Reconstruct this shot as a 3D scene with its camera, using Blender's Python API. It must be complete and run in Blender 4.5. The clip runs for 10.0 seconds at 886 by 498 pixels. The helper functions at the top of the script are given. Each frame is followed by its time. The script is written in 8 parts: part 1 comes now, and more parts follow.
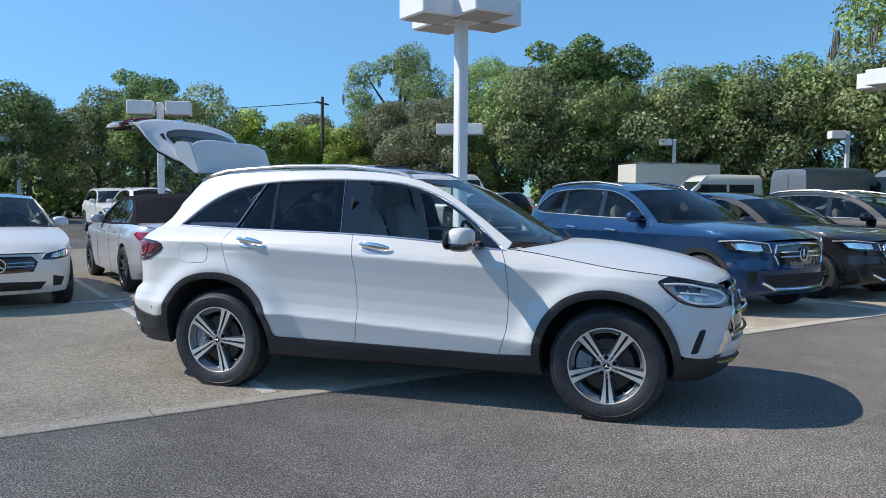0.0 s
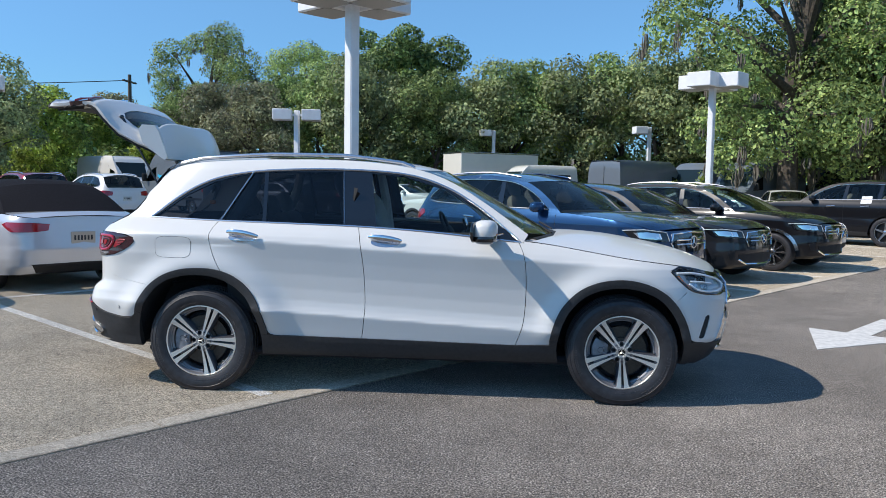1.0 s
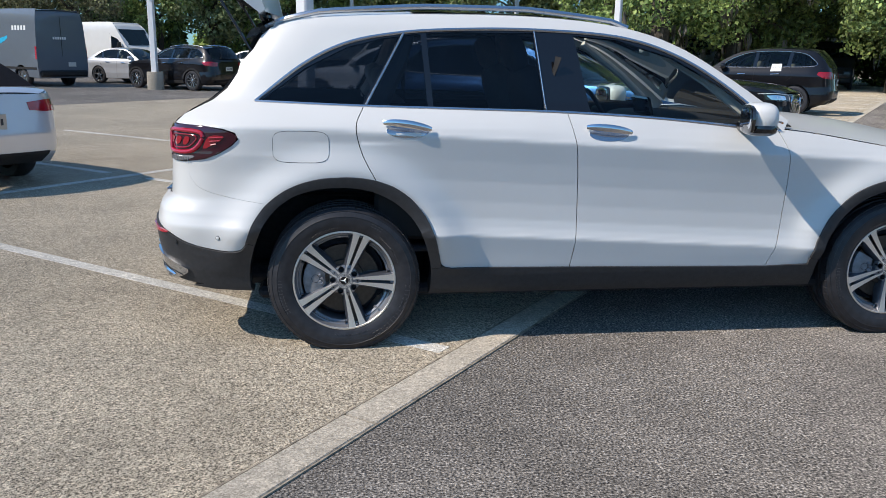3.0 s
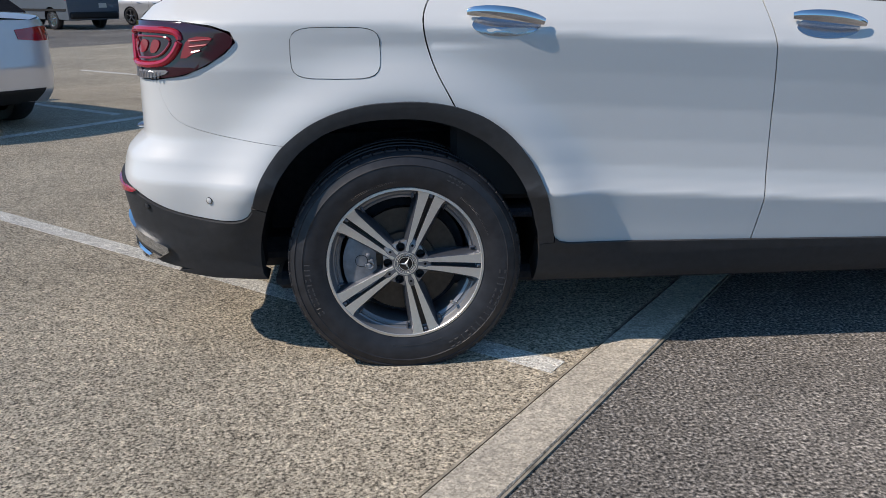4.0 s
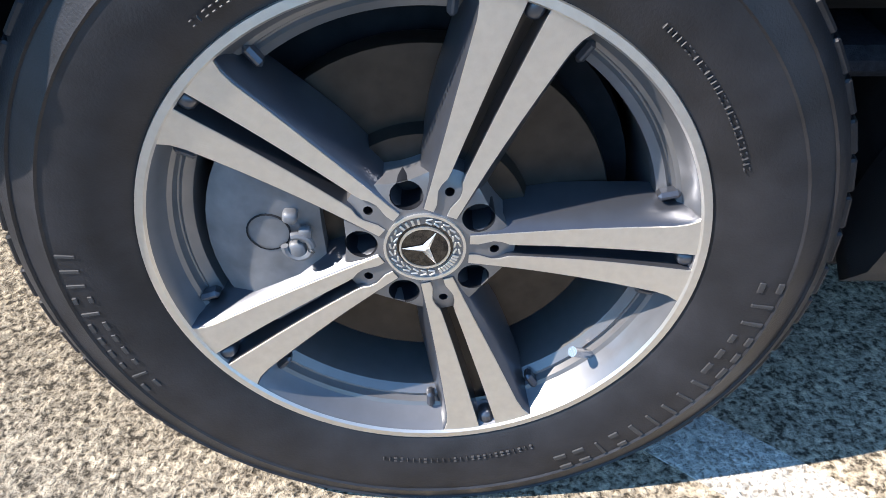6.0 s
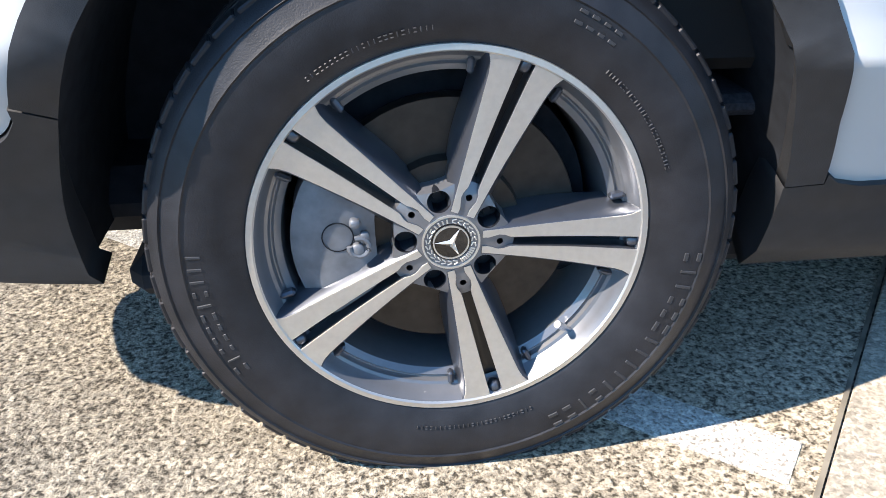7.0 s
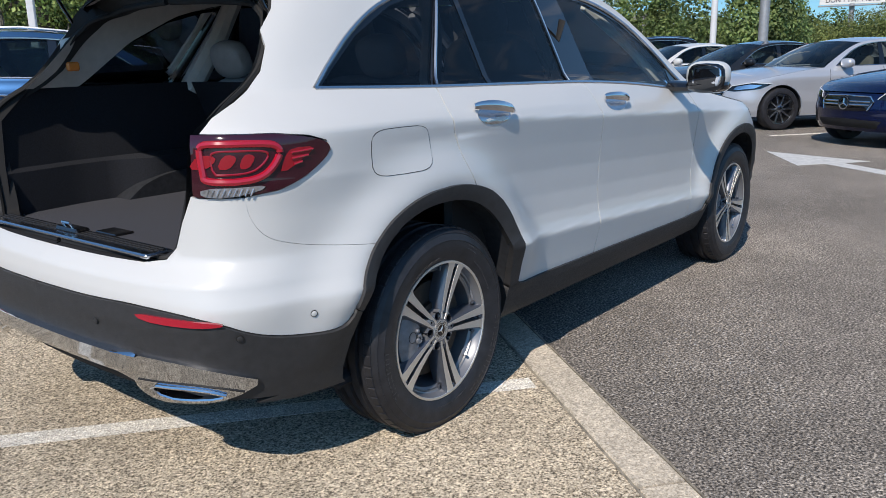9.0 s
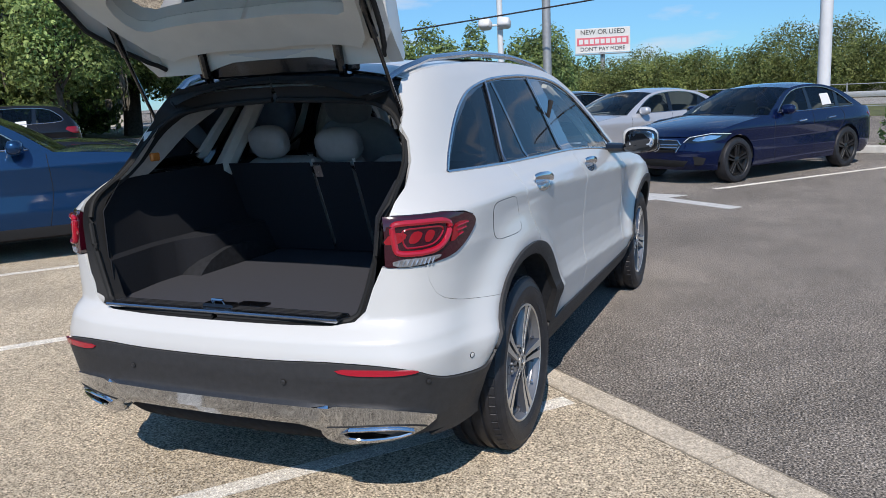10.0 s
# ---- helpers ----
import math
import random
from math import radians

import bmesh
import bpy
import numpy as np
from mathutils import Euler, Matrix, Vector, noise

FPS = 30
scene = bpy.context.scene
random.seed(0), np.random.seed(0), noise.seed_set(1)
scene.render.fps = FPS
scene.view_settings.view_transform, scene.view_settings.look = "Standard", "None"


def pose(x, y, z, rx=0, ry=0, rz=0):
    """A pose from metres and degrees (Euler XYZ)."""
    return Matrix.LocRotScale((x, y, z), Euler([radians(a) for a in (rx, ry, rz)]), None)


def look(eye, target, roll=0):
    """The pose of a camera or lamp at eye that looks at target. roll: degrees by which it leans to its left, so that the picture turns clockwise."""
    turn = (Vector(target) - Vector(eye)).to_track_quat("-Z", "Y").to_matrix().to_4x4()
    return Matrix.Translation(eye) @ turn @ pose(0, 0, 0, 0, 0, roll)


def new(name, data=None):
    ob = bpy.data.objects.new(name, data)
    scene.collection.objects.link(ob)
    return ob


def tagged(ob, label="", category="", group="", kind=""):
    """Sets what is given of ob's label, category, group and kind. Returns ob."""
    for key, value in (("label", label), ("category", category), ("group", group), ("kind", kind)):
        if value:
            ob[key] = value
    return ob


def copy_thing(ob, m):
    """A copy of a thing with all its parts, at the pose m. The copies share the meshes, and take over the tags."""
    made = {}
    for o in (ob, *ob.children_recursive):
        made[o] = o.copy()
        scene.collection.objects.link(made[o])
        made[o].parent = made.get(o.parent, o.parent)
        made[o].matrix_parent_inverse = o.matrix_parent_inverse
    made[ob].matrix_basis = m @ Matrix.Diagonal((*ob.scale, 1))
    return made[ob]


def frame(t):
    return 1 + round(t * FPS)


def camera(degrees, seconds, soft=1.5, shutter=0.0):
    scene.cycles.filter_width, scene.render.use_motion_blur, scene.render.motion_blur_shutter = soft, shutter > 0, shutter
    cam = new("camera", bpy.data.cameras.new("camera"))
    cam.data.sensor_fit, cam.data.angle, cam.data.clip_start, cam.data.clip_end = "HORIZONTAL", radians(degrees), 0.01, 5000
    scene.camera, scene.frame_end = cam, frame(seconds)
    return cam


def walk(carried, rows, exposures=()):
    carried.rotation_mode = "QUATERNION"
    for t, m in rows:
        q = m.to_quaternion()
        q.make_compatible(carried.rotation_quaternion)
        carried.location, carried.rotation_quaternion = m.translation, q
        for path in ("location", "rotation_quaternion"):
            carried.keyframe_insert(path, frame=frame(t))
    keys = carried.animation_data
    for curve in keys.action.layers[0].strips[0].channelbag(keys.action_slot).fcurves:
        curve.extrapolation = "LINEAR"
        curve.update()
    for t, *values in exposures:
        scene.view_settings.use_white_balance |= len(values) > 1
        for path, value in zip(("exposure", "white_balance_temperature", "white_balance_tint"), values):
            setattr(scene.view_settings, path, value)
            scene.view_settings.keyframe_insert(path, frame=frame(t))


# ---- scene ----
cam = camera(57.6, 10.0, soft=0.55)
PATH = [
    (0, (3.476, -6.020, 1.439), (2.848, -4.125, 1.305), 0.3),
    (0.5, (2.804, -6.208, 1.442), (2.422, -4.251, 1.290), 0.5),
    (1, (2.084, -6.254, 1.458), (1.930, -4.266, 1.297), 0.9),
    (1.5, (1.386, -6.157, 1.454), (1.396, -4.166, 1.268), 0.9),
    (2, (0.808, -5.885, 1.459), (0.918, -3.899, 1.254), 0.9),
    (2.5, (0.322, -5.381, 1.437), (0.526, -3.415, 1.135), 1.1),
    (3, (-0.038, -4.671, 1.428), (0.225, -2.745, 0.956), 1.0),
    (3.2, (-0.123, -4.376, 1.390), (0.130, -2.459, 0.878), 0.9),
    (4.3, (-0.052, -2.915, 1.103), (0.060, -1.028, 0.450), -0.6),
    (4.5, (-0.030, -2.667, 1.079), (0.053, -0.796, 0.377), -0.8),
    (5, (0.015, -2.067, 0.989), (0.057, -0.292, 0.069), -0.8),
    (5.2, (0.016, -1.869, 0.956), (0.045, -0.151, -0.069), -0.5),
    (6.3, (0.012, -1.419, 0.750), (0.015, 0.148, -0.494), -0.1),
    (6.5, (-0.024, -1.450, 0.744), (0.043, 0.172, -0.424), 0.6),
    (7, (-0.118, -1.766, 0.801), (0.098, -0.004, -0.119), -0.0),
    (7.5, (-0.358, -2.198, 0.888), (0.202, -0.439, 0.118), 1.3),
    (8, (-0.854, -2.565, 0.981), (0.078, -0.932, 0.300), -1.4),
    (8.5, (-1.482, -2.618, 1.151), (-0.159, -1.217, 0.612), -1.8),
    (9, (-2.081, -2.560, 1.284), (-0.560, -1.348, 0.816), -1.2),
    (9.5, (-2.632, -2.282, 1.368), (-0.942, -1.304, 0.933), -2.6),
    (10, (-3.113, -1.885, 1.468), (-1.308, -1.108, 1.095), -2.6),
]
walk(cam, [(t, look(eye, target, roll)) for t, eye, target, roll in PATH], [(0.0, 0.44, 6500, 12), (2.5, 0.36, 6600, 13), (3.2, 0.33, 6700, 13), (4.3, 0.03, 6700, 14), (5.2, 0.32, 6500, 14), (6.3, 1.24, 6650, 14), (6.8, 1.22, 6650, 14), (7.5, 0.68, 6800, 13), (8.2, 0.28, 6950, 12), (8.7, 0.12, 6750, 13), (10.0, 0.06, 6500, 14)])

# ---- sky and sun ----
SUN_WAY = Vector((1.0, 0.30, -1.0)).normalized()
world = bpy.data.worlds.new("sky")
scene.world = world
world.use_nodes = True
wn = world.node_tree
sky = wn.nodes.new("ShaderNodeTexSky")
sky.sky_type = "NISHITA"
sky.sun_disc = False
sky.sun_elevation = math.asin(-SUN_WAY.z)
sky.sun_rotation = math.atan2(-SUN_WAY.x, -SUN_WAY.y)
sky.air_density, sky.dust_density, sky.ozone_density, sky.altitude = 0.9, 0.0, 2.0, 300.0
tint = wn.nodes.new("ShaderNodeMix")
tint.data_type, tint.blend_type = "RGBA", "MULTIPLY"
tint.inputs[0].default_value = 1.0
tint.inputs[7].default_value = (0.78, 1.015, 1.06, 1)
wn.links.new(sky.outputs[0], tint.inputs[6])
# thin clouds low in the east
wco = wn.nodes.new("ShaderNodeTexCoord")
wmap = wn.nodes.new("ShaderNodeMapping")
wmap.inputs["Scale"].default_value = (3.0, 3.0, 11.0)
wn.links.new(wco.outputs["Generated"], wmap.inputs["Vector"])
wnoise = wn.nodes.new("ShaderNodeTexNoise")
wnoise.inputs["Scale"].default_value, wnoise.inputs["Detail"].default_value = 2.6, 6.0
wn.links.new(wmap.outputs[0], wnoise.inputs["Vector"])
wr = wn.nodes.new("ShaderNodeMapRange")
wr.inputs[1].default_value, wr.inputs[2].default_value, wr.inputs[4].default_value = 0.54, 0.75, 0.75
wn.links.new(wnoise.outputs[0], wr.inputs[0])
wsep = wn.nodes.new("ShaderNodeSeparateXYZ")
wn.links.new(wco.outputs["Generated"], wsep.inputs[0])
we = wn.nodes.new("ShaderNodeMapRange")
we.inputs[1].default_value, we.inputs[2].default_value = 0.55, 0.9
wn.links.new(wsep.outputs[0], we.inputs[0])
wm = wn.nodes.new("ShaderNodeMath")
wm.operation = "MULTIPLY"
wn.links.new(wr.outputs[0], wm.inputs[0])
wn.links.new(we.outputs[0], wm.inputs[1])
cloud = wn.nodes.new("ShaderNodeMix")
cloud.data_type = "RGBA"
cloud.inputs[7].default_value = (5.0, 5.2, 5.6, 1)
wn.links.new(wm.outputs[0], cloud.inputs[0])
# the sky pales less towards the horizon in this dry air
wz = wn.nodes.new("ShaderNodeMapRange")
wz.inputs[1].default_value, wz.inputs[2].default_value, wz.inputs[3].default_value, wz.inputs[4].default_value = 0.0, 0.36, 0.0, 1.0
wn.links.new(wsep.outputs[2], wz.inputs[0])
clear = wn.nodes.new("ShaderNodeMix")
clear.data_type = "RGBA"
clear.inputs[6].default_value, clear.inputs[7].default_value = (0.27, 0.42, 0.60, 1), (0.88, 0.94, 0.97, 1)
wn.links.new(wz.outputs[0], clear.inputs[0])
dry = wn.nodes.new("ShaderNodeMix")
dry.data_type, dry.blend_type = "RGBA", "MULTIPLY"
dry.inputs[0].default_value = 1.0
wn.links.new(tint.outputs[2], dry.inputs[6])
wn.links.new(clear.outputs[2], dry.inputs[7])
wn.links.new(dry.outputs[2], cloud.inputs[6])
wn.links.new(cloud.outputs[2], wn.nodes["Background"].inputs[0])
wn.nodes["Background"].inputs[1].default_value = 0.14
sun = new("sun", bpy.data.lights.new("sun", "SUN"))
sun.data.energy, sun.data.angle, sun.data.color = 3.7, radians(0.55), (1.0, 0.935, 0.83)
sun.matrix_world = look((0, 0, 0), SUN_WAY)
scene.view_settings.exposure = 0.2


# ---- materials ----
def shader(name):
    m = bpy.data.materials.new(name)
    m.use_nodes = True
    return m, m.node_tree, m.node_tree.nodes["Principled BSDF"]


def node(nt, kind, **values):
    n = nt.nodes.new(kind)
    for key, value in values.items():
        n.inputs[key.replace("_", " ")].default_value = value
    return n


def plain(name, colour, rough=0.5, metal=0.0, coat=0.0, vary=0.0, scale=40.0, bump=0.0, bump_scale=200.0, emit=0.0, spec=0.5):
    """A simple surface with a little mottling and fine relief."""
    m, nt, b = shader(name)
    b.inputs["Base Color"].default_value = (*colour, 1)
    b.inputs["Roughness"].default_value, b.inputs["Metallic"].default_value = rough, metal
    b.inputs["Coat Weight"].default_value, b.inputs["Coat Roughness"].default_value = coat, 0.03
    b.inputs["Specular IOR Level"].default_value = spec
    if emit:
        b.inputs["Emission Color"].default_value, b.inputs["Emission Strength"].default_value = (*colour, 1), emit
    co = nt.nodes.new("ShaderNodeTexCoord")
    if vary:
        n = node(nt, "ShaderNodeTexNoise", Scale=scale, Detail=5.0)
        nt.links.new(co.outputs["Object"], n.inputs["Vector"])
        r = nt.nodes.new("ShaderNodeValToRGB")
        r.color_ramp.elements[0].position, r.color_ramp.elements[1].position = 0.3, 0.7
        r.color_ramp.elements[0].color = (*[c * (1 - vary) for c in colour], 1)
        r.color_ramp.elements[1].color = (*[min(1, c * (1 + vary)) for c in colour], 1)
        nt.links.new(n.outputs[0], r.inputs[0])
        nt.links.new(r.outputs[0], b.inputs["Base Color"])
    if bump:
        n = node(nt, "ShaderNodeTexNoise", Scale=bump_scale, Detail=3.0)
        nt.links.new(co.outputs["Object"], n.inputs["Vector"])
        u = node(nt, "ShaderNodeBump", Strength=bump, Distance=0.002)
        nt.links.new(n.outputs[0], u.inputs["Height"])
        nt.links.new(u.outputs[0], b.inputs["Normal"])
    return m


def car_paint(name, colour, metal=0.0, rough=0.35):
    m = plain(name, colour, rough, metal, 1.0, 0.02, 3.0, spec=0.5 if max(colour) > 0.3 else 0.1)
    b = m.node_tree.nodes["Principled BSDF"]
    b.inputs["Coat Roughness"].default_value = 0.04
    return m


def glass(name, tint, rough=0.0, gloss=1.45):
    """A thin pane: what lies behind it through the tint, and a mirror sheen on top."""
    m = bpy.data.materials.new(name)
    m.use_nodes = True
    nt = m.node_tree
    nt.nodes.clear()
    out = nt.nodes.new("ShaderNodeOutputMaterial")
    mix = nt.nodes.new("ShaderNodeMixShader")
    t = nt.nodes.new("ShaderNodeBsdfTransparent")
    t.inputs[0].default_value = (*tint, 1)
    gl = nt.nodes.new("ShaderNodeBsdfGlossy")
    gl.inputs["Roughness"].default_value = rough
    f = node(nt, "ShaderNodeFresnel", IOR=gloss)
    nt.links.new(f.outputs[0], mix.inputs[0])
    nt.links.new(t.outputs[0], mix.inputs[1])
    nt.links.new(gl.outputs[0], mix.inputs[2])
    nt.links.new(mix.outputs[0], out.inputs[0])
    return m


def aggregate(name, light, dark, gap, size, stain, rough=0.85, seed=0.0, relief=0.6, tone2=None):
    """Pavement of small stones set in binder, with broad stains and wear."""
    m, nt, b = shader(name)
    co = nt.nodes.new("ShaderNodeTexCoord")
    mp = nt.nodes.new("ShaderNodeMapping")
    mp.inputs["Location"].default_value = (seed, seed * 1.7, 0)
    nt.links.new(co.outputs["Object"], mp.inputs["Vector"])
    vec = mp.outputs[0]
    cell = node(nt, "ShaderNodeTexVoronoi", Scale=0.8 / size)
    nt.links.new(vec, cell.inputs["Vector"])
    sep = nt.nodes.new("ShaderNodeSeparateColor")
    nt.links.new(cell.outputs["Color"], sep.inputs[0])
    # rough stones with dark pits between them
    grit = node(nt, "ShaderNodeTexNoise", Scale=0.85 / size, Detail=3.0, Roughness=0.55, Distortion=0.2)
    nt.links.new(vec, grit.inputs["Vector"])
    ramp = nt.nodes.new("ShaderNodeValToRGB")
    e = ramp.color_ramp.elements
    e[0].color, e[1].color = (*gap, 1), (*light, 1)
    e[0].position, e[1].position = 0.36, 0.67
    for at, tone in ((0.44, dark), (0.53, tone2 or [(a + b) / 2 for a, b in zip(light, dark)])):
        ramp.color_ramp.elements.new(at).color = (*tone, 1)
    nt.links.new(grit.outputs[0], ramp.inputs[0])
    each = node(nt, "ShaderNodeMapRange")
    each.inputs[3].default_value, each.inputs[4].default_value = 0.72, 1.22
    nt.links.new(sep.outputs[0], each.inputs[0])
    mixg = nt.nodes.new("ShaderNodeMix")
    mixg.data_type, mixg.blend_type = "RGBA", "MULTIPLY"
    mixg.inputs[0].default_value = 1.0
    nt.links.new(ramp.outputs[0], mixg.inputs[6])
    nt.links.new(each.outputs[0], mixg.inputs[7])
    last = mixg.outputs[2]
    for scale, low, high, detail in ((0.35, 1 - stain, 1 + stain * 0.6, 6.0), (2.3, 1 - stain * 0.55, 1 + stain * 0.4, 8.0), (14.0, 1 - stain * 0.5, 1 + stain * 0.4, 4.0), (55.0, 1 - stain * 1.0, 1 + stain * 0.9, 3.0)):
        n = node(nt, "ShaderNodeTexNoise", Scale=scale, Detail=detail, Roughness=0.62)
        nt.links.new(vec, n.inputs["Vector"])
        mr = node(nt, "ShaderNodeMapRange")
        mr.inputs[1].default_value, mr.inputs[2].default_value = 0.3, 0.7
        mr.inputs[3].default_value, mr.inputs[4].default_value = low, high
        nt.links.new(n.outputs[0], mr.inputs[0])
        mul = nt.nodes.new("ShaderNodeMix")
        mul.data_type, mul.blend_type = "RGBA", "MULTIPLY"
        mul.inputs[0].default_value = 1.0
        nt.links.new(last, mul.inputs[6])
        nt.links.new(mr.outputs[0], mul.inputs[7])
        last = mul.outputs[2]
    nt.links.new(last, b.inputs["Base Color"])
    b.inputs["Roughness"].default_value = rough
    b.inputs["Specular IOR Level"].default_value = 0.35
    b.inputs["Diffuse Roughness"].default_value = 1.0
    bump = node(nt, "ShaderNodeBump", Strength=min(1.0, relief * 1.5), Distance=size * 1.3)
    nt.links.new(grit.outputs[0], bump.inputs["Height"])
    nt.links.new(bump.outputs[0], b.inputs["Normal"])
    return m


M = {}
M["white"] = car_paint("white_paint", (0.67, 0.67, 0.655))
M["white"].node_tree.nodes["Principled BSDF"].inputs["Coat Weight"].default_value = 0.55
M["silver"] = car_paint("silver_paint", (0.54, 0.56, 0.60), 0.35, 0.3)
M["black"] = car_paint("black_paint", (0.008, 0.008, 0.010))
M["graphite"] = car_paint("graphite_paint", (0.022, 0.024, 0.028), 0.3)
M["teal"] = car_paint("blue_paint", (0.011, 0.047, 0.125), 0.5, 0.27)
M["blue"] = car_paint("deep_blue_paint", (0.004, 0.012, 0.062), 0.5, 0.25)
M["red"] = car_paint("red_paint", (0.20, 0.012, 0.02), 0.3, 0.3)
M["van_grey"] = car_paint("van_grey_paint", (0.125, 0.150, 0.180), 0.0, 0.45)
M["cream"] = car_paint("cream_paint", (0.72, 0.70, 0.62))
M["cladding"] = plain("black_plastic", (0.034, 0.034, 0.036), 0.55, vary=0.15, bump=0.25, bump_scale=900.0)
M["gloss_black"] = plain("gloss_black", (0.006, 0.006, 0.007), 0.08, coat=1.0)
M["chrome"] = plain("chrome", (0.82, 0.83, 0.85), 0.06, 1.0)
M["satin"] = plain("satin_aluminium", (0.62, 0.63, 0.65), 0.25, 1.0)
M["machined"] = plain("machined_alloy", (0.80, 0.775, 0.73), 0.36, 0.8, 0.3, 0.04, 120.0)
nt = M["machined"].node_tree
wv = node(nt, "ShaderNodeTexWave", Scale=420.0, Distortion=0.3)
wv.wave_type, wv.rings_direction = "RINGS", "Y"
tc = nt.nodes.new("ShaderNodeTexCoord")
nt.links.new(tc.outputs["Object"], wv.inputs["Vector"])
bp = node(nt, "ShaderNodeBump", Strength=0.10, Distance=0.0004)
nt.links.new(wv.outputs["Fac"], bp.inputs["Height"])
nt.links.new(bp.outputs[0], nt.nodes["Principled BSDF"].inputs["Normal"])
M["alloy_grey"] = plain("grey_alloy_paint", (0.23, 0.235, 0.25), 0.34, 0.45, 0.5, 0.05, 60.0)
M["alloy_flank"] = plain("grey_flank_paint", (0.12, 0.13, 0.155), 0.30, 0.65, 0.6, 0.05, 60.0)
# near black against the grey hub: shade inside the bolt wells, as colour
M["well_shade"] = plain("shaded_well", (0.012, 0.014, 0.020), 0.5, vary=0.2)
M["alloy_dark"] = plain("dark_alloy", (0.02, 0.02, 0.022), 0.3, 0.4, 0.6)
M["tyre"] = plain("tyre_rubber", (0.024, 0.024, 0.028), 0.48, vary=0.35, scale=25.0, bump=0.2, bump_scale=500.0, spec=0.5)
M["letter"] = plain("raised_rubber", (0.055, 0.055, 0.058), 0.45)
M["disc"] = plain("brake_steel", (0.075, 0.066, 0.058), 0.42, 0.8, vary=0.15, scale=60.0)
M["caliper"] = plain("caliper_grey", (0.22, 0.23, 0.25), 0.5, 0.3, vary=0.2)
M["rust"] = plain("rusty_steel", (0.10, 0.055, 0.035), 0.8, 0.3, vary=0.5, scale=50.0)
M["glass_clear"] = glass("clear_glass", (0.84, 0.92, 0.90))
M["glass_wind"] = glass("windscreen_glass", (0.66, 0.78, 0.78))
M["glass_dark"] = glass("privacy_glass", (0.19, 0.21, 0.24), 0.0, 1.5)
M["glass_gate"] = glass("gate_glass", (0.24, 0.28, 0.32), 0.0, 1.4)
M["lamp_inner"] = plain("lamp_bowl", (0.66, 0.68, 0.70), 0.25, 0.1)
M["lens"] = glass("clear_lens", (0.94, 0.96, 0.98))
M["light_guide"] = plain("white_light_guide", (0.86, 0.88, 0.90), 0.2, coat=1.0)
M["red_lens"] = plain("red_lens", (0.30, 0.006, 0.014), 0.10, coat=1.0)
M["red_dark"] = plain("dark_red_lens", (0.040, 0.003, 0.009), 0.08, coat=1.0)
M["red_bright"] = plain("bright_red_lens", (0.44, 0.010, 0.028), 0.15, coat=1.0)
M["amber"] = plain("amber_lens", (0.8, 0.25, 0.05), 0.15, coat=1.0)
M["carpet_dark"] = plain("black_carpet", (0.012, 0.014, 0.020), 0.95, vary=0.3, scale=180.0, bump=0.4, bump_scale=700.0)
M["carpet"] = plain("dark_carpet", (0.048, 0.050, 0.062), 0.95, vary=0.35, scale=180.0, bump=0.5, bump_scale=700.0)
M["trim_black"] = plain("black_trim", (0.012, 0.012, 0.013), 0.7, bump=0.2, bump_scale=600.0)
M["trim_grey"] = plain("grey_trim", (0.64, 0.62, 0.58), 0.75, vary=0.06, scale=30.0, bump=0.15, bump_scale=500.0)
M["seat_grey"] = plain("grey_leather", (0.40, 0.39, 0.38), 0.5, vary=0.08, scale=25.0, bump=0.3, bump_scale=300.0)
M["seal"] = plain("rubber_seal", (0.010, 0.010, 0.010), 0.7)
M["hatch_liner"] = plain("light_liner", (0.84, 0.80, 0.72), 0.6, vary=0.05, scale=8.0, bump=0.1, bump_scale=300.0)
M["under"] = plain("underbody", (0.022, 0.024, 0.029), 0.9, vary=0.3, spec=0.3)
M["reverse"] = plain("ribbed_lens", (0.42, 0.42, 0.44), 0.12, 0.6, coat=1.0, vary=0.3, scale=60.0)
M["sill_blue"] = plain("polished_sill", (0.55, 0.57, 0.62), 0.22, 1.0)


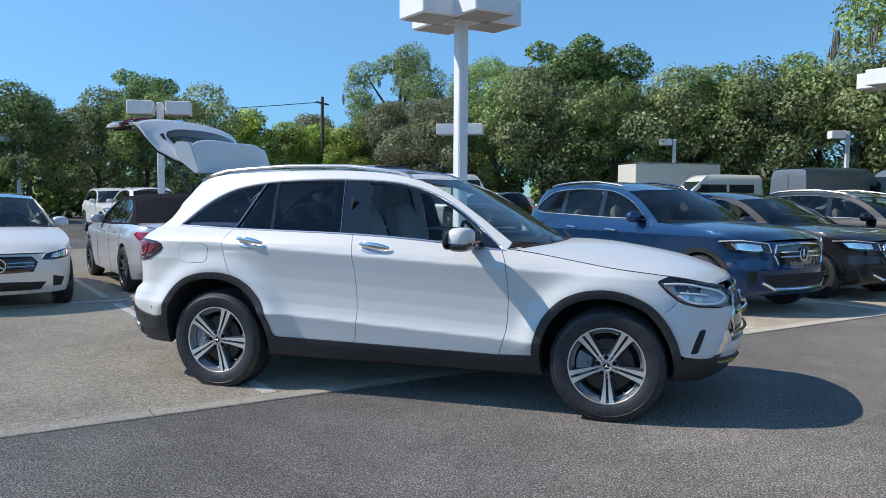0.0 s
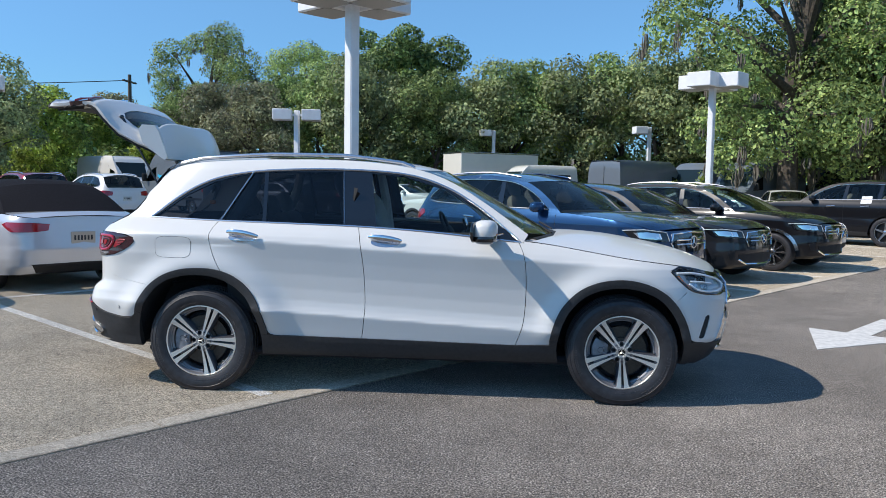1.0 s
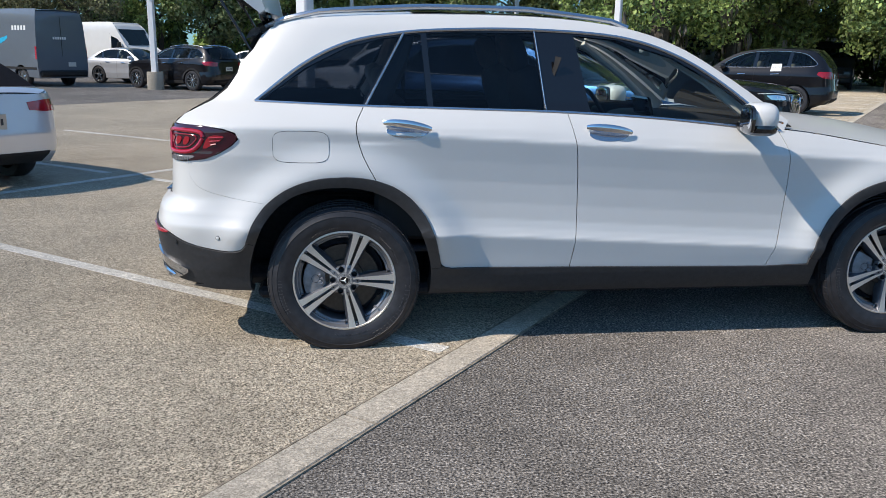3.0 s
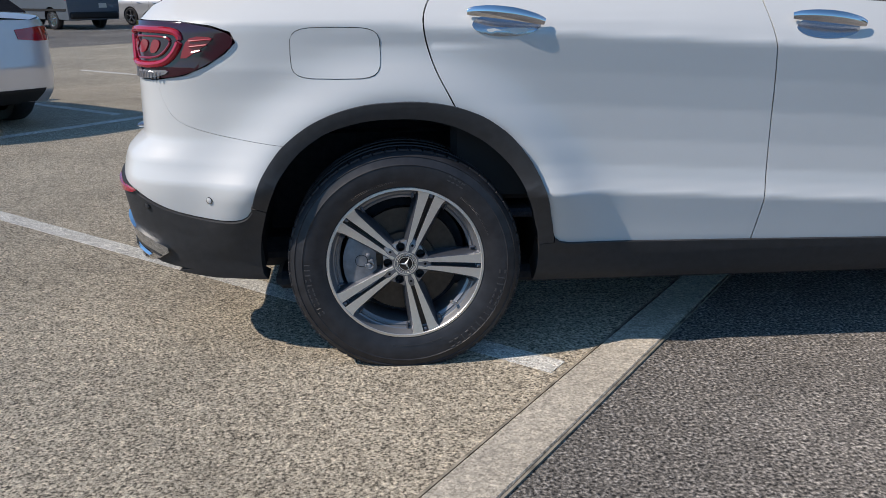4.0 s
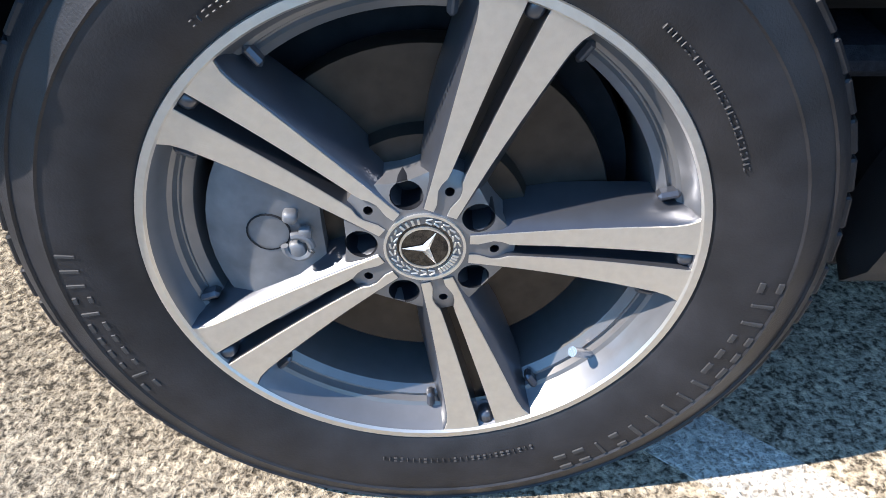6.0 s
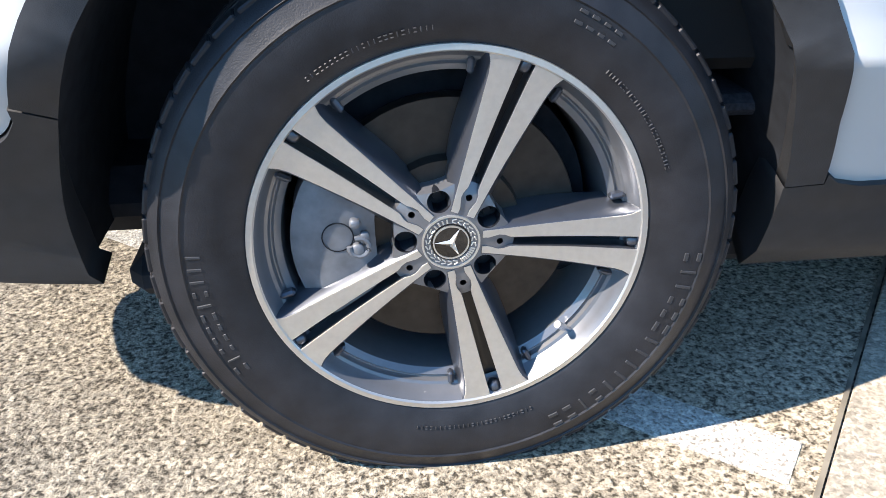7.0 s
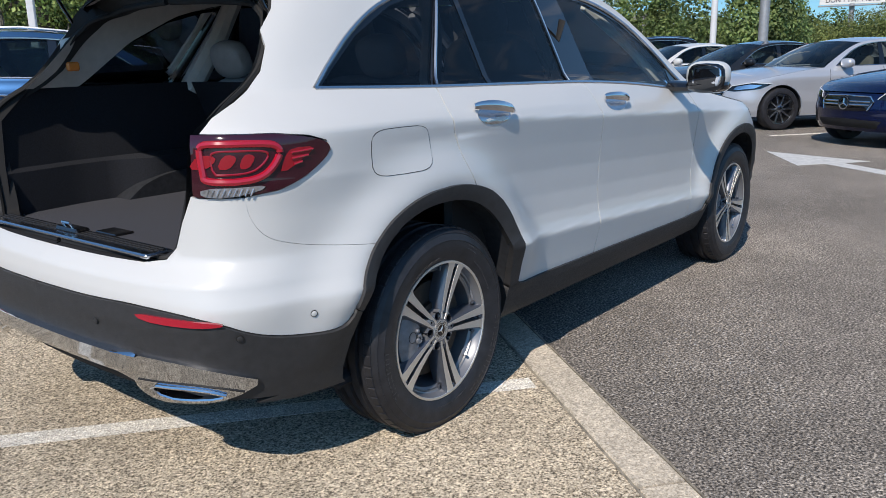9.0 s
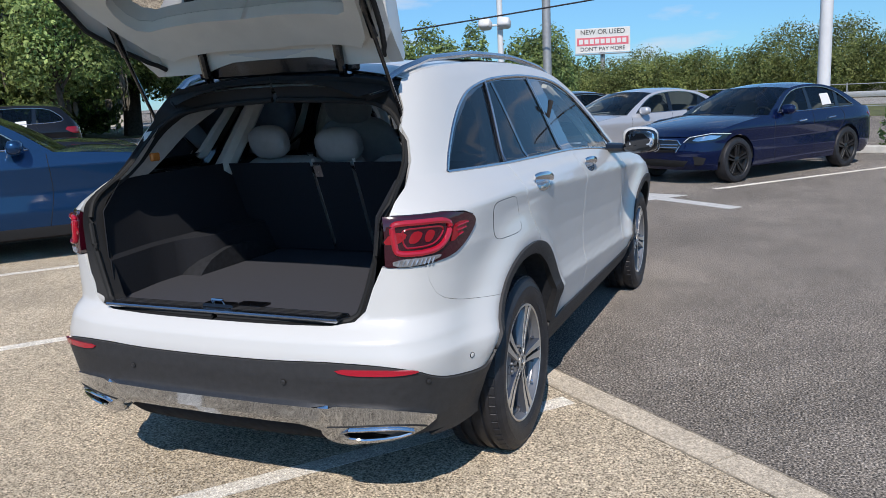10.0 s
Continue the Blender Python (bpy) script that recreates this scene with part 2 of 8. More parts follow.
# ---- mesh helpers ----
class Geo:
    """Vertices and faces of one mesh while it is being made."""

    def __init__(self):
        self.v, self.f, self.n = [], [], {}

    def add(self, verts, faces, normals=None):
        k = len(self.v)
        self.v.extend(tuple(float(c) for c in p) for p in verts)
        self.f.extend(tuple(i + k for i in f) for f in faces)
        if normals is not None:
            for i, n in enumerate(normals):
                self.n[k + i] = tuple(float(c) for c in n)
        return self

    def box(self, centre, size, bevel=0.004, turn=None):
        """A box with chamfered edges."""
        h = [max(c / 2, 1e-4) for c in size]
        b = min(bevel, *[0.49 * 2 * c for c in h])
        verts, index = [], {}
        for sx in (-1, 1):
            for sy in (-1, 1):
                for sz in (-1, 1):
                    for k in range(3):
                        d = [h[0] - b, h[1] - b, h[2] - b]
                        d[k] = h[k]
                        index[sx, sy, sz, k] = len(verts)
                        p = Vector((sx * d[0], sy * d[1], sz * d[2]))
                        verts.append(p)
        faces = []
        for k in range(3):
            o = [i for i in range(3) if i != k]
            for s in (-1, 1):
                q = []
                for a, c in ((-1, -1), (1, -1), (1, 1), (-1, 1)):
                    t = [0, 0, 0]
                    t[k], t[o[0]], t[o[1]] = s, a, c
                    q.append(index[(*t, k)])
                faces.append(q)
            for a in (-1, 1):
                for c in (-1, 1):
                    q = []
                    for s, which in ((-1, 0), (1, 0), (1, 1), (-1, 1)):
                        t = [0, 0, 0]
                        t[k], t[o[0]], t[o[1]] = s, a, c
                        q.append(index[(*t, o[which])])
                    faces.append(q)
        for sx in (-1, 1):
            for sy in (-1, 1):
                for sz in (-1, 1):
                    faces.append([index[sx, sy, sz, k] for k in range(3)])
        out = []
        for f in faces:
            c = sum((verts[i] for i in f), Vector()) / len(f)
            n = (verts[f[1]] - verts[f[0]]).cross(verts[f[2]] - verts[f[0]])
            out.append(f if n.dot(c) > 0 else f[::-1])
        m = Matrix.Translation(centre) @ (turn.to_4x4() if turn else Matrix())
        return self.add([m @ p for p in verts], out)

    def grid(self, rows, flip=False, close=False):
        """A skin over rows of points."""
        w = len(rows[0])
        faces = []
        for i in range(len(rows) - 1):
            for j in range(w if close else w - 1):
                a, b = i * w + j, i * w + (j + 1) % w
                q = (a, b, b + w, a + w)
                faces.append(q[::-1] if flip else q)
        return self.add([p for r in rows for p in r], faces)

    def lathe(self, profile, seg=48, centre=(0, 0, 0), axis="y", a0=0.0, a1=360.0):
        """Turns (radius, along) pairs round an axis."""
        full = abs(a1 - a0) >= 359.9
        n = seg if full else seg + 1
        rows = []
        for r, d in profile:
            row = []
            for i in range(n):
                a = radians(a0 + (a1 - a0) * i / seg)
                c, s = r * math.cos(a), r * math.sin(a)
                p = {"y": (c, d, s), "z": (c, s, d), "x": (d, c, s)}[axis]
                row.append((p[0] + centre[0], p[1] + centre[1], p[2] + centre[2]))
            rows.append(row)
        return self.grid(rows, close=full)

    def tube(self, pts, r, seg=8, cap=True, flat=1.0):
        """A bar along points; r is one radius or one for each point."""
        pts = [Vector(p) for p in pts]
        rr = r if isinstance(r, (list, tuple)) else [r] * len(pts)
        rows, up = [], Vector((0, 0, 1))
        for i, p in enumerate(pts):
            d = (pts[min(i + 1, len(pts) - 1)] - pts[max(i - 1, 0)]).normalized()
            side = d.cross(up if abs(d.z) < 0.97 else Vector((1, 0, 0))).normalized()
            u = side.cross(d)
            rows.append([p + side * math.cos(a) * rr[i] * flat + u * math.sin(a) * rr[i] for a in [2 * math.pi * k / seg for k in range(seg)]])
        self.grid(rows, close=True)
        if cap:
            k = len(self.v)
            self.f.append(tuple(range(k - seg, k)))
            self.f.append(tuple(range(k - seg * len(pts) + seg - 1, k - seg * len(pts) - 1, -1)))
        return self

    def prism(self, poly, z0, z1, bevel=0.0):
        """An upright solid over a flat outline."""
        n = len(poly)
        a = sum(poly[i][0] * poly[(i + 1) % n][1] - poly[(i + 1) % n][0] * poly[i][1] for i in range(n))
        if a < 0:
            poly = poly[::-1]
        v = [(x, y, z0) for x, y in poly] + [(x, y, z1) for x, y in poly]
        f = [tuple(range(n))[::-1], tuple(range(n, 2 * n))]
        f += [(i, (i + 1) % n, n + (i + 1) % n, n + i) for i in range(n)]
        return self.add(v, f)

    def blob(self, centre, size, power=2.5, seg=16, rings=10, turn=None):
        """A rounded cushion-like solid."""
        rows = []
        for i in range(rings + 1):
            t = -math.pi / 2 + math.pi * i / rings
            row = []
            for j in range(seg):
                p = 2 * math.pi * j / seg
                e = 2 / power
                sg = lambda c: math.copysign(abs(c) ** e, c)
                v = Vector((size[0] / 2 * sg(math.cos(t)) * sg(math.cos(p)), size[1] / 2 * sg(math.cos(t)) * sg(math.sin(p)), size[2] / 2 * sg(math.sin(t))))
                if turn:
                    v = turn @ v
                row.append(v + Vector(centre))
            rows.append(row)
        return self.grid(rows, close=True)

    def mirrored(self):
        g = Geo()
        g.v = [(x, -y, z) for x, y, z in self.v]
        g.f = [f[::-1] for f in self.f]
        g.n = {i: (a, -b, c) for i, (a, b, c) in self.n.items()}
        return g

    def moved(self, m):
        g = Geo()
        g.v = [tuple(m @ Vector(p)) for p in self.v]
        g.f = list(self.f)
        r = m.to_3x3()
        g.n = {i: tuple(r @ Vector(n)) for i, n in self.n.items()}
        return g

    def mesh(self, name, material, smooth=True, angle=35.0):
        me = bpy.data.meshes.new(name)
        me.from_pydata(self.v, [], self.f)
        me.materials.append(material)
        me.validate()
        if smooth:
            me.polygons.foreach_set("use_smooth", [True] * len(me.polygons))
            if self.n:
                me.update()
                ns = [tuple(x.vector) for x in me.vertex_normals]
                for i, n in self.n.items():
                    ns[i] = n
                me.normals_split_custom_set_from_vertices(ns)
            else:
                me.set_sharp_from_angle(angle=radians(angle))
        return me


def part(name, geo, material, parent, label="", smooth=True, angle=35.0):
    ob = new(name, geo.mesh(name, M[material] if isinstance(material, str) else material, smooth, angle))
    ob.parent = parent
    if label:
        tagged(ob, label)
    return ob


def thing(name, geo, material, label, category, group="", kind="", smooth=True, angle=35.0):
    ob = new(name, geo.mesh(name, M[material] if isinstance(material, str) else material, smooth, angle))
    return tagged(ob, label, category, group, kind)


def base(name, label, category, group="", at=(0, 0, 0)):
    ob = new(name)
    ob.location = at
    return tagged(ob, label, category, group)


def smooth_line(pts, n=12):
    """Catmull-Rom through points of any size."""
    p = np.array(pts, float)
    q = np.vstack([2 * p[0] - p[1], p, 2 * p[-1] - p[-2]])
    out = []
    for i in range(1, len(q) - 2):
        for k in range(n):
            t = k / n
            out.append(0.5 * (2 * q[i] + (q[i + 1] - q[i - 1]) * t + (2 * q[i - 1] - 5 * q[i] + 4 * q[i + 1] - q[i + 2]) * t * t + (3 * q[i] - q[i - 1] - 3 * q[i + 1] + q[i + 2]) * t**3))
    out.append(p[-1])
    return np.array(out)


def inside(px, py, loop):
    """Which points lie in a closed outline."""
    res = np.zeros(len(px), bool)
    n = len(loop)
    for i in range(n):
        x0, y0 = loop[i]
        x1, y1 = loop[(i + 1) % n]
        if y0 == y1:
            continue
        cond = (y0 > py) != (y1 > py)
        res ^= cond & (px < (x1 - x0) * (py - y0) / (y1 - y0) + x0)
    return res


def triangulated(loop, holes, step):
    """Points and triangles that fill a flat outline evenly."""
    from mathutils.geometry import delaunay_2d_cdt
    loops = [loop, *holes]
    verts, edges = [], []
    for lp in loops:
        k = len(verts)
        verts += [tuple(p) for p in lp]
        edges += [(k + i, k + (i + 1) % len(lp)) for i in range(len(lp))]
    b = np.array(verts)
    x0, y0 = b.min(0)
    x1, y1 = b.max(0)
    gx, gy = np.meshgrid(np.arange(x0 + step / 2, x1, step), np.arange(y0 + step * 0.31, y1, step * 0.62))
    gx, gy = gx.ravel(), gy.ravel()
    keep = inside(gx, gy, loop)
    for h in holes:
        keep &= ~inside(gx, gy, h)
    gx, gy = gx[keep], gy[keep]
    if len(gx):
        d = np.full(len(gx), 9.0)
        for i in range(len(b)):
            d = np.minimum(d, (gx - b[i, 0]) ** 2 + (gy - b[i, 1]) ** 2)
        ok = d > (0.3 * step) ** 2
        verts += list(zip(gx[ok].tolist(), gy[ok].tolist()))
    out = delaunay_2d_cdt([Vector(p) for p in verts], edges, [], 0, 1e-6)
    vs = np.array([tuple(p) for p in out[0]])
    fs = np.array([f for f in out[2] if len(f) == 3])
    c = vs[fs].mean(1)
    keep = inside(c[:, 0], c[:, 1], loop)
    for h in holes:
        keep &= ~inside(c[:, 0], c[:, 1], h)
    fs = fs[keep]
    a, bb, cc = vs[fs[:, 0]], vs[fs[:, 1]], vs[fs[:, 2]]
    area = (bb[:, 0] - a[:, 0]) * (cc[:, 1] - a[:, 1]) - (bb[:, 1] - a[:, 1]) * (cc[:, 0] - a[:, 0])
    fs[area < 0] = fs[area < 0][:, ::-1]
    return vs, fs


class Shell:
    """The skin of a vehicle: a plan outline, drawn in at each height by rear, front and side curves. Points on it are named by the way round the outline and the height."""

    def __init__(self, outline, rear, front, side, xm, taper=0.0, taper_z=(1.0, 1.25), taper_x=(0.7, -0.7), swell=(), wide=1.0, fall=0.0):
        p = smooth_line(outline, 24)
        self.X, self.Y = p[:, 0], p[:, 1]
        self.X = np.maximum.accumulate(self.X + np.arange(len(p)) * 1e-7)
        self.S = np.concatenate([[0], np.cumsum(np.hypot(np.diff(self.X), np.diff(self.Y)))])
        self.k = int(np.argmin(self.Y))
        self.rear, self.front, self.side = np.array(rear), np.array(front), np.array(side)
        self.xm, self.taper, self.tz, self.tx, self.swell, self.wide, self.fall = xm, taper, taper_z, taper_x, swell, wide, fall

    def scale(self, x, z):
        r = (self.xm - np.interp(z, self.rear[:, 0], self.rear[:, 1])) / (self.xm - self.X[0])
        f = (np.interp(z, self.front[:, 0], self.front[:, 1]) - self.xm) / (self.X[-1] - self.xm)
        return np.where(x < self.xm, r, f)

    def width(self, x, z):
        # the creases fall towards the nose
        drop = self.fall * (np.clip(x, -0.2, 3.0) - 1.3) * np.clip((1.2 - z) / 0.12, 0, 1) * np.clip((z - 0.30) / 0.15, 0, 1)
        w = np.interp(z + drop, self.side[:, 0], self.side[:, 1])
        a = np.clip((z - self.tz[0]) / (self.tz[1] - self.tz[0]), 0, 1)
        b = np.clip((x - self.tx[0]) / (self.tx[1] - self.tx[0]), 0, 1)
        return w * (1 - self.taper * a * b * b)

    def point(self, s, z, off=0.0, raw=False):
        s, z = np.asarray(s, float), np.asarray(z, float)
        nx, ny = np.interp(s, self.S, self.X), np.interp(s, self.S, self.Y)
        x = self.xm + (nx - self.xm) * self.scale(nx, z)
        y = ny * self.width(x, z)
        for cx, cz, r, h in self.swell:
            d = np.hypot(x - cx, (z - cz) * 1.0)
            y = y - h * np.exp(-(((d - r) / 0.10) ** 2)) * (z < 1.02) * np.clip((z - 0.36) / 0.22, 0, 1)
        p = np.stack([x, y, z + 0 * x], -1)
        if raw:
            return p
        n = self.normal(s, z)
        return p + n * np.asarray(off)[..., None] if np.ndim(off) else p + n * off

    def normal(self, s, z):
        e = 0.006
        ds = self.point(np.clip(s + e, 0, self.S[-1]), z, raw=True) - self.point(np.clip(s - e, 0, self.S[-1]), z, raw=True)
        dz = self.point(s, z + e, raw=True) - self.point(s, z - e, raw=True)
        n = np.cross(ds, dz)
        return n / np.maximum(np.linalg.norm(n, axis=-1, keepdims=True), 1e-9)

    def at_x(self, x, z):
        nx = self.xm + (np.asarray(x, float) - self.xm) / self.scale(np.asarray(x, float), np.asarray(z, float))
        return np.interp(nx, self.X, self.S)

    def spread(self, z):
        """How much wider than drawn the rear is, by height."""
        return np.interp(z, [1.05, 1.2, 1.5], [self.wide, 1.0, 0.96]) if self.wide > 1 else 1.0 + 0 * np.asarray(z, float)

    def at_rear(self, y, z):
        w = self.width(np.full_like(np.asarray(z, float), self.X[0]), np.asarray(z, float))
        return np.interp(np.asarray(y, float) * self.spread(z) / w, -self.Y[: self.k + 1], self.S[: self.k + 1])

    def at_front(self, y, z):
        w = np.interp(z, self.side[:, 0], self.side[:, 1])
        return np.interp(np.asarray(y, float) / w, -self.Y[: self.k - 1 : -1], self.S[: self.k - 1 : -1])

    def to_s(self, kind, a, z):
        return {"x": self.at_x, "r": self.at_rear, "f": self.at_front, "s": lambda q, _: np.asarray(q, float)}[kind](a, z)

    def loop(self, poly, step=0.025, closed=True):
        """An outline given by x on the flank, or by the distance from the middle at the rear ("r") or front ("f"), laid on the skin."""
        out = []
        n = len(poly)
        for i in range(n if closed else n - 1):
            (k0, a0, z0), (k1, a1, z1) = poly[i], poly[(i + 1) % n]
            if k0 == k1:
                m = max(1, int(math.hypot(a1 - a0, z1 - z0) / step))
                t = np.arange(m) / m
                a, z = a0 + (a1 - a0) * t, z0 + (z1 - z0) * t
                s = self.to_s(k0, a, z)
            else:
                s0, s1 = float(self.to_s(k0, a0, z0)), float(self.to_s(k1, a1, z1))
                m = max(1, int(math.hypot(s1 - s0, z1 - z0) / step))
                t = np.arange(m) / m
                s, z = s0 + (s1 - s0) * t, z0 + (z1 - z0) * t
            out += list(zip(np.atleast_1d(s).tolist(), np.atleast_1d(z).tolist()))
        if not closed:
            k1, a1, z1 = poly[-1]
            out.append((float(self.to_s(k1, a1, z1)), z1))
        return out

    def panel(self, poly, holes=(), off=0.0, rim=0.02, step=0.04, edge=0.025, geo=None):
        """A pressed panel with folded edges."""
        lp = self.loop(poly, edge)
        hs = [self.loop(h, edge) for h in holes]
        vs, fs = triangulated(lp, hs, step)
        p, n = self.point(vs[:, 0], vs[:, 1], off), self.normal(vs[:, 0], vs[:, 1])
        g = geo or Geo()
        g.add(p, fs.tolist(), n)
        if rim:
            for k, l in enumerate([lp, *hs]):
                a = np.array(l)
                if (sum(a[:, 0] * np.roll(a[:, 1], -1) - np.roll(a[:, 0], -1) * a[:, 1]) < 0) == (k == 0):
                    a = a[::-1]
                top, low = self.point(a[:, 0], a[:, 1], off), self.point(a[:, 0], a[:, 1], off - rim)
                m = len(a)
                g.add(np.vstack([top, low]), [(i, m + i, m + (i + 1) % m, (i + 1) % m) for i in range(m)])
        return g

    def bead(self, poly, r=0.006, off=0.0, closed=True, seg=6, flat=1.0, geo=None):
        """A strip of trim along a line on the skin."""
        lp = np.array(self.loop(poly, 0.03, closed))
        pts = self.point(lp[:, 0], lp[:, 1], off)
        if closed:
            pts = np.vstack([pts, pts[:1]])
        return (geo or Geo()).tube(pts, r, seg, not closed, flat)


def arc(cx, cz, r, a0, a1, n=18, kind="x"):
    return [(kind, cx + r * math.cos(radians(a0 + (a1 - a0) * i / n)), cz + r * math.sin(radians(a0 + (a1 - a0) * i / n))) for i in range(n + 1)]


def rounded(sh, poly, n=2, closed=True):
    """An outline on the shell with its corners cut round."""
    q = [np.array((float(sh.to_s(*p)), p[2])) for p in poly]
    for _ in range(n):
        out = [] if closed else [q[0]]
        for a, b in zip(q, q[1:] + (q[:1] if closed else [])):
            out += [a * 0.75 + b * 0.25, a * 0.25 + b * 0.75]
        q = out if closed else out + [q[-1]]
    return [("s", float(a), float(b)) for a, b in q]


def curve(pts, n=6):
    """A smooth run of flank points."""
    return [("x", float(x), float(z)) for x, z in smooth_line(pts, n)]


def bonnet(stations, n=6, across=20, p=2.4, geo=None, px=2.0):
    """A skin across the car: each station gives the edge (x, y, z) and the middle (x, z)."""
    rows = []
    for xe, ye, ze, xc, zc in smooth_line(stations, n):
        row = []
        for j in range(across + 1):
            u = -1 + 2 * j / across
            a = abs(u)
            row.append((xc + (xe - xc) * a**px, ye * u, zc + (ze - zc) * a**p))
        rows.append(row)
    g = geo or Geo()
    return g.grid(rows, flip=True)

# ---- ground ----
M["asphalt"] = aggregate("grey_asphalt", (0.56, 0.505, 0.445), (0.135, 0.122, 0.108), (0.032, 0.030, 0.028), 0.0085, 0.34, seed=3.0, relief=0.85, tone2=(0.235, 0.212, 0.187))
M["chip"] = aggregate("tan_chip_asphalt", (0.75, 0.662, 0.513), (0.34, 0.287, 0.213), (0.10, 0.083, 0.06), 0.0064, 0.24, seed=11.0, relief=0.8, tone2=(0.565, 0.485, 0.368))
M["concrete"] = aggregate("concrete_strip", (0.56, 0.500, 0.410), (0.45, 0.398, 0.322), (0.36, 0.315, 0.25), 0.006, 0.22, seed=5.0, relief=0.35)
M["road_paint"] = plain("worn_road_paint", (0.62, 0.61, 0.58), 0.75, vary=0.16, scale=14.0, bump=0.5, bump_scale=120.0)
M["line_paint"] = aggregate("faded_line_paint", (0.90, 0.88, 0.83), (0.68, 0.64, 0.57), (0.40, 0.36, 0.30), 0.0054, 0.25, seed=11.0, relief=0.8, tone2=(0.80, 0.77, 0.70))
D = Vector((0.629, 0.777, 0))
N = Vector((-0.777, 0.629, 0))


def lot(d, n, z=0.0):
    """A place in the car park: along the concrete strip, and across it towards the bays."""
    return D * d + N * n + Vector((0, 0, z))


rows = [[(x, y, 0.0) for x in (-900, -200, -60, -20, -5, 0, 5, 20, 60, 200, 900)] for y in (-900, -200, -60, -20, -5, 0, 5, 20, 60, 200, 900)]
ground = thing("ground", Geo().grid(rows), "asphalt", "grey asphalt car park and ground", "ground", kind="structure")
STRIP0, STRIP1 = -1.185, -1.02
g = Geo()
p = [lot(-40, STRIP1), lot(60, STRIP1), lot(60, 16), lot(-40, 16)]
n = 24
rows = [[p[0].lerp(p[1], i / n).lerp(p[3].lerp(p[2], i / n), j / 8) + Vector((0, 0, 0.004)) for i in range(n + 1)] for j in range(9)]
bays = thing("pavement", g.grid(rows), "chip", "tan worn chip-seal paving of the parking bays", "pavement", kind="structure")
strip = base("concrete_strip", "flush pale concrete strip between bays and lane", "kerb")
strip["kind"] = "structure"
j0 = Vector((0.05, -1.70, 0)).dot(D)
for i in range(-8, 18):
    a, b = j0 + 3.05 * i + 0.006, j0 + 3.05 * (i + 1) - 0.006
    c = lot((a + b) / 2, (STRIP0 + STRIP1) / 2, 0.0)
    part("slab", Geo().box(c, (b - a, STRIP1 - STRIP0 - 0.008, 0.018), 0.004, Matrix.Rotation(math.atan2(D.y, D.x), 3, "Z")), "concrete", strip)
M["joint"] = plain("dirty_joint", (0.30, 0.26, 0.20), 0.95, vary=0.5, scale=18.0, bump=0.6, bump_scale=150.0)
for nn in (STRIP0 - 0.003, STRIP1 + 0.003):
    q = [lot(-24, nn - 0.004), lot(54, nn - 0.004), lot(54, nn + 0.004), lot(-24, nn + 0.004)]
    part("joint", Geo().prism([tuple(v.xy) for v in q], 0.0, 0.0065), "joint", strip, "dark dirty joint", smooth=False)


def painted(d0, n0, d1, n1, w=0.10, z=0.006):
    a, b = lot(d0, n0), lot(d1, n1)
    u = (b - a).normalized()
    v = Vector((-u.y, u.x, 0)) * w / 2
    g = Geo().prism([tuple(q.xy) for q in (a - v, b - v, b + v, a + v)], 0.0, z)
    return thing("bay_line", g, "line_paint", "worn white painted parking line", "marking", "bay lines", "structure", smooth=False)


for k in range(-4, 14):
    painted(-0.44 + 2.75 * k, -0.98, -0.44 + 2.75 * k, 4.6)
    painted(-0.44 + 2.75 * k, 5.3, -0.44 + 2.75 * k, 10.2)
    painted(2.72 * k - 0.62, -7.5, 2.72 * k - 0.62, -12.6, z=0.003)
painted(-12, 4.95, 40, 4.95, 0.12)


def arrow(pts):
    g = Geo().prism([tuple(lot(d, n).xy) for d, n in pts], 0.0, 0.004)
    return thing("lane_arrow", g, "road_paint", "worn white arrow painted on the lane", "marking", "lane arrows", "structure", smooth=False)


arrow([(4.10, -3.05), (5.24, -2.58), (5.24, -2.95), (6.48, -2.95), (6.48, -3.18), (5.24, -3.18), (5.24, -3.52)])
arrow([(5.85, -6.28), (4.60, -5.82), (4.60, -6.18), (3.35, -6.18), (3.35, -6.40), (4.60, -6.40), (4.60, -6.76)])

# ---- wheels ----
def wheel_tyre(R=0.362, w=0.235, rim=0.238):
    """Tyre in wheel space: axle along y, outer face towards -y."""
    h = w / 2
    prof = [(rim - 0.006, -h * 0.80), (rim + 0.006, -h * 0.90), (rim + 0.014, -h * 0.93), (rim + 0.03, -h * 0.985), (rim + 0.055, -h * 1.03), (rim + 0.074, -h * 1.02), (rim + 0.076, -h * 1.035), (rim + 0.080, -h * 1.015), (R - 0.022, -h * 0.955), (R - 0.020, -h * 0.97), (R - 0.017, -h * 0.95), (R - 0.008, -h * 0.88), (R - 0.003, -h * 0.80)]
    prof += [(R, -h * 0.70)]
    for g in (-0.42, 0.0, 0.42):
        prof += [(R + 0.001, h * (g - 0.09)), (R - 0.010, h * (g - 0.07)), (R - 0.010, h * (g + 0.07)), (R + 0.001, h * (g + 0.09))]
    prof += [(R, h * 0.70), (R - 0.008, h * 0.88), (R - 0.03, h * 0.98), (rim + 0.05, h * 1.02), (rim - 0.006, h * 0.8)]
    g, blocks = Geo().lathe(prof, 96), Geo()
    # shoulder blocks across the tread's edge
    for i in range(60):
        a = 2 * math.pi * i / 60
        for sgn in (-1, 1):
            spin = Matrix.Rotation(-a, 3, "Y")
            blocks.box(spin @ Vector((R - 0.0042, sgn * h * 0.745, 0)), (0.010, 0.026, 0.0325), 0.002, spin @ Matrix.Rotation(0.16 * sgn, 3, "Z"))
    return g, blocks


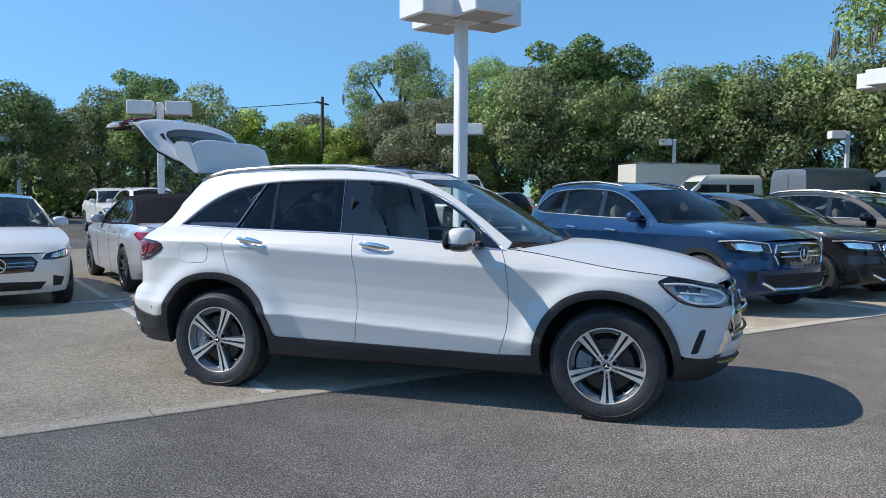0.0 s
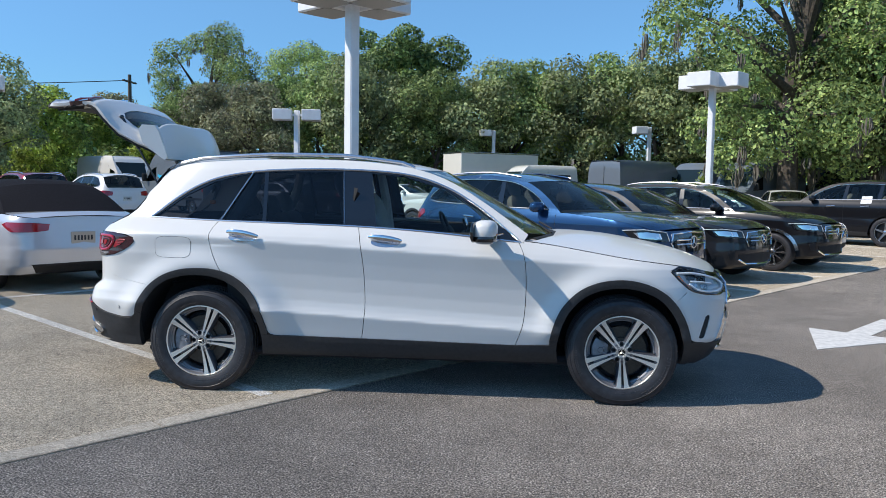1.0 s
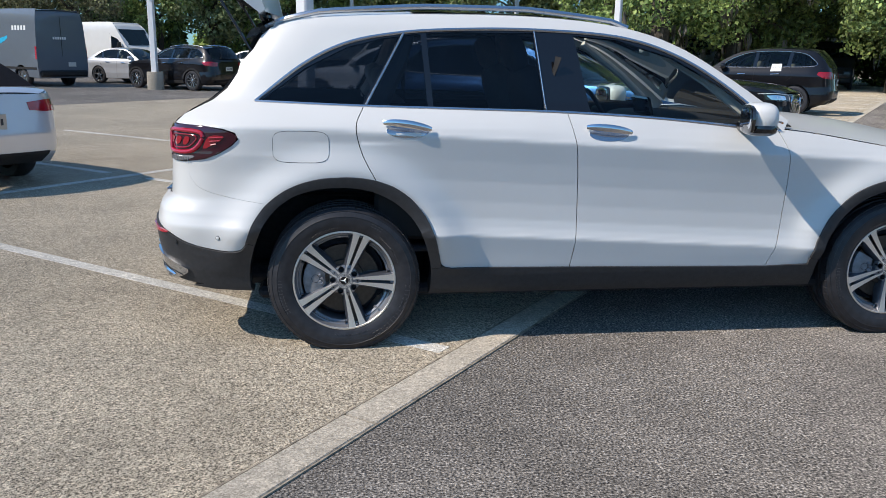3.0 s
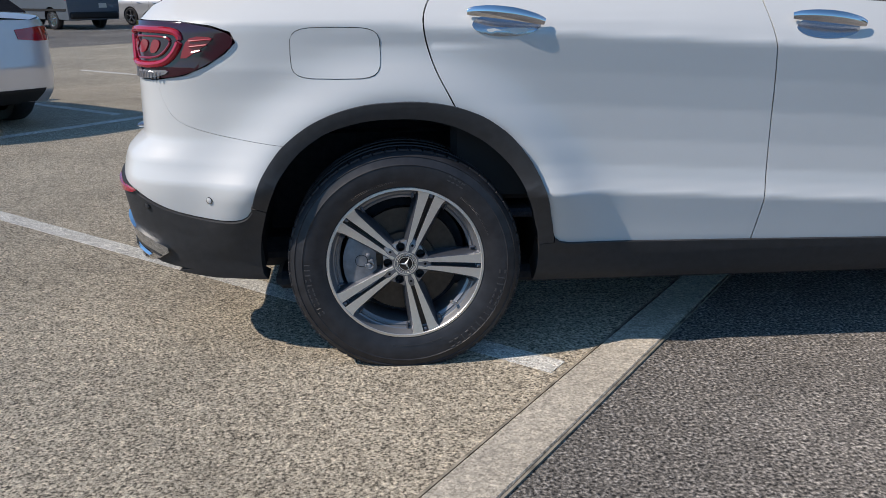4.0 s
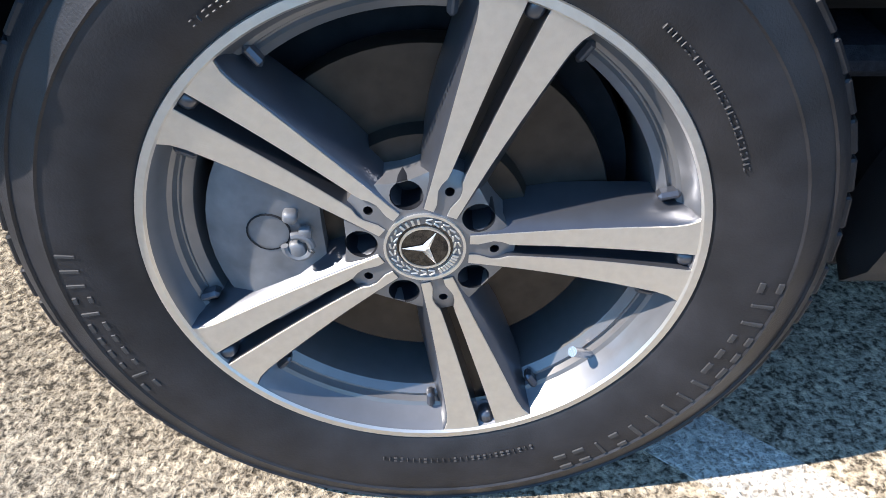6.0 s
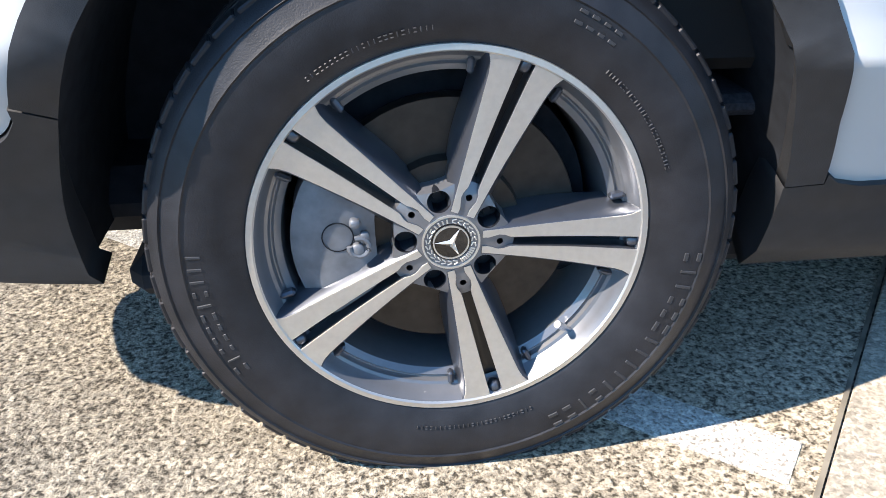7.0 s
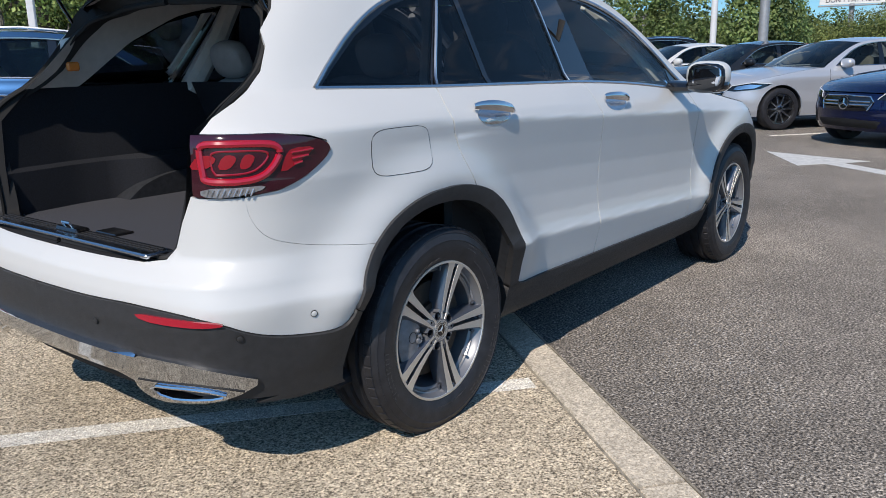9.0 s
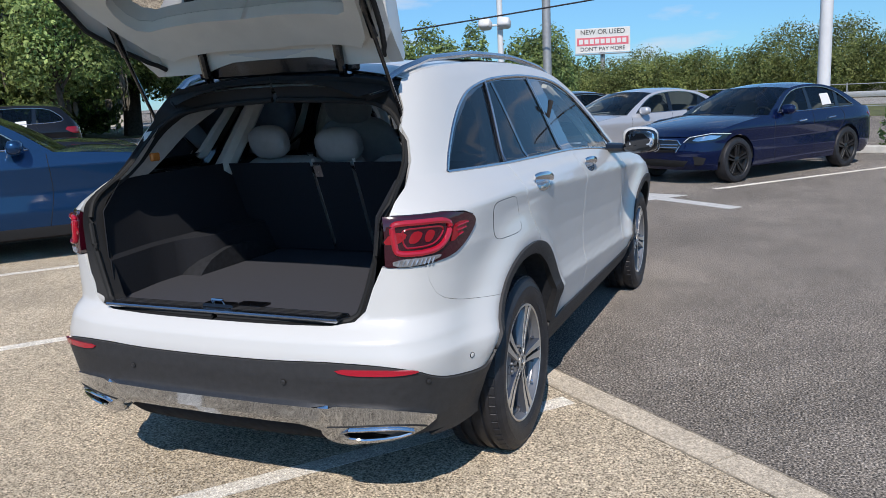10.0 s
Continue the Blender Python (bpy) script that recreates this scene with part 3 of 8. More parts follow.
def arm(g, r0, r1, c0, c1, w0, w1, y0, y1, depth0, depth1, ang, bow=0.0, n=5):
    """One spoke arm: from radius r0 to r1, sideways c, width w, face at y."""
    rows = []
    ca, sa = math.cos(radians(ang)), math.sin(radians(ang))
    for i in range(n + 1):
        t = i / n
        r, c, w = r0 + (r1 - r0) * t, c0 + (c1 - c0) * t, w0 + (w1 - w0) * t
        y = y0 + (y1 - y0) * t + bow * math.sin(math.pi * t)
        d = depth0 + (depth1 - depth0) * t
        sec = [(-w / 2, y), (w / 2, y), (w / 2 + 0.004, y + 0.006), (w / 2 + 0.006, y + d), (-w / 2 - 0.006, y + d), (-w / 2 - 0.004, y + 0.006)]
        rows.append([(r * ca - (c + a) * sa, b, r * sa + (c + a) * ca) for a, b in sec])
    g.grid(rows, close=True)
    k = len(g.v)
    g.f.append(tuple(range(k - 6, k)))
    g.f.append(tuple(range(k - 6 * (n + 1) + 5, k - 6 * (n + 1) - 1, -1)))
    return g


SPOKE_R = [0.0385, 0.046, 0.054, 0.059, 0.066, 0.073, 0.080, 0.095, 0.115, 0.14, 0.165, 0.19, 0.208, 0.220, 0.228, 0.2355]


def spoke_rows(sgn, ang):
    """Stations along one bar of a twin spoke: slot edge, outer edge, face height, flank width and depth, as world-ready points."""
    ca, sa = math.cos(radians(ang)), math.sin(radians(ang))
    out = []
    for r in SPOKE_R:
        ci = float(np.interp(r, [0.0385, 0.050, 0.055, 0.0605, 0.066, 0.074, 0.10, 0.14, 0.20, 0.236], [0.0056, 0.0056, 0.0086, 0.0098, 0.0088, 0.0058, 0.0062, 0.0068, 0.0080, 0.0086]))
        co = float(np.interp(r, [0.0385, 0.066, 0.10, 0.14, 0.18, 0.21, 0.224, 0.2355], [0.0150, 0.0180, 0.0220, 0.0272, 0.0325, 0.0368, 0.0410, 0.0510]))
        fl = float(np.interp(r, [0.0385, 0.07, 0.12, 0.20, 0.236], [0.0030, 0.0110, 0.0150, 0.0110, 0.0040]))
        dp = float(np.interp(r, [0.0385, 0.07, 0.12, 0.236], [0.006, 0.018, 0.030, 0.026]))
        t = (r - 0.0385) / (0.2355 - 0.0385)
        y = -0.0970 - 0.0080 * t + 0.0040 * math.sin(math.pi * t)
        out.append((lambda c, yy, r=r: (r * ca - sgn * c * sa, yy, r * sa + sgn * c * ca), ci, co, y, fl, dp))
    return out


def spoke_body(sgn, ang):
    g, rows = Geo(), []
    for at, ci, co, y, fl, dp in spoke_rows(sgn, ang):
        sec = [at(ci, y), at(co, y), at(co + 0.0016, y + 0.0016), at(co + fl, y + dp), at(co + fl * 1.05, y + 0.050), at(ci - 0.0004, y + 0.050)]
        rows.append(sec if sgn > 0 else sec[::-1])
    g.grid(rows, close=True)
    k, n = len(g.v), len(rows)
    g.f.append(tuple(range(k - 6, k)))
    g.f.append(tuple(range(k - 6 * n + 5, k - 6 * n - 1, -1)))
    return g


def spoke_cut(sgn, ang):
    """The bright turned face on top of one bar."""
    g, rows = Geo(), []
    for at, ci, co, y, fl, dp in spoke_rows(sgn, ang):
        sec = [at(ci, y + 0.0004), at(ci + 0.0005, y - 0.0008), at(co - 0.0005, y - 0.0008), at(co, y + 0.0004)]
        rows.append(sec if sgn > 0 else sec[::-1])
    g.grid(rows, close=True)
    k, n = len(g.v), len(rows)
    g.f.append(tuple(range(k - 4, k)))
    g.f.append(tuple(range(k - 4 * n + 3, k - 4 * n - 1, -1)))
    return g


def hub_plate(turn):
    """The painted plate round the cap, pierced by the bolt wells and small screw holes."""
    edge = []
    for i in range(120):
        a = 3.0 * i
        k = abs(((a - turn + 36) % 72) - 36) / 36
        r = 0.079 - 0.011 * (0.5 - 0.5 * math.cos(math.pi * k))
        edge.append((r * math.cos(radians(a)), r * math.sin(radians(a))))

    def ring(r, rad, a, n):
        c = (r * math.cos(radians(a)), r * math.sin(radians(a)))
        return [(c[0] + rad * math.cos(2 * math.pi * j / n), c[1] + rad * math.sin(2 * math.pi * j / n)) for j in range(n)]

    holes = [ring(0.0550, 0.0142, turn + 36 + 72 * i, 24) for i in range(5)] + [ring(0.0605, 0.0042, turn + 72 * i, 12) for i in range(5)]
    vs, fs = triangulated(edge, holes, 0.012)

    def height(x, z):
        r = math.hypot(x, z)
        return float(np.interp(r, [0.0, 0.040, 0.056, 0.068, 0.079], [-0.0960, -0.0960, -0.0955, -0.0940, -0.0890]))

    g = Geo().add([(x, height(x, z), z) for x, z in vs], fs.tolist())
    n = len(edge)
    g.add([(x, height(x, z), z) for x, z in edge] + [(x * 1.04, -0.045, z * 1.04) for x, z in edge], [(i, (i + 1) % n, n + (i + 1) % n, n + i) for i in range(n)])
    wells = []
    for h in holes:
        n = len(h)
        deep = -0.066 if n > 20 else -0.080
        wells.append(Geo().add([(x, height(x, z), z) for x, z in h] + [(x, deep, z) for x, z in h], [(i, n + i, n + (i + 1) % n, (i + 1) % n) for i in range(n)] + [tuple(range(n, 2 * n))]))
    return g, wells


def hero_wheel(parent, turn, star_turn=180.0, disc=True):
    """Five pairs of spokes with bright faces, a grey barrel, centre cap with ring and star, bolts, valve, brake."""
    tyre, blocks = wheel_tyre(0.358)
    wheel = part("wheel", tyre, "tyre", parent, "black all-season tyre on a five twin-spoke alloy rim")
    tagged(part("tread_pattern", blocks, "tyre", wheel), kind="stuff")
    rim = Geo()
    rim.lathe([(0.243, -0.098), (0.2415, -0.106), (0.236, -0.106), (0.2335, -0.1035), (0.2285, -0.090), (0.2230, -0.081), (0.2190, -0.079), (0.2165, -0.072), (0.2150, -0.0715), (0.2120, -0.074), (0.2040, -0.068), (0.2025, -0.060), (0.2015, -0.040), (0.200, 0.05), (0.225, 0.10), (0.238, 0.11)], 120)
    part("rim", rim, "alloy_grey", wheel, "grey painted alloy rim with a stepped barrel", angle=25)
    lip = Geo().lathe([(0.2425, -0.1045), (0.2418, -0.1072), (0.2350, -0.1076), (0.2330, -0.1050)], 120)
    part("rim_lip", lip, "machined", wheel, "bright machined rim lip")
    for i in range(5):
        a = turn + 72 * i
        for sgn in (-1, 1):
            part("spoke", spoke_body(sgn, a), "alloy_flank", wheel, "grey flanked alloy spoke", angle=40)
            part("spoke_face", spoke_cut(sgn, a), "machined", wheel, "bright machined spoke face", angle=40)
        # slot floor near black, the shade deep between the bars put into its colour
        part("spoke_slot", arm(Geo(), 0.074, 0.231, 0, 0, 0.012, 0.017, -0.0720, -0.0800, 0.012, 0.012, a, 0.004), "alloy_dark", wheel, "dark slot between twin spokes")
        end = Geo().blob((0.2290 * math.cos(radians(a)), -0.0930, 0.2290 * math.sin(radians(a))), (0.020, 0.020, 0.0160), 2.6, 14, 8, Matrix.Rotation(radians(-a), 3, "Y"))
        part("slot_end", end, "alloy_flank", wheel)
        for k in (-1, 1):
            t = radians(a + 14.5 * k)
            rib = Geo().box((0.2125 * math.cos(t), -0.078, 0.2125 * math.sin(t)), (0.020, 0.014, 0.008), 0.003, Matrix.Rotation(-t, 3, "Y"))
            part("rim_step", rib, "alloy_flank", wheel)
    plate, wells = hub_plate(turn)
    part("hub", plate, "alloy_grey", wheel, "grey painted hub plate with five bolt wells")
    # wells and bolts take the colour that carries the recess's shade
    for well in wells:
        part("bolt_well", well, "well_shade", wheel, "dark recessed bolt well")
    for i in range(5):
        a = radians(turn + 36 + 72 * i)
        part("wheel_bolt", Geo().lathe([(0.0, -0.074), (0.006, -0.074), (0.0066, -0.072), (0.0075, -0.0675)], 6, (0.0550 * math.cos(a), 0, 0.0550 * math.sin(a))), "well_shade", wheel)
    cap = Geo().lathe([(0.0, -0.0975), (0.020, -0.0975), (0.0205, -0.0965), (0.0365, -0.0945), (0.0375, -0.090), (0.0375, -0.08)], 48)
    part("centre_cap", cap, "gloss_black", wheel, "black centre cap with a bright ring")
    ring = Geo()
    for r0, r1 in ((0.0205, 0.0222), (0.0335, 0.0358)):
        ring.lathe([(r0, -0.0955), (r0, -0.0985), (r1, -0.0985), (r1, -0.0945)], 48)
    # bars for the writing, pairs of leaves between
    for lo, hi, n in ((-62, -20, 8), (100, 132, 4)):
        for i in range(n):
            a = radians(star_turn - 180 + lo + (hi - lo) * i / (n - 1))
            ring.box((0.0282 * math.cos(a), -0.0972, 0.0282 * math.sin(a)), (0.0056, 0.0016, 0.0022), 0.0003, Matrix.Rotation(-a, 3, "Y"))
    for lo, hi in ((-8, 82), (146, 282)):
        n = int((hi - lo) / 15)
        for i in range(n + 1):
            a = radians(star_turn - 180 + lo + (hi - lo) * i / n)
            for dr, lean in ((-0.0019, 0.35), (0.0019, -0.35)):
                ring.box(((0.0282 + dr) * math.cos(a), -0.0972, (0.0282 + dr) * math.sin(a)), (0.0017, 0.0016, 0.0060), 0.0005, Matrix.Rotation(-a, 3, "Y") @ Matrix.Rotation(lean, 3, "Y"))
    star = ring
    for i in range(3):
        a = radians(star_turn + 120 * i)
        tip = (0.0205 * math.cos(a), -0.0985, 0.0205 * math.sin(a))
        l, r = radians(star_turn + 120 * i - 60), radians(star_turn + 120 * i + 60)
        star.add([tip, (0.0042 * math.cos(l), -0.0982, 0.0042 * math.sin(l)), (0, -0.1015, 0), (0.0042 * math.cos(r), -0.0982, 0.0042 * math.sin(r))], [(0, 2, 1), (0, 3, 2)])
    part("cap_emblem", ring, "machined", wheel, "bright three-pointed emblem and ring", angle=20)
    v = Geo()
    a = radians(turn - 40)
    p = Vector((0.222 * math.cos(a), -0.078, 0.222 * math.sin(a)))
    q = Vector((0.192 * math.cos(a), -0.094, 0.192 * math.sin(a)))
    v.tube([p, p.lerp(q, 0.5)], 0.0045, 10).tube([p.lerp(q, 0.5), q], 0.0052, 10)
    part("valve", v, "satin", wheel, "metal valve stem with cap")
    # raised sidewall marks
    marks = Geo()
    rnd = random.Random(5)
    for r, start, count, wide, high in ((0.300, 178, 11, 0.013, 0.020), (0.300, -62, 15, 0.017, 0.024), (0.300, 55, 4, 0.012, 0.018), (0.268, -100, 26, 0.005, 0.006), (0.268, 20, 30, 0.004, 0.006), (0.262, 95, 24, 0.005, 0.006)):
        a = start
        for i in range(count):
            t = radians(a)
            wd = wide * rnd.uniform(0.65, 1.0)
            for dr in ((-0.35, 0.35) if rnd.random() < 0.6 else (0.0,)):
                marks.box(((r + dr * high) * math.cos(t), -0.1205 if r > 0.28 else -0.1165, (r + dr * high) * math.sin(t)), (high * (0.22 if dr else 0.85), 0.0026, wd * (0.85 if dr else 0.3)), 0.0005, Matrix.Rotation(-t, 3, "Y"))
            a += math.degrees(wide / r) * 1.25
    tagged(part("sidewall_relief", marks, "letter", wheel, "raised marks on the tyre's sidewall"), kind="stuff")
    if disc:
        d = Geo().lathe([(0.06, -0.020), (0.165, -0.020), (0.166, -0.024), (0.166, -0.044), (0.165, -0.046), (0.095, -0.046), (0.092, -0.062), (0.0, -0.062)], 64)
        part("brake_disc", d, "disc", wheel, "bright brake disc with rust at its edge")
        c = Geo()
        for k, (a0, a1, r0, r1) in enumerate(((152, 214, 0.100, 0.188),)):
            rows = []
            for i in range(13):
                t = radians(a0 + (a1 - a0) * i / 12)
                e = 0.010 * math.sin(math.pi * i / 12)
                rows.append([((rr) * math.cos(t), y, rr * math.sin(t)) for rr, y in ((r0 - e, -0.050), (r0 - e, -0.078), (r0 + 0.02, -0.086), (r1 - 0.02, -0.086), (r1 + e * 0.5, -0.074), (r1 + e * 0.5, -0.010), (r0, -0.010))])
            c.grid(rows, close=True)
            c.f += [tuple(range(7))[::-1], tuple(range(12 * 7, 13 * 7))]
        part("brake_caliper", c, "caliper", wheel, "grey brake caliper behind the spokes")
        q = Matrix.Rotation(radians(-176), 3, "Y")
        well = Geo().lathe([(0.0, -0.080), (0.0185, -0.080), (0.0195, -0.0868), (0.0180, -0.0872)], 24, tuple(q @ Vector((0.136, 0, 0))))
        part("caliper_bore", well, "under", wheel, "dark round bore of the caliper")
        tag = Geo()
        for rr, ang, sz in ((0.112, 184, (0.016, 0.012, 0.020)), (0.118, 166, (0.014, 0.014, 0.012)), (0.104, 175, (0.012, 0.010, 0.016))):
            w = Matrix.Rotation(radians(-ang), 3, "Y")
            tag.blob(w @ Vector((rr, -0.089, 0)), sz, 3.0, 12, 8, w)
        ring = [q @ Vector((0.110 + 0.012 * math.cos(t), -0.092, 0.010 + 0.012 * math.sin(t))) for t in np.linspace(0, 5.2, 14)]
        tag.tube(ring, 0.0036, 8)
        part("caliper_fitting", tag, "caliper", wheel, "clips and hose fitting of the caliper")
        part("hub_nut", Geo().lathe([(0.0, -0.066), (0.028, -0.066), (0.034, -0.060)], 24), "rust", wheel)
        s = Geo().lathe([(0.0, 0.0), (0.178, 0.0), (0.190, -0.004), (0.192, 0.02)], 48)
        part("splash_shield", s, "under", wheel)
    return wheel


def street_wheel(parent, R, style, face="satin", dark="alloy_dark"):
    """A plainer wheel for the parked vehicles round about."""
    wheel = part("wheel", Geo().lathe([(R * 0.70, -0.085), (R * 0.74, -0.106), (R * 0.86, -0.113), (R * 0.95, -0.103), (R, -0.075), (R, 0.075), (R * 0.95, 0.10), (R * 0.7, 0.09)], 40), "tyre", parent)
    rim = Geo().lathe([(R * 0.705, -0.092), (R * 0.68, -0.095), (R * 0.66, -0.08), (R * 0.60, -0.03), (R * 0.0, -0.03)], 40)
    part("rim", rim, dark, wheel)
    sp = Geo()
    rim_r = R * 0.69
    if style == "twin":
        for i in range(5):
            for sgn in (-1, 1):
                arm(sp, 0.03, rim_r, sgn * 0.02, sgn * 0.03, 0.022, 0.028, -0.080, -0.092, 0.03, 0.02, 72 * i + 18, n=2)
    elif style == "star":
        for i in range(5):
            arm(sp, 0.02, rim_r, 0, 0, 0.05, 0.045, -0.080, -0.092, 0.03, 0.02, 72 * i + 18, n=2)
    elif style == "multi":
        for i in range(10):
            arm(sp, 0.02, rim_r, 0, 0, 0.022, 0.02, -0.080, -0.092, 0.03, 0.02, 36 * i, n=2)
    else:
        sp.lathe([(0.0, -0.06), (0.05, -0.06), (0.10, -0.05), (rim_r, -0.075), (rim_r, -0.06)], 32)
    sp.lathe([(0.0, -0.088), (0.035, -0.088), (0.055, -0.08), (0.055, -0.05)], 20)
    part("spokes", sp, face, wheel)
    part("rim_lip", Geo().lathe([(rim_r + 0.006, -0.094), (rim_r + 0.004, -0.098), (rim_r - 0.008, -0.097), (rim_r - 0.01, -0.088)], 40), face, wheel)
    return wheel

# ---- the white sport-utility car ----
WB = 2.873
OUT = [(-0.95, 0), (-0.946, -0.25), (-0.926, -0.500), (-0.895, -0.655), (-0.840, -0.768), (-0.73, -0.843), (-0.587, -0.880), (-0.40, -0.895), (0, -0.902), (0.7, -0.905), (1.5, -0.905), (2.3, -0.905), (2.9, -0.900), (3.2, -0.878), (3.42, -0.80), (3.56, -0.67), (3.66, -0.45), (3.71, -0.2), (3.72, 0)]
REAR = [(0.22, -0.76), (0.27, -0.85), (0.32, -0.89), (0.38, -0.915), (0.46, -0.935), (0.57, -0.95), (0.63, -0.947), (0.685, -0.935), (0.715, -0.905), (0.735, -0.875), (0.93, -0.868), (1.06, -0.862), (1.11, -0.845), (1.15, -0.81), (1.20, -0.765), (1.30, -0.672), (1.40, -0.580), (1.50, -0.485), (1.57, -0.41), (1.65, -0.33)]
FRONT = [(0.18, 3.45), (0.28, 3.62), (0.40, 3.69), (0.52, 3.72), (0.70, 3.72), (0.80, 3.69), (0.87, 3.62), (0.93, 3.52), (1.0, 3.45), (1.2, 3.42)]
SIDE = [(0.18, 0.79), (0.26, 0.85), (0.30, 0.885), (0.36, 0.910), (0.4, 0.92), (0.45, 0.929), (0.5, 0.939), (0.528, 0.945), (0.541, 0.9455), (0.548, 0.941), (0.58, 0.931), (0.62, 0.924), (0.7, 0.9215), (0.8, 0.927), (0.9, 0.941), (0.96, 0.952), (0.998, 0.959), (1.012, 0.959), (1.019, 0.954), (1.05, 0.938), (1.09, 0.912), (1.13, 0.883), (1.165, 0.855), (1.19, 0.834), (1.25, 0.807), (1.35, 0.762), (1.45, 0.716), (1.55, 0.665), (1.6, 0.626), (1.66, 0.557)]
ZR, ZF = 0.347, 0.360
WIDE = 1.05
body = Shell(OUT, REAR, FRONT, SIDE, 1.3, 0.07, (0.95, 1.25), (0.7, -0.6), ((0, ZR, 0.52, 0.048), (WB, ZF, 0.48, 0.048)), WIDE, 0.05)
hero = base("sport_utility_car", "white mid-size SUV with open tailgate and black cladding", "car")
# wheel arch radius by angle, outer and inner edge of the cladding
REAR_OUT = [(-15, 0.470), (0, 0.470), (19, 0.476), (30, 0.490), (41, 0.504), (53, 0.518), (63, 0.522), (73, 0.519), (82, 0.515), (93, 0.512), (106, 0.518), (114, 0.522), (122, 0.525), (134, 0.523), (145, 0.513), (156, 0.499), (190, 0.47)]
REAR_IN = [(-15, 0.424), (1, 0.424), (19, 0.430), (32, 0.442), (45, 0.456), (59, 0.464), (71, 0.468), (93, 0.468), (105, 0.476), (118, 0.485), (130, 0.484), (145, 0.471), (160, 0.456), (190, 0.446)]
FRONT_OUT = [(-15, 0.456), (5, 0.458), (18, 0.458), (35, 0.465), (55, 0.480), (77, 0.484), (98, 0.490), (112, 0.498), (125, 0.503), (145, 0.498), (160, 0.489), (176, 0.485), (195, 0.480)]
FRONT_IN = [(a, r - 0.050) for a, r in FRONT_OUT]


def arch_r(table, a):
    return float(np.interp(a, [p[0] for p in table], [p[1] for p in table]))


def arch(cx, cz, table, a0, a1, n=18, off=0.0):
    out = []
    for i in range(n + 1):
        a = a0 + (a1 - a0) * i / n
        r = arch_r(table, a) + off
        out.append(("x", cx + r * math.cos(radians(a)), cz + r * math.sin(radians(a))))
    return out


def arch_angle(table, cz, z, rear):
    """The angle at which an arch crosses a height, on its rear or front leg."""
    span = np.linspace(90, 195 if rear else -15, 400)
    return float(span[int(np.argmin([abs(cz + arch_r(table, a) * math.sin(radians(a)) - z) for a in span]))])


DLO_LOW = [(-0.405, 1.195), (0.08, 1.180), (0.60, 1.170), (1.10, 1.158), (1.60, 1.130), (2.19, 1.075)]
DLO_TOP = [(2.19, 1.075), (1.91, 1.297), (1.66, 1.440), (1.37, 1.522), (0.94, 1.548), (0.55, 1.542), (0.27, 1.520), (0.02, 1.468), (-0.19, 1.362), (-0.405, 1.195)]
EDGE = [(-0.50, 1.478), (-0.30, 1.546), (-0.10, 1.585), (0.40, 1.612), (0.94, 1.612), (1.38, 1.572), (1.68, 1.482), (1.95, 1.325), (2.24, 1.125)]
dlo_low, dlo_top, edge_line = curve(DLO_LOW), curve(DLO_TOP), curve(EDGE)
BELT_LO = [("x", x, z) for _, x, z in dlo_low]


def belt_z(x):
    return float(np.interp(x, [p[1] for p in dlo_low], [p[2] for p in dlo_low]))


def cap_z(x):
    q = sorted((p[1], p[2]) for p in dlo_top)
    return float(np.interp(x, [a for a, _ in q], [b for _, b in q]))


def both(name, geo, material, label=""):
    a = part(name, geo, material, hero, label)
    part(name, geo.mirrored(), material, hero, label)
    return a


a_top = 73.0
DOOR_REAR = [(0.098, 1.176), (0.062, 1.09), (0.088, 0.97), arch(0, ZR, REAR_OUT, a_top, a_top, 1)[0][1:]]
CUT_B = [(1.085, 1.157), (1.112, 1.03), (1.130, 0.90), (1.140, 0.75), (1.142, 0.60), (1.132, 0.48), (1.120, 0.398)]
CUT_F = [(2.175, 1.077), (2.212, 0.98), (2.227, 0.85), (2.228, 0.72), (2.214, 0.54), (2.165, 0.385)]
G = 0.0022


def gap(line, dx):
    return [("x", x + dx, z) for _, x, z in line]


door_rear, cut_b, cut_f = curve(DOOR_REAR), curve(CUT_B), curve(CUT_F)
a_low = arch_angle(REAR_OUT, ZR, 0.440, False)
c_low = arch_r(REAR_OUT, a_low) * math.cos(radians(a_low))
low = [("x", c_low + 0.008, 0.424), ("x", c_low + 0.024, 0.410), ("x", c_low + 0.055, 0.404)]
belt_rear = [p for p in dlo_low if 0.098 + G < p[1] < 1.085 - G]
belt_front = [p for p in dlo_low if 1.085 + G < p[1] < 2.175 - G]
# rear door skin
poly = low + [("x", 1.120 - G, 0.398)] + gap(cut_b[::-1], -G)[1:] + belt_rear[::-1] + gap(door_rear, G) + arch(0, ZR, REAR_OUT, a_top, a_low, 50, 0.001)[1:-1]
both("rear_door", body.panel(poly, step=0.024), "white", "white rear door skin")
# front door skin
poly = [("x", 1.120 + G, 0.398), ("x", 2.165 - G, 0.385)] + gap(cut_f[::-1], -G)[1:] + belt_front[::-1] + gap(cut_b, G)[:-1]
both("front_door", body.panel(poly, step=0.024), "white", "white front door skin")
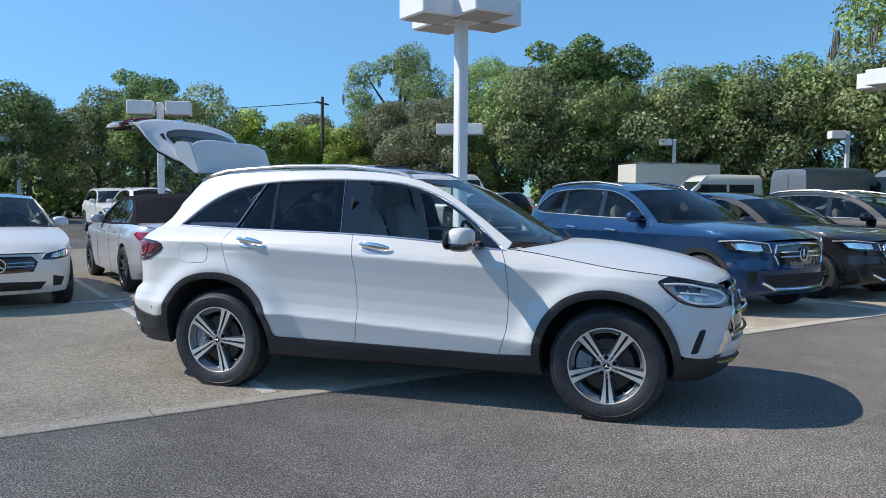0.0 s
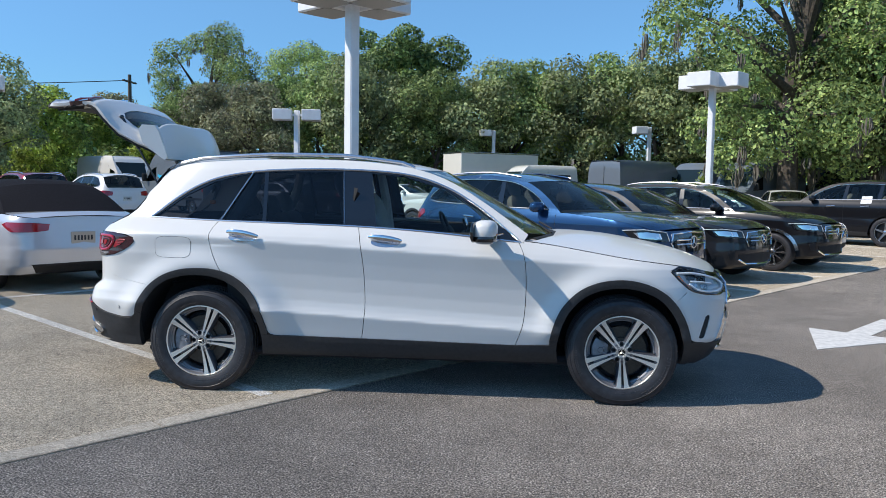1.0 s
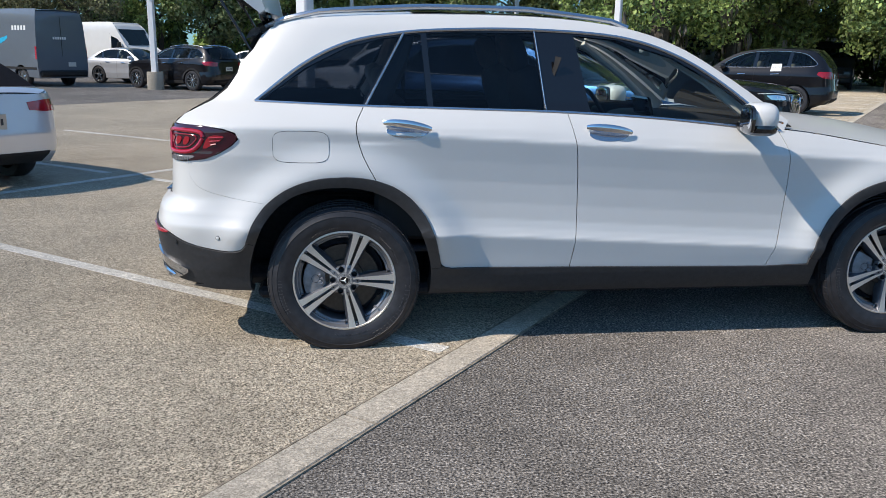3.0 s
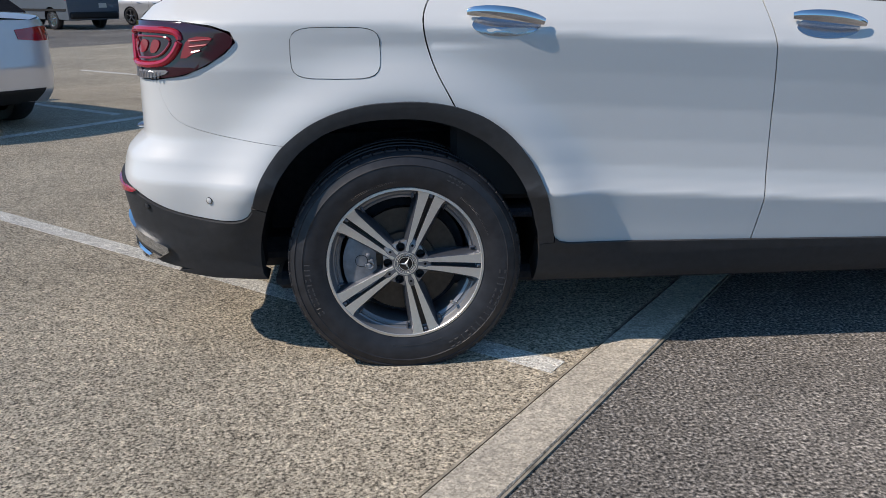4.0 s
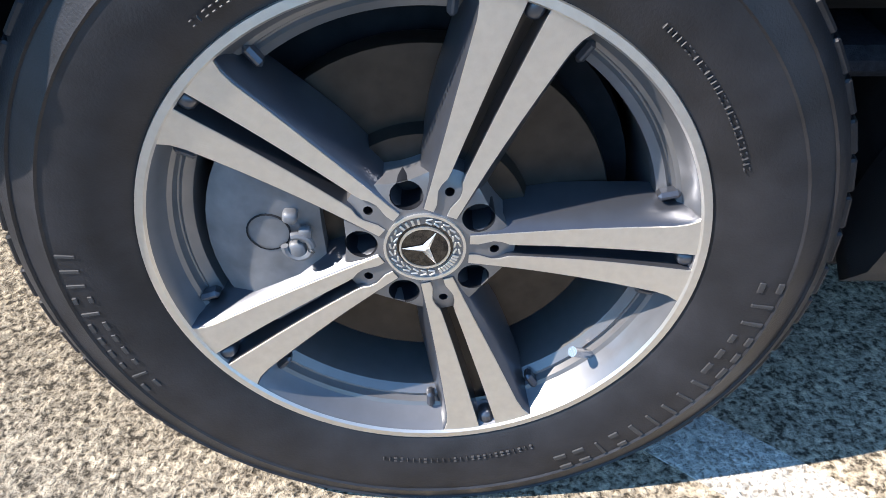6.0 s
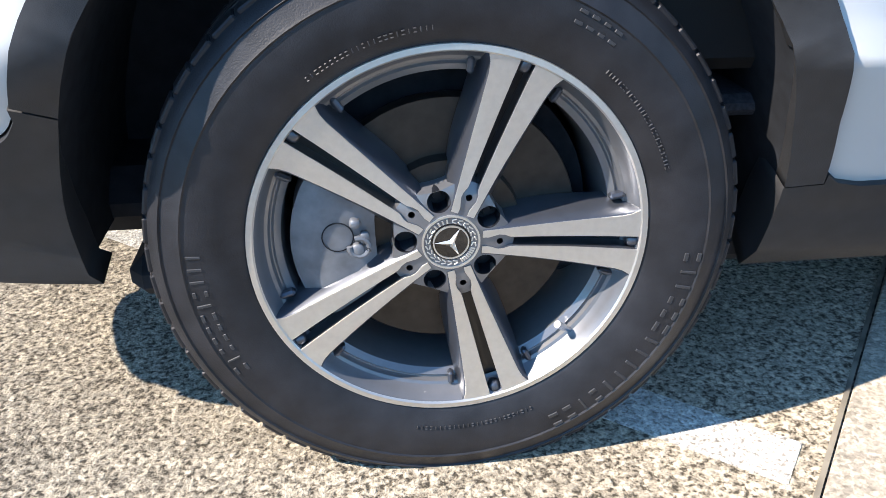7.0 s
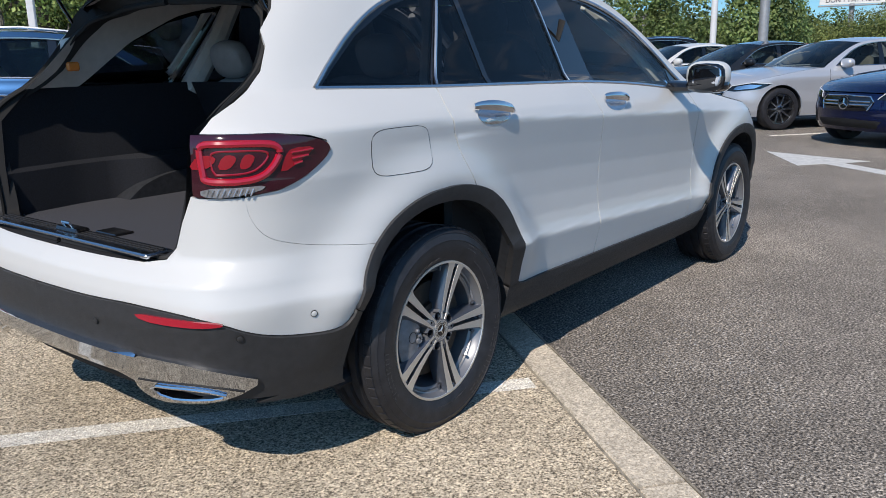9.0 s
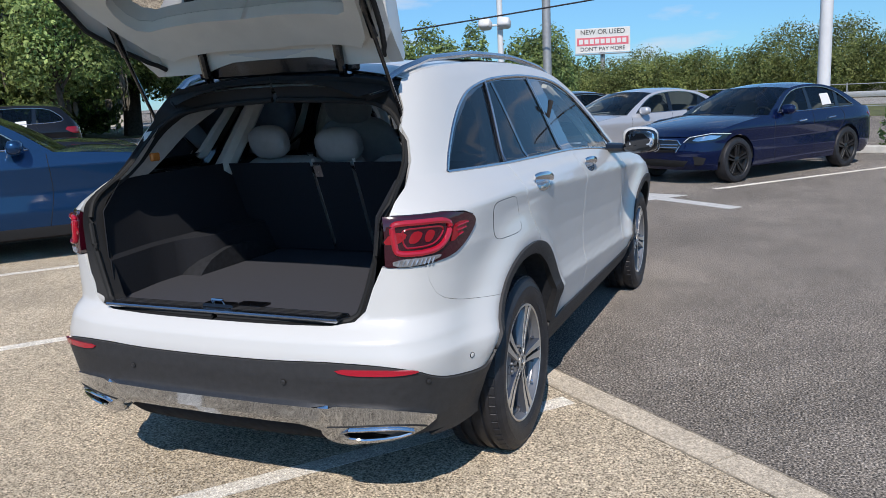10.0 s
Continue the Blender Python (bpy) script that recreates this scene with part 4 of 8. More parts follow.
# quarter panel with the rear pillar, round to the tailgate's edge
SHUT = [(0.628, 1.085), (0.640, 1.13), (0.650, 1.17), (0.630, 1.25), (0.592, 1.36), (0.545, 1.46), (0.505, 1.515)]
LAMP = [("r", 0.610, 0.925), ("x", -0.80, 0.922), ("x", -0.72, 0.925), ("x", -0.640, 0.934), ("x", -0.565, 0.964), ("x", -0.508, 1.000), ("x", -0.478, 1.030), ("x", -0.488, 1.053), ("x", -0.543, 1.071), ("x", -0.64, 1.083), ("r", 0.610, 1.086)]
dlo_rear_top = [p for p in dlo_top if p[1] < 2.19]
aq = arch_angle(REAR_OUT, ZR, 0.735, True)
xq = arch_r(REAR_OUT, aq) * math.cos(radians(aq))
poly = rounded(body, [("x", -0.725, 0.918), ("x", -0.715, 0.858), ("x", -0.68, 0.800), ("x", -0.60, 0.772), ("x", -0.50, 0.752), ("x", xq, 0.735)], 2, False)[::-1]
poly = [(k, a, z + 0.0006) for k, a, z in poly]
poly += [("x", a + 0.003, z - 0.001) for _, a, z in LAMP[3:7]] + [("x", -0.488, 1.058), ("x", -0.543, 1.076), ("x", -0.64, 1.088), ("r", 0.630, 1.091)] + [("r", y, z) for y, z in SHUT[1:4]] + [("r", 0.606, 1.32), ("x", -0.480, 1.368), ("x", -0.420, 1.430), ("x", -0.378, 1.50)]
poly += [p for p in edge_line if p[1] > -0.345][:-1] + [("x", 2.235, 1.128), ("x", 2.20, 1.072)] + [p for p in dlo_top if p[1] < 2.185] + [p for p in dlo_low if p[1] < 0.098 - G][1:] + gap(door_rear, -G) + arch(0, ZR, REAR_OUT, a_top, aq, 60, 0.001)[1:-1]
both("quarter_panel", body.panel(poly, step=0.035), "white", "white rear quarter, pillars and roof side")
# fuel flap
flap = []
for i in range(24):
    a = 2 * math.pi * i / 24
    c, s = math.cos(a), math.sin(a)
    flap.append(("x", -0.192 + 0.129 * math.copysign(abs(c) ** 0.45, c), 0.998 + 0.072 * math.copysign(abs(s) ** 0.45, s)))
part("fuel_flap", body.panel(flap, off=0.0012, rim=0.004, step=0.03), "white", hero, "white fuel filler flap")
part("flap_gap", body.bead(flap, 0.0012, 0.0004), "seal", hero)
# front wing
HOOD_EDGE = [(2.205, 1.085), (2.40, 1.062), (2.65, 1.022), (2.90, 0.982), (3.15, 0.950), (3.33, 0.922), (3.46, 0.888)]
hood_line = curve(HOOD_EDGE)
af0 = arch_angle(FRONT_OUT, ZF, 0.392, True)
xf0 = WB + arch_r(FRONT_OUT, af0) * math.cos(radians(af0))
af1 = arch_angle(FRONT_OUT, ZF, 0.70, False)
HEAD = [("x", 3.180, 0.905), ("x", 3.235, 0.848), ("x", 3.30, 0.795), ("x", 3.34, 0.774), ("x", 3.43, 0.752), ("f", 0.62, 0.742), ("f", 0.50, 0.752), ("f", 0.46, 0.800), ("f", 0.47, 0.862), ("x", 3.47, 0.884), ("x", 3.33, 0.919), ("x", 3.24, 0.931)]
poly = [("x", xf0, 0.392)] + arch(WB, ZF, FRONT_OUT, af0, af1, 30, 0.001)[1:] + [("x", 3.28, 0.765), ("x", 3.30, 0.80), ("x", 3.23, 0.845), ("x", 3.178, 0.902), ("x", 3.235, 0.936), ("x", 3.33, 0.924)] + [("x", a, z - 0.0015) for _, a, z in hood_line[::-1] if a < 3.33] + [("x", 2.207, 1.07)] + gap(cut_f, G) + [("x", 2.165 + G, 0.385)]
both("front_wing", body.panel(poly, step=0.026), "white", "white front wing")
# bonnet
st = []
for x, z, xc, zc in ((2.215, 1.088, 2.43, 1.105), (2.40, 1.065, 2.58, 1.118), (2.65, 1.025, 2.80, 1.105), (2.90, 0.985, 3.02, 1.073), (3.15, 0.953, 3.26, 1.027), (3.33, 0.925, 3.45, 0.972), (3.46, 0.891, 3.58, 0.916), (3.50, 0.872, 3.62, 0.886)):
    p = body.point(body.at_x(x, z), z)
    st.append((x, -p[1] - 0.0015, z, xc, zc))
hood = bonnet(st, 6, 28, 1.9)
part("bonnet", hood, "white", hero, "white bonnet")
# roof
st = []
for x, z, xc, zc in ((-0.325, 1.540, -0.305, 1.594), (-0.30, 1.546, -0.28, 1.598), (-0.10, 1.585, -0.10, 1.622), (0.40, 1.612, 0.40, 1.642), (0.94, 1.612, 0.98, 1.638), (1.30, 1.583, 1.42, 1.596), (1.46, 1.551, 1.62, 1.552)):
    p = body.point(body.at_x(x, z), z)
    st.append((x, -p[1], z, xc, zc))
part("roof", bonnet(st, 6, 20, 2.6), "white", hero, "white roof panel")
# black channel that the closed tailgate covers
st = []
for x, z, xc, zc in ((-0.47, 1.478, -0.455, 1.545), (-0.39, 1.508, -0.37, 1.566), (-0.312, 1.530, -0.292, 1.582)):
    p = body.point(body.at_x(x, z), z)
    st.append((x, -p[1] - 0.006, z, xc, zc))
part("gate_channel", bonnet(st, 6, 20, 2.6), "trim_black", hero, "black channel under the tailgate's upper edge")
both("channel_end", body.panel([("r", 0.600, 1.335), ("x", -0.462, 1.362), ("x", -0.402, 1.428), ("x", -0.358, 1.50), ("x", -0.315, 1.536), ("x", -0.46, 1.482), ("r", 0.505, 1.515), ("r", 0.545, 1.46), ("r", 0.592, 1.36)], off=-0.008, step=0.035), "trim_black", "black channel end on the pillar")
# a dark glass panel over the front seats
gl = Geo()
rows = []
for i in range(13):
    t = i / 12
    x = 0.35 + 1.02 * t
    row = []
    for j in range(13):
        u = -1 + 2 * j / 12
        zc = float(np.interp(x, [-0.1, 0.4, 0.98, 1.42, 1.62], [1.622, 1.642, 1.638, 1.596, 1.552])) + 0.004
        row.append((x, 0.50 * u, zc - 0.030 * (abs(0.50 * u) / 0.60) ** 2.6))
    rows.append(row)
part("roof_glass", gl.grid(rows, flip=True), "gloss_black", hero, "dark panoramic roof glass")
# windscreen
st = []
for x, z, xc, zc in ((1.475, 1.548, 1.635, 1.548), (1.70, 1.470, 1.86, 1.425), (1.95, 1.325, 2.14, 1.270), (2.215, 1.138, 2.45, 1.100)):
    p = body.point(body.at_x(x, z), z)
    st.append((x, -p[1] + 0.002, z, xc, zc))
part("windscreen", bonnet(st, 6, 20, 2.4), "glass_wind", hero, "laminated windscreen").visible_shadow = False
# scuttle below the screen
part("wiper_scuttle", Geo().tube([(2.27, -0.70, 1.075), (2.40, -0.4, 1.083), (2.46, 0, 1.085), (2.40, 0.4, 1.083), (2.27, 0.70, 1.075)], 0.028, 8, True, 1.4), "trim_black", hero, "black wiper scuttle")
for run in ([(2.42, -0.30, 1.115), (2.33, -0.02, 1.155), (2.22, 0.25, 1.215)], [(2.45, 0.25, 1.115), (2.36, 0.45, 1.160)]):
    part("wiper", Geo().tube(run, 0.007, 6), "trim_black", hero, "black windscreen wiper")

# side glass
FRAME = [[("x", p, z) for p, z in q] for q in (
    [(-0.375, 1.203), (0.095, 1.189), (0.285, 1.507), (0.20, 1.495), (0.03, 1.452), (-0.17, 1.352)],
    [(0.125, 1.188), (0.405, 1.182), (0.382, 1.520), (0.305, 1.512)],
    [(0.432, 1.182), (0.975, 1.171), (0.940, 1.534), (0.55, 1.530), (0.410, 1.523)],
    [(1.205, 1.163), (1.60, 1.140), (2.02, 1.104), (2.02, 1.195), (1.90, 1.288), (1.65, 1.426), (1.37, 1.508), (1.145, 1.526)],
)]
names = ("quarter_window", "rear_door_vent_window", "rear_door_window", "front_door_window")
for q, nm in zip(FRAME, names):
    tint = "glass_clear" if nm.startswith("front") else "glass_dark"
    for flip in (0, 1):
        g = body.panel(q, off=-0.006, rim=0, step=0.06)
        ob = part(nm, g.mirrored() if flip else g, tint, hero, "clear side glass" if tint == "glass_clear" else "dark privacy glass")
        if tint == "glass_clear":
            ob.visible_shadow = False
full = dlo_low + dlo_top[1:-1]
both("window_frame", body.panel([("x", a, z) for _, a, z in full], FRAME, off=-0.004, rim=0.015, step=0.05), "gloss_black", "gloss black window frames and pillars")
both("window_trim", body.bead([("x", a, z) for _, a, z in full], 0.0085, 0.000, True, 6, 0.7), "satin", "bright trim round the side windows")
both("pillar_trim", body.bead([("x", 0.112, 1.185), ("x", 0.300, 1.518)], 0.006, 0.002, False), "satin")
both("door_edge_trim", body.bead([("x", 0.982, 1.170), ("x", 0.946, 1.540)], 0.003, 0.001, False), "satin")

# wheel arch cladding, sills, lower bumpers
for cx, cz, a0, a1, t_out, t_in in ((0, ZR, 8, 155, REAR_OUT, REAR_IN), (WB, ZF, -12, 171, FRONT_OUT, FRONT_IN)):
    ring = arch(cx, cz, t_out, a0, a1, 90, 0.002) + arch(cx, cz, t_in, a1, a0, 80)
    both("arch_cladding", body.panel(ring, off=0.011, rim=0.03, step=0.05), "cladding", "black wheel arch cladding")
p0, p1 = arch(0, ZR, REAR_OUT, 7.6, 7.6, 1, 0.004)[0], arch(WB, ZF, FRONT_OUT, 171.4, 171.4, 1, 0.004)[0]
poly = arch(0, ZR, REAR_IN, 7.6, -11, 8) + [("x", 1.3, 0.268), ("x", 2.30, 0.268)] + arch(WB, ZF, FRONT_IN, 192, 171.4, 8) + [p1, ("x", xf0 + 0.002, 0.398), ("x", 2.165, 0.387), ("x", 1.12, 0.400), ("x", c_low + 0.055, 0.406), ("x", c_low + 0.024, 0.412), ("x", c_low + 0.008, 0.425), p0]
both("sill_cladding", body.panel(poly, off=0.009, rim=0.08), "cladding", "black sill cladding")
# rear bumper, white upper part
BLACK = [("x", arch_r(REAR_OUT, arch_angle(REAR_OUT, ZR, 0.545, True)) * math.cos(radians(arch_angle(REAR_OUT, ZR, 0.545, True))), 0.545), ("x", -0.475, 0.518), ("x", -0.51, 0.506), ("x", -0.58, 0.506), ("x", -0.68, 0.520), ("x", -0.76, 0.545), ("r", 0.70, 0.585), ("r", 0.60, 0.612), ("r", 0.44, 0.620), ("r", 0.30, 0.614), ("r", 0.0, 0.612)]
ab = arch_angle(REAR_OUT, ZR, 0.545, True)
BLACK = rounded(body, BLACK, 2, False)
SEAM = rounded(body, [("x", -0.725, 0.918), ("x", -0.715, 0.858), ("x", -0.68, 0.800), ("x", -0.60, 0.772), ("x", -0.50, 0.752), ("x", xq, 0.735)], 2, False)
poly = [(k, a, z + 0.001) for k, a, z in BLACK] + [("r", 0.0, 0.723), ("r", 0.30, 0.724), ("r", 0.44, 0.726), ("r", 0.51, 0.738), ("r", 0.546, 0.775), ("r", 0.570, 0.85), ("r", 0.600, 0.922), ("x", -0.80, 0.918)] + [(k, a, z - 0.0006) for k, a, z in SEAM] + arch(0, ZR, REAR_OUT, aq, ab, 12, 0.001)[1:-1]
both("rear_bumper", body.panel(poly, step=0.035), "white", "white rear bumper cover")
low_b = [("x", -0.432, 0.302), ("x", -0.60, 0.305), ("x", -0.72, 0.318), ("r", 0.72, 0.330), ("r", 0.40, 0.40), ("r", 0.0, 0.40)]
poly = low_b + [(k, a, z - 0.002) for k, a, z in BLACK[::-1]][:-1] + arch(0, ZR, REAR_OUT, 155.4, 155.4, 1, 0.004)[:1] + arch(0, ZR, REAR_IN, 155.4, 184, 10)
both("rear_bumper_lower", body.panel(poly, off=0.010, rim=0.05, step=0.035), "cladding", "black lower rear bumper")
# reflectors
ref = rounded(body, [("r", 0.470, 0.600), ("r", 0.60, 0.599), ("r", 0.690, 0.592), ("r", 0.708, 0.584), ("r", 0.69, 0.578), ("r", 0.60, 0.577), ("r", 0.495, 0.582)], 1)
both("rear_reflector", body.panel(ref, off=0.017, rim=0.01, step=0.03), "red_bright", "red strip reflector")
# bright skid strip and tailpipe trims
strip, rows = Geo(), []
for r in np.linspace(0.0, 0.44, 34):
    zt = float(np.interp(r, [0.0, 0.34, 0.44], [0.476, 0.474, 0.468]))
    zb = float(np.interp(r, [0.0, 0.15, 0.33, 0.38, 0.44], [0.388, 0.389, 0.386, 0.374, 0.352]))
    k = 1.0 if r < 0.36 else 1.0 - (r - 0.36) / 0.08
    row = []
    for t, o in ((0.0, -0.02), (0.03, 0.016), (0.34, 0.020), (0.40, 0.020), (0.46, 0.020 + 0.016 * k), (0.94, 0.020 + 0.013 * k), (1.0, 0.014), (1.02, -0.02)):
        z = zb + (zt - zb) * t
        row.append(tuple(body.point(float(body.at_rear(r, z)), z, o)))
    rows.append(row)
both("bumper_strip", strip.grid(rows), "chrome", "bright chrome lower bumper strip")
hole = rounded(body, [("r", 0.455, 0.380), ("r", 0.60, 0.389), ("r", 0.645, 0.384), ("r", 0.668, 0.368), ("r", 0.62, 0.354), ("r", 0.500, 0.342)], 1)
frame_out = rounded(body, [("r", 0.43, 0.470), ("r", 0.55, 0.470), ("r", 0.640, 0.460), ("r", 0.692, 0.430), ("r", 0.722, 0.400), ("r", 0.670, 0.356), ("r", 0.59, 0.334), ("r", 0.45, 0.318), ("r", 0.40, 0.345), ("r", 0.40, 0.40)], 1)
both("tailpipe_trim", body.panel(frame_out, [hole], off=0.021, rim=0.05, step=0.02), "chrome", "chrome tailpipe trim")
both("tailpipe_rim", body.bead(hole, 0.0055, 0.025), "chrome")
both("tailpipe_groove", body.bead(rounded(body, [("r", 0.425, 0.388), ("r", 0.60, 0.405), ("r", 0.660, 0.396), ("r", 0.692, 0.376)], 2, False), 0.0030, 0.0215, False), "seal", "dark groove over the tailpipe")
both("tailpipe_opening", body.panel(hole, off=-0.030, rim=0.0, step=0.04), "under", "dark tailpipe opening")
both("diffuser", body.panel([("r", 0.0, 0.425), ("r", 0.26, 0.42), ("r", 0.37, 0.37), ("r", 0.43, 0.32), ("r", 0.40, 0.26), ("r", 0.0, 0.27)], off=-0.03, rim=0.03, step=0.05), "under", "dark diffuser under the bumper")
# parking sensors
for kind, a, z, m in (("x", -0.586, 0.570, "white"), ("r", 0.72, 0.540, "cladding"), ("r", 0.30, 0.545, "cladding")):
    s = float(body.to_s(kind, a, z))
    p, n = Vector(body.point(s, z, 0.003 if m == "white" else 0.0145)), Vector(body.normal(s, z))
    t = n.to_track_quat("-Y", "Z").to_matrix().to_4x4()
    dot = Geo().lathe([(0.0, -0.001), (0.007, -0.001), (0.0085, 0.0), (0.009, 0.002)], 16).moved(Matrix.Translation(p) @ t)
    both("parking_sensor", dot, m, "round parking sensor")
    both("sensor_ring", Geo().lathe([(0.009, 0.0005), (0.0102, 0.0), (0.0105, 0.003)], 16).moved(Matrix.Translation(p) @ t), "seal")

# tail lamps
LAMP_R = [LAMP[0]] + rounded(body, LAMP[1:-1], 2, False) + [LAMP[-1]]
lamp = body.panel(LAMP_R, off=0.006, rim=0.05, step=0.025)
tl = both("tail_lamp", lamp, "red_dark", "wraparound tail lamp with red light guides")
hook = rounded(body, [("r", 0.640, 0.985), ("r", 0.645, 0.964), ("r", 0.70, 0.962), ("x", -0.74, 0.962), ("x", -0.69, 0.968), ("x", -0.655, 0.995), ("x", -0.632, 1.035), ("x", -0.64, 1.056), ("x", -0.68, 1.062), ("x", -0.76, 1.063), ("r", 0.66, 1.063), ("r", 0.634, 1.060), ("r", 0.634, 1.03)], 2)
both("light_guide", body.bead(hook, 0.0105, 0.008, True, 8, 1.0), "red_bright", "bright red light guide")
ring_in = rounded(body, [("r", 0.660, 1.0), ("r", 0.668, 0.984), ("x", -0.77, 0.982), ("x", -0.71, 0.984), ("x", -0.68, 1.004), ("x", -0.660, 1.032), ("x", -0.675, 1.044), ("x", -0.75, 1.045), ("r", 0.67, 1.045), ("r", 0.656, 1.036)], 2)
both("lamp_core", body.panel(ring_in, off=0.0075, rim=0.0, step=0.03), "red_dark")
both("inner_guide", body.bead(ring_in, 0.0035, 0.008, True, 6), "red_lens", "darker red inner guide")
for x in (-0.805, -0.770, -0.732):
    els = body.panel(rounded(body, [("x", x, 0.998), ("x", x + 0.020, 0.996), ("x", x + 0.038, 1.024), ("x", x + 0.030, 1.036), ("x", x + 0.012, 1.034)], 1), off=0.0105, rim=0.004, step=0.02)
    both("lamp_element", els, "red_lens", "red lamp element")
both("lamp_wing", body.panel(rounded(body, [("x", -0.640, 0.972), ("x", -0.555, 1.022), ("x", -0.53, 1.044), ("x", -0.60, 1.046), ("x", -0.625, 1.02)], 1), off=0.0085, rim=0.003, step=0.02), "red_lens", "red side section")
for z, x0, x1 in ((1.000, -0.60, -0.575), (1.016, -0.605, -0.555), (1.032, -0.605, -0.54)):
    both("wing_rib", body.bead([("x", x0, z), ("x", x1, z + 0.006)], 0.003, 0.011, False), "red_bright")
both("reverse_lamp", body.panel(rounded(body, [("r", 0.632, 0.923), ("x", -0.76, 0.920), ("x", -0.69, 0.936), ("x", -0.675, 0.950), ("x", -0.72, 0.949), ("r", 0.632, 0.946)], 1), off=0.0085, rim=0.004, step=0.015), "reverse", "clear ribbed reversing lamp")
for i in range(9):
    s = float(body.at_rear(0.645, 0.93)) + 0.0150 * i
    both("lamp_rib", body.bead([("s", s, 0.925), ("s", s + 0.008, 0.944)], 0.0025, 0.0095, False), "reverse")

# door handles, mirrors, rails
for x0 in (0.187, 1.165):
    h, cup = Geo(), Geo()
    zh = 1.088 if x0 < 1 else 1.074
    s = body.at_x(np.linspace(x0, x0 + 0.225, 13), zh)
    pts = body.point(s, zh + np.linspace(0.012, -0.012, 13), 0.004 + 0.030 * np.sin(np.linspace(0.15, math.pi - 0.15, 13)) ** 0.5)
    h.tube(pts, [0.010 + 0.009 * math.sin(math.pi * i / 12) ** 0.6 for i in range(13)], 10, True, 0.55)
    both("door_handle", h, "chrome", "chrome door handle")
    ell = [("x", x0 + 0.115 + 0.10 * math.cos(t), zh - 0.014 + 0.032 * math.sin(t)) for t in np.linspace(0, 2 * math.pi, 25)[:-1]]
    both("handle_cup", body.panel(ell, off=0.0015, rim=0.002, step=0.03), "satin", "recessed handle cup")
mir = Geo()
mir.blob((1.955, -1.000, 1.160), (0.150, 0.205, 0.140), 2.9, 20, 12, Matrix.Rotation(radians(-12), 3, "Z"))
both("mirror_cap", mir, "white", "white door mirror housing")
both("mirror_base", Geo().blob((1.955, -1.000, 1.112), (0.158, 0.207, 0.080), 2.6, 16, 8, Matrix.Rotation(radians(-12), 3, "Z")).tube([(2.0, -0.80, 1.10), (1.99, -0.90, 1.10), (1.98, -0.98, 1.105)], [0.035, 0.03, 0.025], 10, True, 1.6), "gloss_black", "black lower mirror shell and foot")
both("mirror_glass", Geo().blob((1.878, -1.016, 1.155), (0.010, 0.165, 0.105), 3.5, 16, 8, Matrix.Rotation(radians(-12), 3, "Z")), "chrome", "mirror glass")
both("mirror_bezel", Geo().blob((1.888, -1.014, 1.152), (0.030, 0.200, 0.135), 3.2, 16, 8, Matrix.Rotation(radians(-12), 3, "Z")), "gloss_black", "black mirror surround")
both("mirror_indicator", Geo().box((2.046, -1.01, 1.140), (0.012, 0.14, 0.010), 0.004, Matrix.Rotation(radians(-16), 3, "Z")), "amber")
rail = []
for x in np.linspace(-0.36, 1.44, 22):
    z = float(np.interp(x, [p[0] for p in EDGE], [p[1] for p in EDGE]))
    q = body.point(body.at_x(x, z), z)
    k = math.sin(math.pi * (x + 0.36) / 1.80) ** 0.35
    rail.append((x, q[1] + 0.035, z + 0.012 + 0.026 * k))
both("roof_rail", Geo().tube(rail, 0.014, 8, True, 1.2), "satin", "satin aluminium roof rail")

# head lamps and nose
both("head_lamp", body.panel(HEAD, off=-0.012, rim=0.03, step=0.03), "lamp_inner", "LED head lamp with a clear lens")
both("lamp_bezel", body.bead(HEAD, 0.009, -0.002, True), "gloss_black", "black lamp surround")
both("lamp_brow", body.panel([("x", 3.20, 0.902), ("x", 3.33, 0.898), ("x", 3.46, 0.866), ("f", 0.52, 0.850), ("f", 0.49, 0.858), ("x", 3.47, 0.880), ("x", 3.33, 0.914), ("x", 3.235, 0.926)], off=-0.006, rim=0.006, step=0.03), "gloss_black", "black upper edge of the lamp")
drl = rounded(body, [("x", 3.215, 0.892), ("x", 3.33, 0.892), ("x", 3.45, 0.862), ("f", 0.58, 0.842), ("f", 0.54, 0.805), ("f", 0.60, 0.768), ("x", 3.44, 0.764), ("x", 3.35, 0.784), ("x", 3.30, 0.820)], 2, False)
both("daylight_strip", body.bead(drl, 0.0075, 0.004, False), "light_guide", "white daytime lamp strip")
both("lamp_blade", body.bead([("x", 3.31, 0.838), ("x", 3.39, 0.832), ("x", 3.47, 0.818)], 0.006, 0.002, False), "light_guide", "bright lamp blade")
for x0, x1, dz in ((3.295, 3.345, 0.0), (3.375, 3.425, -0.012)):
    both("projector_lens", body.panel([("x", x0, 0.848 + dz), ("x", x1, 0.845 + dz), ("x", x1 + 0.012, 0.880 + dz), ("x", x0 - 0.02, 0.884 + dz)], off=-0.003, rim=0.01, step=0.02), "gloss_black", "dark projector lens")
    both("lamp_reflector", body.panel([("x", x0 + 0.03, 0.792 + dz), ("x", x1 + 0.02, 0.785 + dz), ("x", x1 + 0.02, 0.826 + dz), ("x", x0 + 0.01, 0.828 + dz)], off=-0.004, rim=0.008, step=0.03), "satin", "bright lamp reflector")
